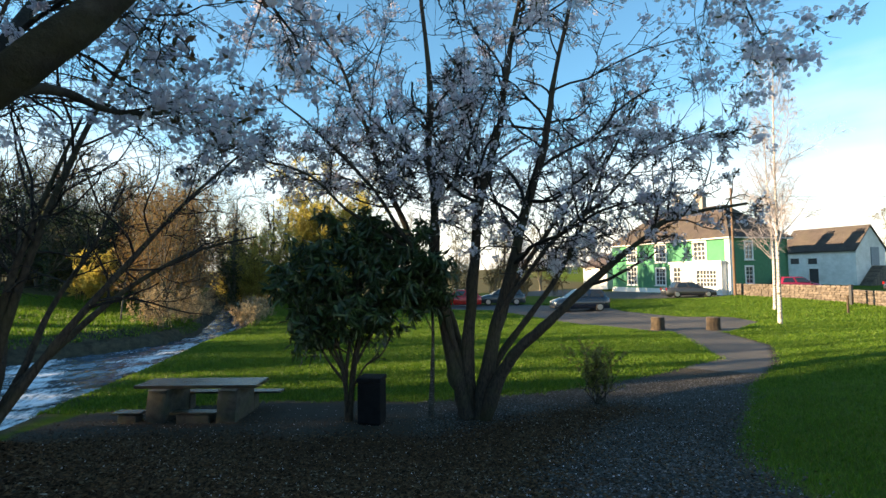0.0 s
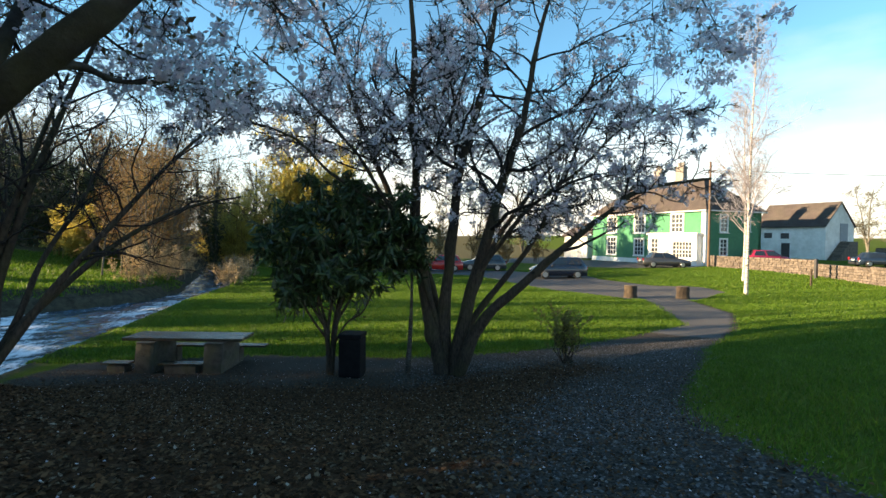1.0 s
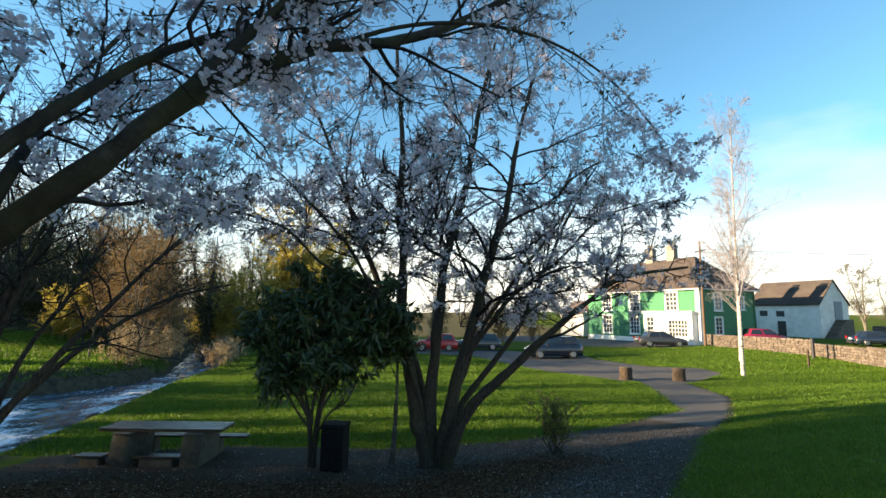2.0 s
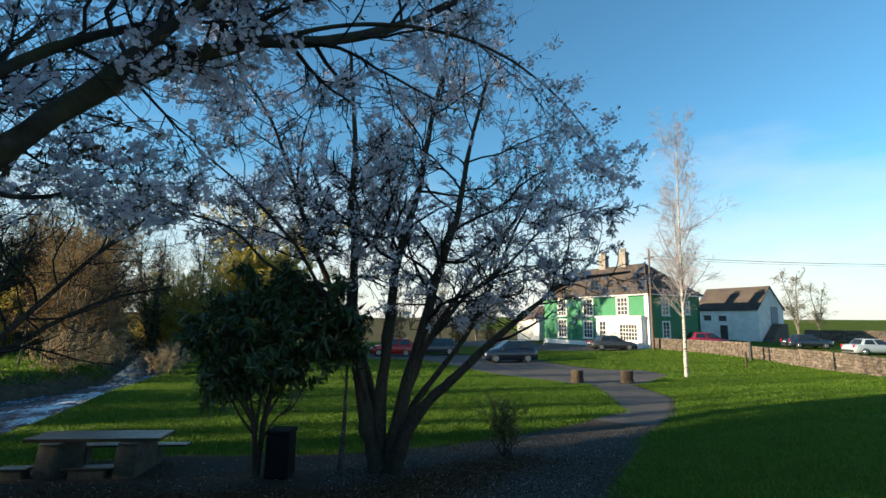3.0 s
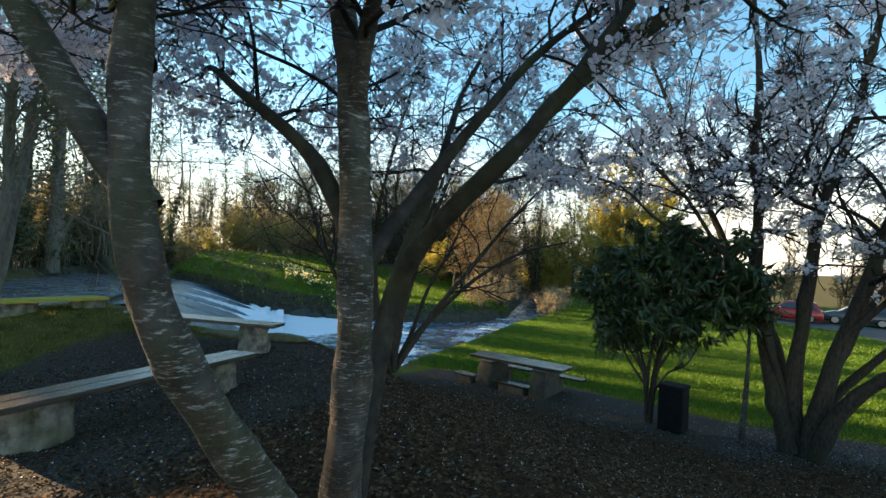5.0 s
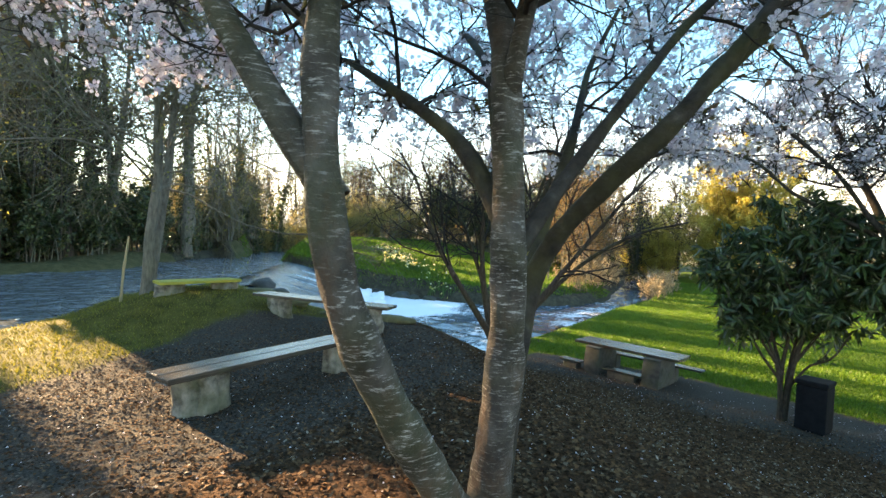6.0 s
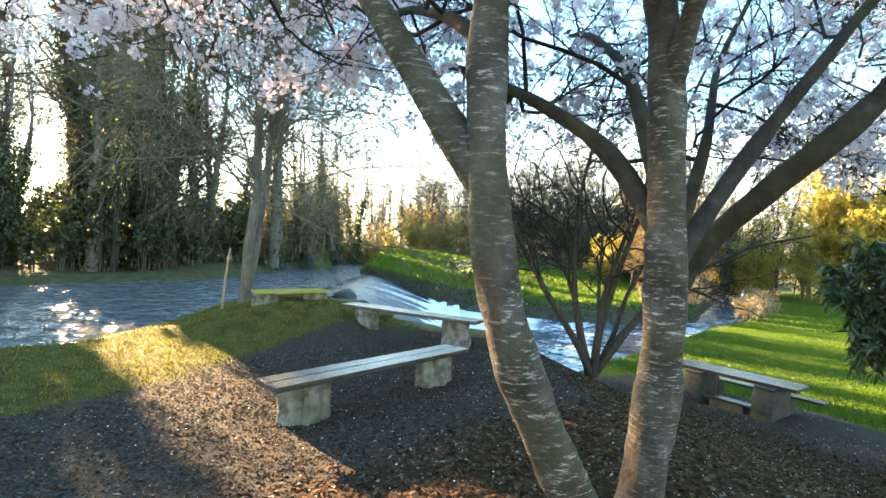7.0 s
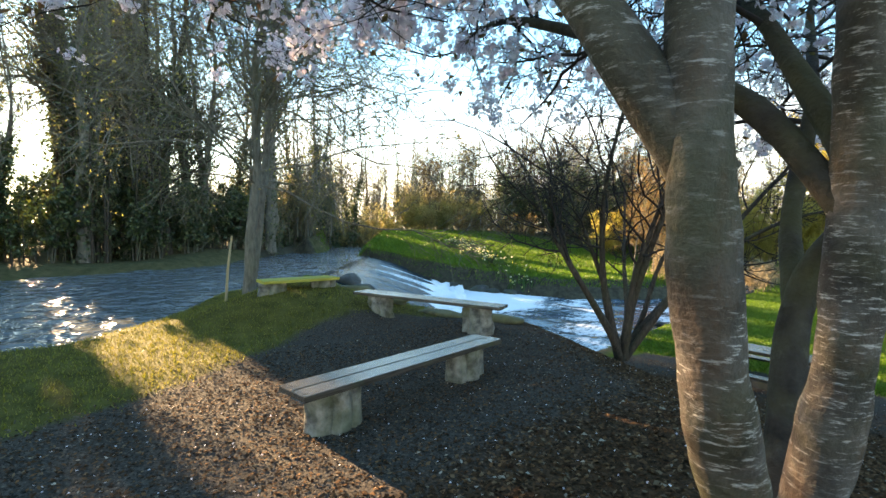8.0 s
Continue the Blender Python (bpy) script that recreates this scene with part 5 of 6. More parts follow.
for P, r in zip(*g[1]):
    V, F = tubes([(P, r)], 6)
    part_np("branch", V, F, TWIG_DARK, near, smooth=True)
for k, l3 in enumerate(g[2:]):
    V, F = tubes(l3, (4, 3)[k])
    tagged(part_np("twigwork", V, F, TWIG_DARK, near), kind="stuff")
blossom(near, join(g[2], g[3]), 1.7, rng, 0.018, 16, 0.034, 0.5)

# the many-stemmed cherry at the foot of the bank
mid = thing("cherry_tree", "many-stemmed cherry tree in full pale blossom", "tree", (0.82, 8.85, stand(0.82, 8.85) - 0.08))
o = np.array(mid.matrix_basis.translation)
raw = [[(0.62, 8.9, 0), (0.42, 8.92, 0.7), (0.26, 8.95, 1.3), (-0.04, 8.95, 3.1), (-0.02, 8.9, 4.4), (-0.12, 8.85, 5.7), (-0.05, 8.8, 7.2), (-0.28, 8.9, 9.6)],
       [(0.72, 9.0, 0), (0.60, 9.02, 1.5), (0.78, 9.0, 3.4), (0.95, 8.95, 4.7), (1.38, 8.95, 6.2), (1.6, 9.0, 7.4), (2.1, 9.1, 10.0)],
       [(0.88, 8.8, 0), (1.05, 8.72, 0.95), (1.62, 8.6, 3.2), (2.05, 8.5, 4.7), (2.36, 8.5, 5.8), (2.55, 8.6, 7.2), (3.1, 8.6, 9.2)],
       [(0.95, 8.7, 0), (1.40, 8.5, 1.2), (2.0, 8.3, 1.85), (2.6, 8.15, 2.4), (3.8, 7.9, 3.45), (4.6, 7.8, 4.05), (6.0, 7.7, 4.3)],
       [(0.66, 9.2, 0), (0.30, 9.4, 2.0), (-0.4, 9.6, 3.5), (-0.95, 9.8, 4.7), (-1.6, 10.0, 6.4), (-2.4, 10.2, 8.3), (-3.4, 10.3, 9.8)],
       [(0.85, 9.1, 0), (1.15, 9.4, 1.3), (1.9, 9.8, 3.0), (2.8, 10.1, 4.2), (3.9, 10.5, 5.6), (5.2, 10.8, 7.4)],
       [(0.98, 8.9, 0), (1.3, 9.0, 1.1), (2.2, 9.1, 2.3), (3.0, 9.2, 3.5), (3.6, 9.3, 4.8), (4.5, 9.5, 6.6)],
       [(0.6, 8.95, 0.5), (0.0, 8.7, 2.6), (-1.0, 8.5, 4.4), (-2.2, 8.3, 5.8), (-3.4, 8.2, 6.8)],
       [(0.1, 8.9, 2.3), (-0.5, 8.6, 3.5), (-1.7, 8.3, 4.3), (-2.7, 8.1, 5.1), (-4.5, 7.9, 5.6)],
       [(1.3, 8.65, 2.2), (2.3, 8.4, 3.6), (3.3, 8.1, 4.5), (4.3, 8.1, 5.4), (5.6, 7.9, 5.8)]]
rad = [(0.21, 0.04), (0.17, 0.04), (0.17, 0.035), (0.16, 0.025), (0.12, 0.025), (0.10, 0.025), (0.10, 0.025), (0.07, 0.015), (0.06, 0.012), (0.06, 0.012)]
stems = [limb(np.array(p) - o, a, b, 26, rng, 0.09) for p, (a, b) in zip(raw, rad)]
for P, r in stems:
    walk_off = np.cumsum(rng.normal(size=(24, 3)) * (0.018, 0.018, 0), 0)
    P[2:] += walk_off - np.linspace(0, 1, 24)[:, None] * walk_off[-1] * 0.7
g = ramify(stems, [(17, 0.3, 0.31, 0.42, 56, 0.02, 0.2, 8), (9, 0.15, 0.45, 0.55, 52, 0.0, 0.24, 6), (7, 0.1, 0.45, 0.8, 48, -0.02, 0.26, 3)], rng)
g[1] = above(g[1], 2.6)
g[2:] = [above(l3, 3.1) for l3 in g[2:]]
for k in (1, 2, 3):
    P = g[k][0] + o
    ok = ~((P[:, :, 0].min(1) < -0.1) & (P[:, :, 2].min(1) < 4.5))
    g[k] = (g[k][0][ok], g[k][1][ok])
g[2] = (g[2][0], np.maximum(g[2][1], 0.0085))
g[3] = (g[3][0], np.maximum(g[3][1], 0.007))
wood_parts(mid, g, (BARK_DARK, TWIG_DARK), (12, 6, 4, 3), 0, True)
blossom(mid, join(g[2], g[3]), 1.25, rng, 0.029, 13, 0.055, 0.55)

# the low spreading tree on the river's edge
spread = thing("spreading_tree", "low many-stemmed bare tree above the river edge", "tree", (-6.0, 5.0, stand(-6.0, 5.0) - 0.08))
o = np.array(spread.matrix_basis.translation)
raw = [[(-6.0, 5.0, 1.0), (-5.95, 4.6, 1.5), (-6.0, 4.1, 2.1), (-6.15, 3.7, 2.7), (-6.6, 3.6, 3.4), (-7.4, 3.9, 4.4), (-8.4, 4.2, 5.2)],
       [(-6.02, 5.0, 1.0), (-6.05, 4.8, 1.6), (-6.25, 4.8, 2.3), (-6.5, 4.7, 3.0), (-7.1, 4.8, 4.0), (-7.8, 5.2, 5.2)],
       [(-5.95, 5.02, 1.0), (-5.85, 4.95, 1.7), (-5.75, 4.95, 2.5), (-5.5, 4.9, 3.2), (-5.2, 5.0, 4.2), (-4.9, 5.2, 5.3)],
       [(-5.98, 5.08, 1.0), (-5.8, 5.4, 1.6), (-5.5, 5.9, 2.2), (-5.0, 6.5, 2.9), (-4.3, 7.2, 3.5), (-3.5, 7.9, 3.8)],
       [(-6.05, 5.05, 1.0), (-6.2, 5.5, 1.7), (-6.6, 6.0, 2.5), (-7.0, 6.6, 3.4), (-7.4, 7.2, 4.4)],
       [(-6.0, 5.1, 1.0), (-5.9, 5.5, 1.7), (-5.9, 6.0, 2.6), (-5.7, 6.6, 3.6), (-5.6, 7.2, 4.7)],
       [(-5.95, 5.05, 1.0), (-5.35, 5.5, 2.2), (-4.7, 6.0, 3.3), (-4.1, 6.5, 4.3), (-3.5, 7.1, 5.2)],
       [(-6.0, 5.0, 1.0), (-5.7, 5.0, 2.4), (-5.15, 5.0, 4.0), (-4.6, 5.2, 5.6), (-4.2, 5.6, 7.0)],
       [(-6.05, 5.0, 1.0), (-6.2, 4.7, 2.4), (-6.1, 4.5, 4.0), (-5.7, 4.5, 5.6), (-5.3, 4.6, 7.0)]]
stems = [limb(np.array(p) - o, a, 0.018, 18, rng) for p, a in zip(raw, (0.085, 0.085, 0.09, 0.085, 0.07, 0.07, 0.07, 0.075, 0.07))]
open_side = ramify(stems[:6], [(8, 0.42, 0.5, 0.42, 48, 0.03, 0.2, 8), (6, 0.15, 0.5, 0.5, 50, 0.01, 0.22, 6), (4, 0.1, 0.5, 0.8, 48, 0.0, 0.24, 3)], rng)
full_side = ramify(stems[6:], [(16, 0.32, 0.5, 0.42, 52, 0.01, 0.22, 8), (9, 0.12, 0.5, 0.5, 54, -0.01, 0.24, 6), (6, 0.1, 0.5, 0.8, 50, -0.01, 0.26, 3)], rng)
g = [stems] + [(np.concatenate([p[0], q[0]]), np.concatenate([p[1], q[1]])) for p, q in zip(open_side[1:], full_side[1:])]
g[1:] = [above(lv, h) for lv, h in zip(g[1:], (1.2, 1.4, 1.5))]
g[1:] = [(P[P[:, :, 0].max(1) < 2.6], r[P[:, :, 0].max(1) < 2.6]) for P, r in g[1:]]
g[3] = (g[3][0], np.maximum(g[3][1], 0.004))
wood_parts(spread, g, (BARK_DARK, TWIG_DARK), (10, 6, 4, 3), 0, True)
pos, way = along(g[3], 6.0, rng)
V, F = leaves(pos, 0.035, 0.015, rng)
tagged(part_np("bud_growth", V, F, BUD_GREEN, spread), kind="stuff")

# the evergreen by the bin
ever = thing("evergreen_tree", "small dark evergreen with long drooping leaves", "tree", (-1.88, 8.72, stand(-1.88, 8.72) - 0.05))
o = np.array(ever.matrix_basis.translation)
raw = [[(-1.88, 8.7, 0), (-1.95, 8.68, 0.9), (-2.15, 8.66, 1.5), (-2.5, 8.6, 2.2), (-2.6, 8.5, 3.2)], [(-1.9, 8.72, 0), (-1.92, 8.72, 1.0), (-1.8, 8.75, 2.0), (-1.75, 8.8, 3.6)],
       [(-1.84, 8.7, 0), (-1.75, 8.68, 1.0), (-1.5, 8.6, 2.1), (-1.2, 8.5, 3.2), (-1.0, 8.5, 3.9)], [(-1.86, 8.74, 0), (-1.8, 8.8, 1.1), (-1.6, 9.0, 2.2), (-1.3, 9.3, 3.3)],
       [(-1.82, 8.7, 0.6), (-1.5, 8.6, 1.15), (-1.15, 8.5, 1.4), (-0.9, 8.45, 1.9)], [(-1.9, 8.7, 0.9), (-2.15, 8.9, 1.7), (-2.35, 9.2, 2.8)],
       [(-2.0, 8.66, 1.1), (-2.4, 8.55, 1.8), (-2.7, 8.45, 2.5), (-2.9, 8.4, 3.0)], [(-1.95, 8.7, 0.8), (-2.3, 8.65, 1.3), (-2.6, 8.6, 1.9), (-2.8, 8.6, 2.3)],
       [(-1.8, 8.75, 1.6), (-1.4, 8.7, 2.6), (-0.7, 8.5, 3.3), (-0.2, 8.45, 3.8)], [(-1.7, 8.7, 1.2), (-1.1, 8.6, 2.2), (-0.5, 8.45, 2.6), (0.0, 8.4, 2.9)],
       [(-2.1, 8.66, 1.5), (-2.3, 8.6, 2.8), (-2.25, 8.6, 4.1)], [(-1.8, 8.75, 2.0), (-1.6, 8.7, 3.2), (-1.4, 8.7, 4.2)]]
stems = [limb(np.array(p) - o, a, 0.015, 12, rng) for p, a in zip(raw, (0.055, 0.06, 0.06, 0.05, 0.025, 0.04, 0.035, 0.03, 0.035, 0.03, 0.04, 0.04))]
g = ramify(stems, [(11, 0.42, 0.36, 0.5, 60, 0.02, 0.1, 5), (6, 0.25, 0.55, 0.5, 50, -0.02, 0.12, 4)], rng)
wood_parts(ever, g, (BARK_DARK, BARK_DARK), (10, 5, 4), 0, True)
pos, way = along(join(g[1], g[2]), 28, rng, 0.3)
keep = pos[:, 2] > 1.7 + 0.3 * rng.normal(size=len(pos))
pos = pos[keep]
V, F = leaves(pos, 0.25, 0.062, rng, np.array([0, 0, -0.8]), 0.75, 0.2)
tagged(part_np("foliage", V, F, LAUREL, ever, "dark glossy lance-shaped leaves"), kind="stuff")

# sapling and its stake, and a low shrub
sap = thing("young_tree", "thin young tree with ivy beside the cherry", "tree", (-0.17, 8.85, stand(-0.17, 8.85) - 0.05))
o = np.array(sap.matrix_basis.translation)
g = ramify([limb(np.array([(-0.17, 8.85, 0), (-0.12, 8.85, 1.0), (-0.1, 8.8, 2.2), (-0.16, 8.8, 4.0)]) - o, 0.06, 0.02, 12, rng, 0.12)], [(8, 0.45, 0.3, 0.4, 45, 0.1, 0.1, 4)], rng)
wood_parts(sap, g, (BARK_CHERRY, BARK_DARK), (9, 5))
shrub = thing("shrub", "small leafy green shrub at the path side", "shrub", (3.68, 9.75, stand(3.68, 9.75) - 0.03))
stems = [limb([(0.1 * rng.normal(), 0.1 * rng.normal(), 0), (0.15 * rng.normal(), 0.15 * rng.normal(), 0.5), (0.28 * rng.normal(), 0.25 * rng.normal(), 1.2)], 0.015, 0.006, 6, rng) for _ in range(16)]
g = ramify(stems, [(5, 0.3, 0.35, 0.6, 40, 0.1, 0.12, 4)], rng)
wood_parts(shrub, g, (BARK_DARK, BARK_DARK), (5, 4))
pos, way = along(join(gather(g[0]), g[1]), 30, rng, 0.3)
V, F = leaves(pos, 0.075, 0.03, rng, np.array([0, 0, 0.5]))
tagged(part_np("foliage", V, F, BUD_GREEN, shrub), kind="stuff")

# birches
for (x, y), hgt, lean in (((17.95, 24.2), 15.0, 0.3), ((22.3, 30.9), 12.5, -0.2)):
    bi = thing("birch_tree", "slender bare white-barked birch in the lawn", "tree", (x, y, stand(x, y) - 0.05), 0, "birches")
    st = limb([(0, 0, 0), (0.05, 0, hgt * 0.3), (lean * 0.5, 0.05, hgt * 0.65), (lean, 0, hgt)], 0.115, 0.02, 20, rng)
    g = ramify([st], [(46, 0.28, 0.2, 0.38, 42, 0.08, 0.12, 7), (11, 0.2, 0.42, 0.5, 44, -0.02, 0.16, 5), (7, 0.2, 0.55, 0.75, 40, -0.12, 0.15, 4)], rng)
    g[2:] = [(P, np.maximum(r, lo)) for (P, r), lo in zip(g[2:], (0.006, 0.0045))]
    wood_parts(bi, g, (BARK_BIRCH, BIRCH_TWIG), (12, 5, 3, 3), 0, True)


# ---- woods ----
rng = np.random.default_rng(5)


def bare_tree(name, label, at, hgt, r, rng, lean=(0, 0), bark=BARK_GREY, levels=None, leaf=None, ivy=0.0, low=0.3, fork=1, group="", per=2.0, size=(0.06, 0.03), fine=0.012, ivy_to=0.75):
    t = thing(name, label, "tree", (at[0], at[1], stand(*at) - 0.15), 0, group)
    stems = []
    for k in range(fork):
        dx, dy = lean[0] + 0.05 * hgt * rng.normal(), lean[1] + 0.05 * hgt * rng.normal()
        if fork > 1:
            dx, dy = dx + 0.12 * hgt * math.cos(k * 2.4), dy + 0.12 * hgt * math.sin(k * 2.4)
        stems.append(limb([(0.1 * k, 0, 0), (dx * 0.25, dy * 0.25, hgt * 0.3), (dx * 0.6 + 0.2 * rng.normal(), dy * 0.6, hgt * 0.62), (dx, dy, hgt)], r, r * 0.2, 16, rng))
        stems[-1][0][2:, :2] += np.cumsum(rng.normal(size=(14, 2)), 0) * 0.006 * hgt
    g = ramify(stems, levels or [(18, low, 0.30, 0.3, 48, 0.06, 0.15, 7), (8, 0.15, 0.42, 0.3, 48, 0.02, 0.18, 5), (5, 0.15, 0.5, 0.4, 45, 0.0, 0.2, 3)], rng)
    wood_parts(t, g, (bark, bark), (9, 5, 3, 3), fine)
    if leaf:
        pos, way = along(g[-1], per, rng)
        V, F = leaves(pos, size[0], size[1], rng)
        tagged(part_np("foliage", V, F, leaf, t), kind="stuff")
    if ivy:
        pos, way = along([(P[: int(len(P) * ivy_to)], r2[: int(len(P) * ivy_to)]) for P, r2 in g[0]], ivy, rng, 0.0)
        off = rng.normal(size=pos.shape) * (r * 0.9 + 0.1)
        V, F = leaves(pos + off, 0.16, 0.14, rng, np.array([0, 0, -0.4]))
        tagged(part_np("ivy", V, F, IVY, t, "green ivy round the trunk"), kind="stuff")
    return t


def repeat(tree, spots, rng, lo=0.85, hi=1.2):
    """Copies of a tree, turned and scaled, on the ground at the spots."""
    for x, y in spots:
        k = rng.uniform(lo, hi)
        copy_thing(tree, pose(x, y, stand(x, y) - 0.15, 0, 0, rng.uniform(0, 360)) @ Matrix.Diagonal((k, k, k * rng.uniform(0.95, 1.1), 1)))


# on the near bank, by the mossy bench
bare_tree("bare_tree", "tall pale-barked bare tree on the water's edge", (-12.45, 0.4), 12, 0.135, rng, (0.3, 1.7), BARK_GREY, [(52, 0.24, 0.38, 0.26, 64, 0.02, 0.2, 8), (15, 0.15, 0.45, 0.4, 50, 0.01, 0.22, 5), (11, 0.12, 0.5, 0.6, 45, 0.0, 0.24, 3)], BUD_GREEN, 0, 0.4, 2, "", 1.2, (0.06, 0.04), 0.009)
# wood on the far side of the mill water
rng = np.random.default_rng(54)
DENSE = [(26, 0.22, 0.25, 0.3, 54, 0.03, 0.2, 7), (10, 0.12, 0.42, 0.36, 52, 0.01, 0.22, 4), (9, 0.1, 0.5, 0.5, 48, 0.0, 0.24, 3)]
FAR = [(22, 0.12, 0.3, 0.32, 46, 0.05, 0.18, 6), (9, 0.12, 0.42, 0.36, 48, 0.01, 0.2, 4), (9, 0.1, 0.5, 0.5, 45, 0.0, 0.22, 3)]
HIGH = [(28, 0.46, 0.22, 0.3, 50, 0.05, 0.2, 7), (10, 0.12, 0.42, 0.36, 52, 0.02, 0.22, 4), (8, 0.1, 0.5, 0.5, 48, 0.0, 0.24, 3)]
OPEN = [(18, 0.55, 0.24, 0.3, 46, 0.05, 0.18, 6), (8, 0.2, 0.42, 0.3, 48, 0.02, 0.2, 4), (8, 0.15, 0.5, 0.4, 45, 0.0, 0.22, 3)]
wood = [bare_tree("ivy_tree", "ivy-clad woodland tree across the water", (-27.5, -9), 15, 0.36, rng, (0.6, 0.3), BARK_DARK, DENSE, IVY, 260, 0.15, 1, "riverside wood", 1.2, (0.16, 0.11), 0.012),
        bare_tree("woodland_tree", "tall bare woodland tree with first green buds", (-28, -2.2), 16, 0.34, rng, (-0.5, 0.5), BARK_GREY, HIGH, BUD_GREEN, 60, 0.2, 2, "riverside wood", 0.9, (0.13, 0.08), 0.012),
        bare_tree("woodland_tree", "tall bare woodland tree with first green buds", (-30.5, 1.4), 14, 0.3, rng, (0.4, -0.6), BARK_DARK, DENSE, IVY, 90, 0.2, 1, "riverside wood", 1.1, (0.14, 0.1), 0.012),
        bare_tree("woodland_tree", "slender open bare woodland tree", (-60, 25.0), 11.5, 0.2, rng, (0.2, 0.3), BARK_DARK, OPEN, BUD_GREEN, 25, 0.3, 1, "riverside wood", 1.2, (0.11, 0.07), 0.014)]
rng = np.random.default_rng(51)
# copies beyond y -10 are out of view, added to close the wood and shade the gravel
repeat(wood[0], [(-34, -8.4), (-29, -18), (-36, 3.2), (-27.5, -9.2), (-45, -10), (-28.6, -12)], rng)
repeat(wood[1], [(-34, 8.0), (-38, 2.4), (-33, -13), (-27, -14), (-31.5, -7.4), (-42, 2.2), (-25, -22), (-33, 0.6)], rng, 1.0, 1.15)
# small copies added to block sun beside the lit strip of gravel
repeat(wood[1], [(-28.2, -6.6), (-29.8, -7.4)], rng, 0.68, 0.72)
repeat(wood[2], [(-46, -9), (-36, -9.5), (-30, -10.8), (-38, -13)], rng)
# the taller trees deeper in the wood
repeat(wood[0], [(-46, 1.2), (-53, 2.0), (-58, -16), (-64, 1.8), (-50, 0.8)], rng, 1.3, 1.45)
repeat(wood[1], [(-46, 2.4), (-52, 0.6), (-58, 1.6), (-56, -14), (-66, -18)], rng, 1.2, 1.4)
# high crowns added to keep the sun off the near leaf litter
repeat(wood[1], [(-31.6, -2.3), (-34.6, -2.8), (-33.2, -3.2)], rng, 1.06, 1.14)
repeat(wood[3], [(-58, 28), (-62, 31), (-64, 26)], rng, 0.85, 1.1)

rng = np.random.default_rng(52)
# ivied trees behind the far lawn, and thin trees in rows at the bend of the mill water and beyond the far lawn, added
# to stripe the lawn with shade
ivied = bare_tree("ivy_tree", "ivied bare tree behind the far lawn", (-31, 45), 11.5, 0.22, rng, (0.2, 0.2), BARK_GREY, FAR, DULL_LEAF, 170, 0.1, 2, "ivied trees", 1.0, (0.12, 0.08), 0.012)
repeat(ivied, [(-26, 47), (-35.5, 46), (-22, 50), (-29, 50), (-22.5, 39), (-27.5, 39.5), (-33, 39)], rng, 0.85, 1.05)
slim = bare_tree("woodland_tree", "thin upright ivied tree added in a waterside row for shade", (-51, 19.4), 12.5, 0.13, rng, (0, 0), BARK_GREY, [(22, 0.4, 0.12, 0.3, 40, 0.06, 0.15, 6), (6, 0.12, 0.42, 0.36, 44, 0.03, 0.2, 4), (5, 0.1, 0.5, 0.5, 44, 0.0, 0.22, 3)], DULL_LEAF, 240, 0.1, 1, "rows of thin trees", 0.6, (0.1, 0.06), 0.008, 0.62)
repeat(slim, [(-37.2, 6.6), (-38.4, 8.6), (-38.6, 10.7), (-40.8, 12.8), (-41.6, 14.9), (-43.2, 17.1), (-44.6, 19.4), (-46, 11.8), (-48, 21.0)], rng, 1.0, 1.28)
airy = bare_tree("woodland_tree", "thin upright bare tree behind the far lawn", (-50.5, 22.6), 12.5, 0.12, rng, (0, 0), BARK_GREY, [(30, 0.2, 0.15, 0.3, 36, 0.09, 0.13, 6), (8, 0.12, 0.42, 0.36, 42, 0.04, 0.18, 4), (7, 0.1, 0.5, 0.5, 42, 0.02, 0.2, 3)], DULL_LEAF, 55, 0.1, 1, "rows of thin trees", 0.5, (0.1, 0.06), 0.009)
repeat(airy, [(-50 - 0.25 * k + 1.0 * rng.normal(), 24.4 + 2.1 * k + 0.4 * rng.normal()) for k in range(9)], rng, 0.85, 1.15)
repeat(airy, [(-38.5, 9.6), (-40.2, 11.8), (-36.6, 7.4), (-43.5, 15.8)], rng, 1.15, 1.3)
repeat(wood[1], [(-35.6, 4.4)], rng, 0.95, 1.0)
# thin copies added as sun blockers that narrow the lit strip on the gravel
repeat(slim, [(-29.4, -0.55), (-30.2, -0.1), (-28.9, -5.2), (-30.3, -5.45), (-28.7, -5.7), (-29.5, -6.4)], rng, 0.8, 0.9)
repeat(slim, [(-28.2, -5.3), (-29.6, -5.55), (-28.3, -5.95), (-29.2, -6.0)], rng, 0.84, 0.92)

rng = np.random.default_rng(53)


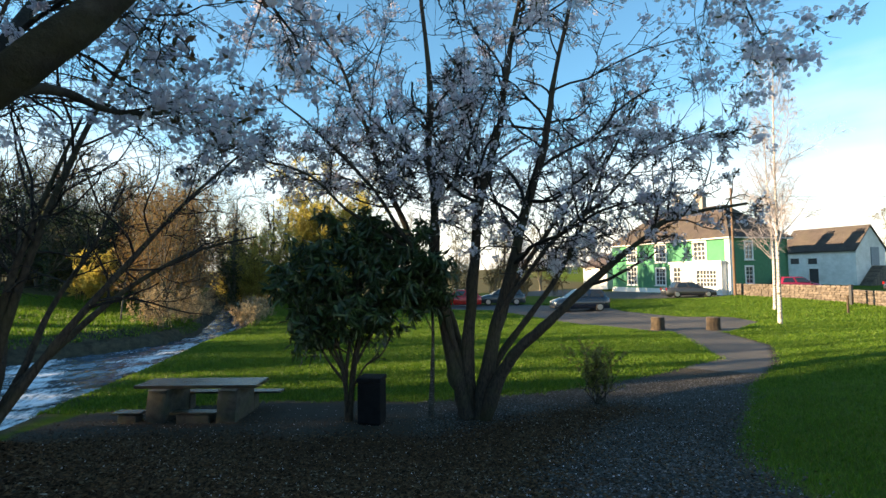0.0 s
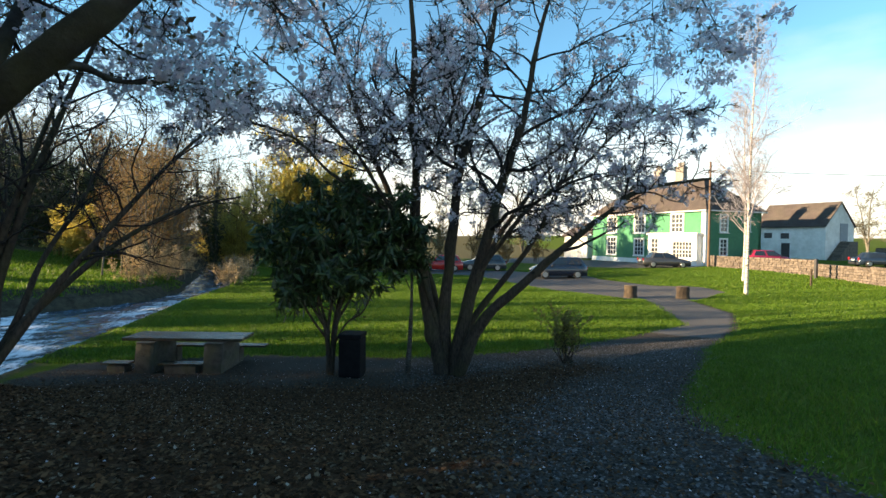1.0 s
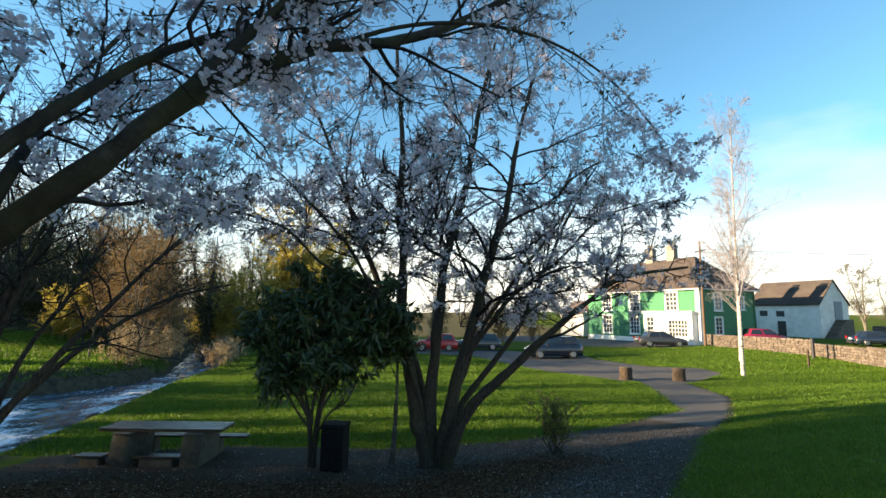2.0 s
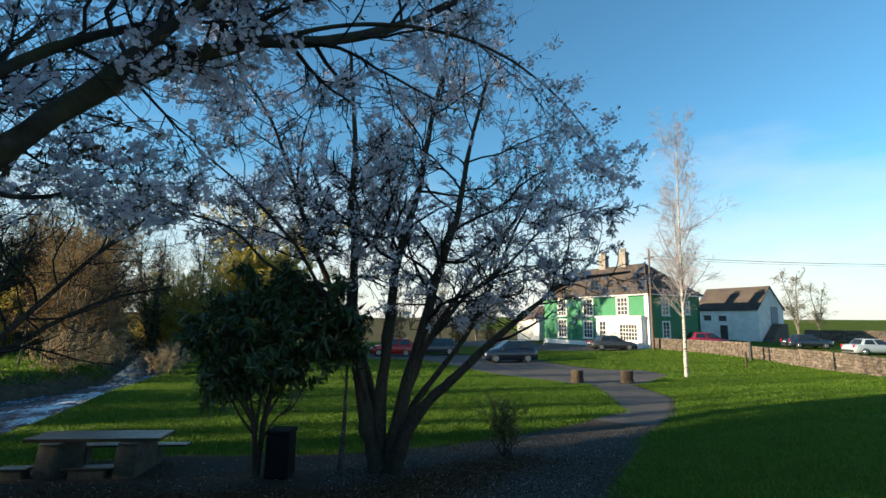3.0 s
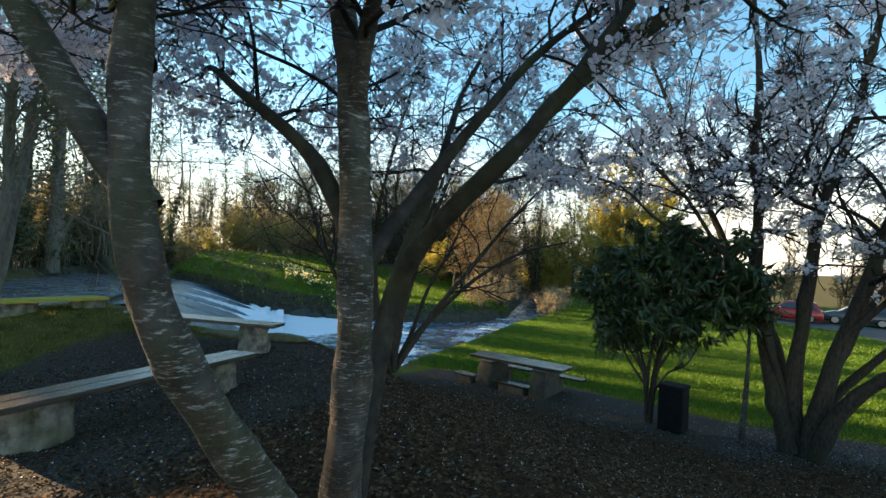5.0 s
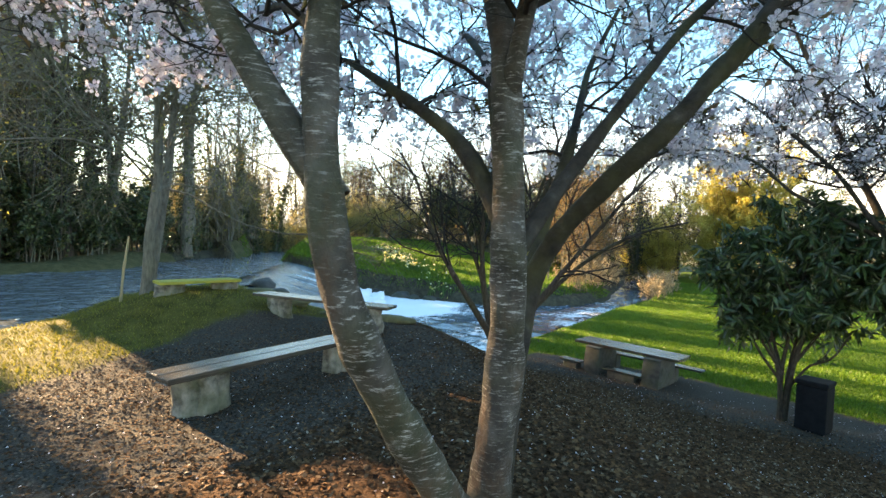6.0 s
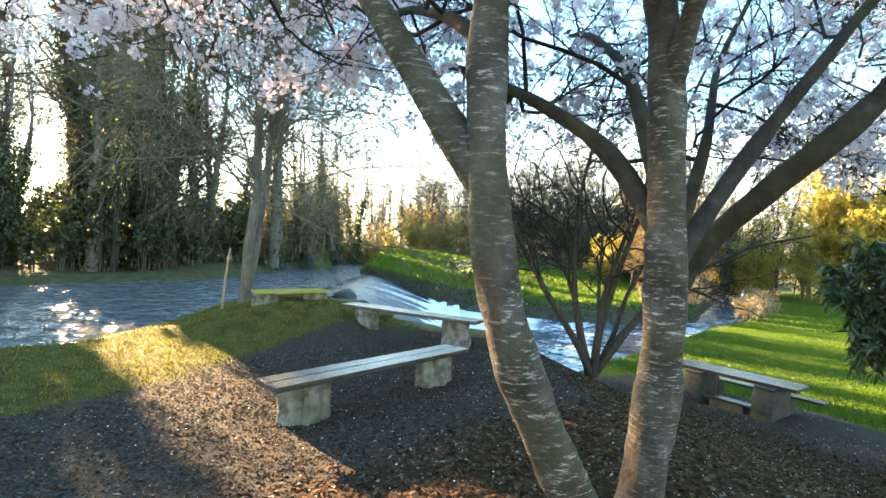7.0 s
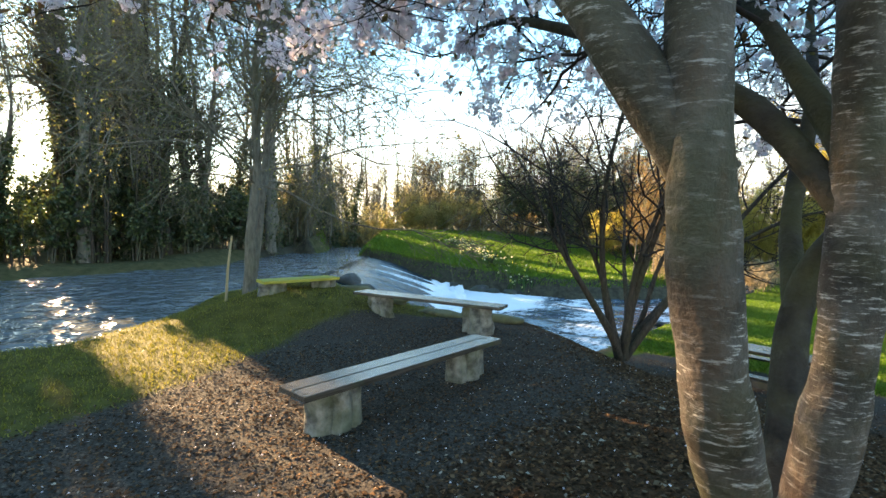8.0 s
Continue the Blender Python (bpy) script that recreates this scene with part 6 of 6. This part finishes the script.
def scrub(name, label, spots, hgt, rng, leaf, stems_n, per, size, bark=BARK_GREY, category="shrub", spread_=0.35, group="", reach=0.38):
    """One wide bush or thicket of upright stems, as one thing."""
    x0, y0 = np.mean([s[0] for s in spots]), np.mean([s[1] for s in spots])
    z0 = stand(x0, y0)
    t = thing(name, label, category, (x0, y0, z0), 0, group)
    stems = []
    for x, y in spots:
        z = stand(x, y) - z0
        for _ in range(stems_n):
            h = hgt * rng.uniform(0.55, 1.1)
            a = rng.uniform(0, 6.28)
            d = h * spread_ * rng.uniform(0.1, 1)
            p = np.array([x - x0 + 0.5 * rng.normal(), y - y0 + 0.5 * rng.normal(), z - 0.05])
            stems.append(limb([p, p + (d * 0.3 * math.cos(a), d * 0.3 * math.sin(a), h * 0.5), p + (d * math.cos(a), d * math.sin(a), h)], 0.009 * hgt, 0.003 * hgt, 7, rng))
    g = ramify(stems, [(8, 0.1, reach, 0.45, 42, 0.06, 0.2, 4), (7, 0.15, 0.5, 0.5, 44, 0.01, 0.2, 3)], rng)
    V, F = tubes(gather(g[0], 6), 4)
    tagged(part_np("stemwork", V, F, bark, t), kind="stuff")
    V, F = tubes(g[1], 3)
    tagged(part_np("branchwork", V, F, bark, t), kind="stuff")
    V, F = slivers(g[2], 0.0012 * hgt + 0.003)
    tagged(part_np("twigwork", V, F, bark, t), kind="stuff")
    pos, way = along(join(g[1], g[2]), per, rng)
    V, F = leaves(pos, size[0], size[1], rng)
    tagged(part_np("foliage", V, F, leaf, t), kind="stuff")
    return t


# thickets on the far bank and across the river
scrub("shrub", "tall twiggy bare thicket at the bend of the mill water", [(-41.5, 12.4), (-42.6, 13.8), (-43.2, 15.2), (-44, 16.6)], 9.0, rng, BUD_GREEN, 9, 5, (0.1, 0.06), BARK_GREY, "shrub", 0.3)
scrub("shrub", "rusty bare thicket on the far river bank", [(-18.5, 34), (-17.8, 31), (-17.6, 28.5), (-19.5, 36.5), (-20.5, 33), (-21, 36)], 8.0, rng, RUST_LEAF, 11, 9, (0.11, 0.06))
scrub("shrub", "dry reeds and briars on the river edge", [(-15.4, 25), (-15.6, 27.5), (-16.4, 30.5), (-18.0, 34.5)], 1.9, rng, REED, 14, 10, (0.14, 0.03))
scrub("shrub", "dry reeds on the lawn side of the river", [(-11.4, 27.5), (-12.6, 31), (-14, 35), (-15.2, 38.5)], 1.5, rng, REED, 14, 10, (0.16, 0.03))
scrub("willow", "golden willow beyond the lawn", [(-13.5, 49), (-11.5, 48), (-9.5, 49)], 11.5, rng, GOLD_LEAF, 12, 18, (0.26, 0.09), GOLD_TWIG, category="tree", spread_=0.45)
scrub("shrub", "golden willow scrub at the river bend", [(-21, 52), (-19, 50), (-23, 55), (-26, 58), (-16, 52)], 8.0, rng, GOLD_LEAF, 10, 12, (0.22, 0.08), GOLD_TWIG)
scrub("shrub", "tall copper-brown thicket behind the far lawn", [(-23, 38), (-25, 40), (-27, 41), (-24, 42)], 9, rng, RUST_LEAF, 11, 11, (0.15, 0.08))
scrub("shrub", "dark evergreen thicket behind the far lawn", [(-29, 40), (-32, 41), (-35, 41), (-38, 40), (-41, 38), (-27, 43)], 7.0, rng, IVY, 11, 11, (0.2, 0.12))
scrub("shrub", "golden-leaved bush at the edge of the far lawn", [(-25.6, 35.0), (-27.4, 36.0)], 3.4, rng, GOLD_LEAF, 14, 22, (0.13, 0.09), GOLD_TWIG)
scrub("shrub", "olive hedge of young willow beyond the far lawn", [(-46, 24), (-47, 28), (-48, 20), (-45, 32), (-43, 35), (-49, 17)], 2.9, rng, BUD_GREEN, 13, 10, (0.17, 0.1), GOLD_TWIG)
scrub("shrub", "brown brambles beyond the far lawn", [(-40, 30), (-41, 33), (-38, 34), (-36, 36)], 2.2, rng, RUST_LEAF, 12, 9, (0.12, 0.07))
# hollies added to shade gravel and litter; the southern one is out of view
scrub("holly", "dense dark holly thicket across the mill water, added for shade", [(-28.0, -1.8), (-28.6, -2.3)], 7.4, rng, HOLLY, 9, 14, (0.2, 0.12), BARK_DARK, "tree", 0.06, "hollies", 0.13)
scrub("holly", "dense dark holly thicket across the mill water, added for shade", [(-27.4, -8.0), (-27.8, -9.0)], 7.0, rng, HOLLY, 9, 14, (0.2, 0.12), BARK_DARK, "tree", 0.06, "hollies", 0.13)
scrub("holly", "tall dark holly added to the riverside wood for shade", [(-30.4, -1.2), (-30.8, -1.9)], 9.6, rng, HOLLY, 9, 12, (0.2, 0.12), BARK_DARK, "tree", 0.05, "hollies", 0.11)
scrub("holly", "tall dark holly added to the riverside wood for shade", [(-29.3, -0.5), (-29.6, 0.3)], 8.6, rng, HOLLY, 9, 12, (0.2, 0.12), BARK_DARK, "tree", 0.05, "hollies", 0.1)
# added low thicket that blocks part of the sun's glint on the pond
scrub("shrub", "dark bramble thicket added on the far water edge to dim the glint", [(-26.6, -4.6), (-26.8, -5.8)], 2.9, rng, IVY, 10, 16, (0.16, 0.1), BARK_DARK, "shrub", 0.1, "", 0.2)
under1 = scrub("shrub", "olive undergrowth below the riverside wood", [(-28, -3), (-29, 0), (-30.5, 2.5), (-32, 4.5)], 3.2, rng, IVY, 12, 9, (0.18, 0.12), group="undergrowth")
# the copies at y -12 and -17 are out of view, added for shade
repeat(under1, [(-27, -12), (-35, 1), (-28, -17), (-40, -6), (-40, 3), (-48, 0), (-36, -12)], rng, 0.9, 1.25)
far = [bare_tree("woodland_tree", "bare distant woodland tree with first green buds", (-58, 37), 10.5, 0.16, rng, (0, 0), BARK_GREY, FAR, BUD_GREEN, 8, 0.12, 2, "far wood", 0.8, (0.11, 0.07), 0.013),
       bare_tree("woodland_tree", "bare distant woodland tree with rusty buds", (-61, 41), 10, 0.16, rng, (0, 0), BARK_DARK, FAR, DULL_LEAF, 4, 0.12, 3, "far wood", 0.6, (0.11, 0.07), 0.013)]
repeat(far[0], [(-62 + 4.4 * k + rng.normal(), 34 + 1.9 * k + 3 * rng.normal()) for k in range(6)] + [(-53, 39), (-49, 37), (-36, 48), (-28, 52), (-22, 60), (-30, 55), (-16, 60), (-24, 57), (-35, 53), (-40, 50), (-51, 41), (-45, 46)], rng, 0.95, 1.2)
repeat(far[0], [(-57, 18), (-63, 17), (-58, 29), (-56, 26)], rng, 0.55, 0.7)
repeat(far[1], [(-64 + 5.1 * k + rng.normal(), 42 + 2.2 * k + 3 * rng.normal()) for k in range(10)] + [(-66, 28), (-44, 42), (-40, 45), (-20, 56), (-56, 36), (-47, 42), (-42, 48), (-38, 51)], rng, 0.95, 1.2)
repeat(far[1], [(-61, 14), (-60, 26), (-55, 33), (-59, 21)], rng, 0.55, 0.7)
hedge = scrub("shrub", "pale golden young willow hedge behind the far lawn", [(-49, 19), (-49.2, 21.4), (-49, 23.8), (-48.8, 26.2)], 3.6, rng, PALE_LEAF, 15, 8, (0.13, 0.06), GOLD_TWIG, "shrub", 0.25, "willow hedge", 0.3)
repeat(hedge, [(-47.6, 31), (-45.5, 36), (-52.5, 33), (-53.5, 26), (-50, 40), (-44, 41), (-37, 44), (-56, 20), (-46.5, 18.6)], rng, 0.85, 1.15)
brown = scrub("shrub", "grey-brown bare thicket at the bend of the mill water", [(-37.5, 8), (-39, 10.4), (-40, 12.6), (-42, 15)], 4.8, rng, DULL_LEAF, 18, 8, (0.11, 0.06), BARK_GREY, "shrub", 0.3, "thicket at the bend", 0.34)
repeat(brown, [(-42.4, 10.4), (-46, 14.6), (-36.6, 5.6), (-53, 36), (-58, 38)], rng, 0.85, 1.1)
thick = scrub("shrub", "brown leafless thicket before the far wood", [(-55, 26), (-54, 29), (-53, 32), (-52, 35)], 4.4, rng, DULL_LEAF, 9, 5, (0.16, 0.1), group="far thickets")
repeat(thick, [(-42, 11), (-46, 8), (-50, 12), (-54, 16), (-47, 16), (-58, 17), (-50, 39), (-46, 43), (-41, 46), (-36, 48), (-62, 8), (-30, 48)], rng)
repeat(far[0], [(-84, 32), (-92, 36), (-72, 38), (-84, 44), (-70, 46)], rng, 0.95, 1.2)
repeat(far[1], [(-76, 23), (-84, 27), (-80, 17), (-90, 20), (-70, 20), (-72, 28)], rng, 0.6, 0.85)
rng = np.random.default_rng(54)
# behind the car park and about the house
scrub("shrub", "brown beech hedge behind the car park", [(-6, 50), (-2, 51), (2, 52), (6, 54), (10, 56), (14, 58)], 4.0, rng, RUST_LEAF, 8, 8, (0.14, 0.09))
behind = bare_tree("woodland_tree", "bare tree behind the car park and house", (-6, 66), 11, 0.2, rng, (0, 0), BARK_GREY, FAR, DULL_LEAF, 0, 0.2, 2, "trees behind the house", 0.8, (0.12, 0.07), 0.028)
repeat(behind, [(2, 68), (9, 70), (15, 72), (37, 80), (70, 72), (76, 74), (62, 84), (-12, 64)], rng, 0.6, 0.95)

# ---- stones and flowers by the weir ----
WET_STONE = surface("wet_dark_stone", [(0.3, (0.016, 0.015, 0.013)), (0.7, (0.055, 0.05, 0.044))], 4, 0.7, 0.9, big=((0.05, 0.06, 0.02), 1.2, 0.5), vary=0.3)


def boulder(name, label, at, size, rng, group=""):
    bm = bmesh.new()
    bmesh.ops.create_icosphere(bm, subdivisions=3, radius=1.0)
    seed = Vector(rng.uniform(0, 50, 3))
    for v in bm.verts:
        v.co *= 1 + 0.28 * noise.noise(v.co * 1.1 + seed) + 0.10 * noise.noise(v.co * 3 + seed)
        v.co = Vector((v.co.x * size[0], v.co.y * size[1], max(v.co.z, -0.5) * size[2]))
    me = bpy.data.meshes.new(name)
    for f in bm.faces:
        f.smooth = True
    bm.to_mesh(me)
    bm.free()
    me.materials.append(WET_STONE)
    ob = new(name, me)
    ob.matrix_basis = pose(*at, 0, 0, rng.uniform(0, 360))
    return tagged(ob, label, "stone", group)


rng = np.random.default_rng(31)
for x, y, z, s in ((-19.0, 6.2, 0.95, 0.62), (-18.0, 6.3, 0.75, 0.5), (-17.1, 6.5, 0.45, 0.42), (-16.2, 6.6, 0.3, 0.4)):
    boulder("boulder", "dark wet boulder at the end of the weir", (x, y, z), (s, s * 0.8, s * 0.55), rng, "weir boulders")
for k in range(12):
    y = 13.4 + k * 0.38
    x = float(lerp(y, LOW_L)) - 0.1 + 0.4 * rng.normal()
    s = rng.uniform(0.35, 0.75)
    boulder("boulder", "dark mossy boulder along the far river bank", (x, y + 0.3 * rng.normal(), -0.45 + 0.15 * rng.uniform()), (s * 1.1, s, s * 0.5), rng, "bank boulders")
for k in range(22):
    y = 9.5 + k * 1.5
    x = float(lerp(y, LOW_R)) - 0.25 + 0.3 * rng.normal()
    s = rng.uniform(0.12, 0.3)
    boulder("stone", "small wet stone at the lawn-side water edge", (x, y, -0.38), (s * 1.3, s, s * 0.7), rng, "river edge stones")
# mossy stone kerbs by the sunlit bench
for k, (x, y, tl) in enumerate(((-10.6, 2.9, 24), (-9.5, 3.6, 22), (-8.3, 4.1, 20), (-11.4, 2.5, 30))):
    kerb = boulder("kerb_stone", "low mossy edging stone behind the bench", (x, y, stand(x, y)), (0.6, 0.2, 0.11), rng, "edging stones")
    kerb.matrix_basis = pose(x, y, stand(x, y) + 0.02, 0, 0, tl)
    kerb.data.materials.clear()
    kerb.data.materials.append(MOSS_STONE)
# daffodils on the far bank
DAFF = foliage("daffodil_petal", [(0, (0.75, 0.62, 0.10)), (0.5, (0.80, 0.74, 0.40)), (1, (0.82, 0.80, 0.66))], 0.3)
DAFF_LEAF = foliage("daffodil_leaf", [(0, (0.05, 0.12, 0.03)), (1, (0.09, 0.19, 0.05))], 0.3)
for cx, cy, n in ((-29.5, 21.6, 90), (-27.2, 20.6, 80), (-31.5, 22.4, 70), (-24.6, 19.4, 50), (-20.4, 17.4, 26)):
    cl = thing("daffodil_clump", "clump of pale yellow daffodils on the grassy bank", "flowers", (cx, cy, stand(cx, cy)), 0, "daffodils")
    p = np.stack([rng.normal(size=n) * 0.7, rng.normal(size=n) * 0.5, np.zeros(n)], 1)
    p[:, 2] = height(p[:, 0] + cx, p[:, 1] + cy) - stand(cx, cy)
    V, F = leaves(np.repeat(p, 5, 0) + rng.normal(size=(n * 5, 3)) * (0.08, 0.08, 0), 0.42, 0.035, rng, np.array([0, 0, 2.2]), 0.6)
    tagged(part_np("foliage", V, F, DAFF_LEAF, cl), kind="stuff")
    V, F = flowers(p + np.array([0, 0, 0.42]) + rng.normal(size=(n, 3)) * 0.06, 0.06, rng)
    tagged(part_np("blooms", V, F, DAFF, cl), kind="stuff")

# ---- grass, litter, stones ----
def scatter(n, lo, hi, rng, want):
    """Random places in a rectangle for which want(x, y) holds."""
    x, y = rng.uniform(lo[0], hi[0], n), rng.uniform(lo[1], hi[1], n)
    ok = want(x, y)
    return np.stack([x[ok], y[ok], height(x[ok], y[ok])], 1)


def blades(pos, tall, wide, rng):
    n = len(pos)
    a = rng.uniform(0, 6.283, n)
    h = (tall * rng.uniform(0.5, 1.4, n))[:, None]
    w = wide * rng.uniform(0.7, 1.3, n)
    side = np.stack([np.cos(a) * w, np.sin(a) * w, np.zeros(n)], 1) / 2
    tip = np.concatenate([rng.normal(size=(n, 2)) * 0.45, np.ones((n, 1))], 1) * h
    V = np.stack([pos - side, pos + side, pos + tip], 1).reshape(-1, 3)
    return V, np.arange(n * 3).reshape(-1, 3)


def flat_leaves(pos, length, width, rng, lift=0.006):
    n = len(pos)
    a = rng.uniform(0, 6.283, n)
    D = np.stack([np.cos(a), np.sin(a), rng.normal(size=n) * 0.25], 1)
    S = np.stack([-np.sin(a), np.cos(a), rng.normal(size=n) * 0.3], 1)
    L = (length * rng.uniform(0.6, 1.4, n))[:, None]
    W = (width * rng.uniform(0.6, 1.4, n))[:, None]
    p = pos + np.array([0, 0, lift])
    up = np.array([0, 0, 1.0]) * (rng.uniform(0, 0.35, n)[:, None])
    V = np.stack([p - D * L / 2, p + S * W / 2 + up * W, p + D * L / 2, p - S * W / 2 + up * W], 1).reshape(-1, 3)
    return V, np.arange(n * 4).reshape(-1, 4)


def pebbles(pos, size, rng):
    n = len(pos)
    base = np.array([(1, 0, 0), (0, 1, 0), (-1, 0, 0), (0, -1, 0), (0, 0, 0.7), (0, 0, -0.4)], float)
    s = size * rng.uniform(0.4, 1.5, n)
    k = base[None] * s[:, None, None] * rng.uniform(0.6, 1.3, (n, 1, 3)) + rng.normal(size=(n, 6, 3)) * (s * 0.12)[:, None, None]
    a = rng.uniform(0, 6.283, n)
    c, d = np.cos(a)[:, None], np.sin(a)[:, None]
    V = np.stack([k[..., 0] * c - k[..., 1] * d, k[..., 0] * d + k[..., 1] * c, k[..., 2]], -1) + pos[:, None]
    f = np.array([(0, 1, 4), (1, 2, 4), (2, 3, 4), (3, 0, 4)])
    return V.reshape(-1, 3), (np.arange(n)[:, None, None] * 6 + f[None]).reshape(-1, 3)


def stuff(name, label, category, V, F, mat):
    return tagged(new(name, mesh_of(name, V, F, mat)), label, category, kind="stuff")


rng = np.random.default_rng(77)
on_gravel = lambda x, y: signed(x, y, GRAVEL) > 0.1 + 0.25 * rng.normal(size=len(x))
on_mulch = lambda x, y: signed(x, y, MULCH) > 0.3 * rng.normal(size=len(x))
on_grass = lambda x, y: (signed(x, y, GRAVEL) < -0.02 + 0.12 * rng.normal(size=len(x))) & (height(x, y) > -0.25) & (signed(x, y, PARK) < -0.05)
V, F = flat_leaves(scatter(85000, (-9.5, -3), (5, 10), rng, on_mulch), 0.055, 0.032, rng)
stuff("fallen_leaves", "brown fallen leaves and chippings under the trees", "leaf litter", V, F, LITTER)
V, F = flat_leaves(scatter(60000, (-9.5, -4), (6, 9), rng, on_gravel), 0.04, 0.02, rng)
stuff("fallen_leaves", "scattered dry leaves and petals over the gravel", "leaf litter", V, F, LITTER)
V, F = pebbles(scatter(90000, (-0.5, -3), (9, 12), rng, lambda x, y: on_gravel(x, y) & (signed(x, y, MULCH) < 0.5 * rng.normal(size=len(x)))), 0.015, rng)
stuff("gravel", "grey gravel chippings of the path", "gravel", V, F, PEBBLE)
V, F = blades(scatter(130000, (2.5, -4), (13, 13), rng, on_grass), 0.055, 0.013, rng)
stuff("grass", "short mown grass beside the path", "grass", V, F, GRASS_BLADE)
V, F = blades(scatter(330000, (-12, 9.5), (15, 26), rng, on_grass), 0.065, 0.026, rng)
stuff("grass", "short mown grass of the riverside lawn", "grass", V, F, GRASS_BLADE)
V, F = blades(np.concatenate([scatter(170000, (-16, 26), (32, 44), rng, lambda x, y: on_grass(x, y) & (signed(x, y, ROAD) < -0.1)), scatter(110000, (15, 9.5), (29, 26), rng, on_grass)]), 0.085, 0.042, rng)
stuff("grass", "mown grass before the car park and the house", "grass", V, F, GRASS_BLADE)
V, F = blades(scatter(110000, (-44, 13), (-15, 36), rng, lambda x, y: (height(x, y) > 0.1) & (x < lerp(y, LOW_L))), 0.12, 0.06, rng)
stuff("grass", "mown grass of the lawn across the river", "grass", V, F, GRASS_BLADE)
V, F = blades(scatter(70000, (-16, -8), (-6.5, 7), rng, lambda x, y: on_grass(x, y) & (height(x, y) > 1.0)), 0.035, 0.016, rng)
stuff("grass", "rough grass along the water's edge", "grass", V, F, MOSS_BLADE)
V, F = pebbles(scatter(60000, (-8.5, -4), (-1, 3.5), rng, lambda x, y: on_gravel(x, y) & (signed(x, y, MULCH) < 0.4 * rng.normal(size=len(x)))), 0.011, rng)
stuff("gravel", "fine brown-grey gravel round the benches", "gravel", V, F, FINE_PEBBLE)
V, F = flat_leaves(scatter(9000, (-8.5, -4), (-1, 3.5), rng, on_gravel), 0.045, 0.022, rng)
stuff("fallen_leaves", "dry brown leaves over the gravel round the benches", "leaf litter", V, F, LITTER)
V, F = flat_leaves(scatter(3200, (-7, -3), (7, 10), rng, on_gravel), 0.022, 0.018, rng)
stuff("fallen_petals", "pale fallen cherry petals over gravel and litter", "petals", V, F, PETAL)
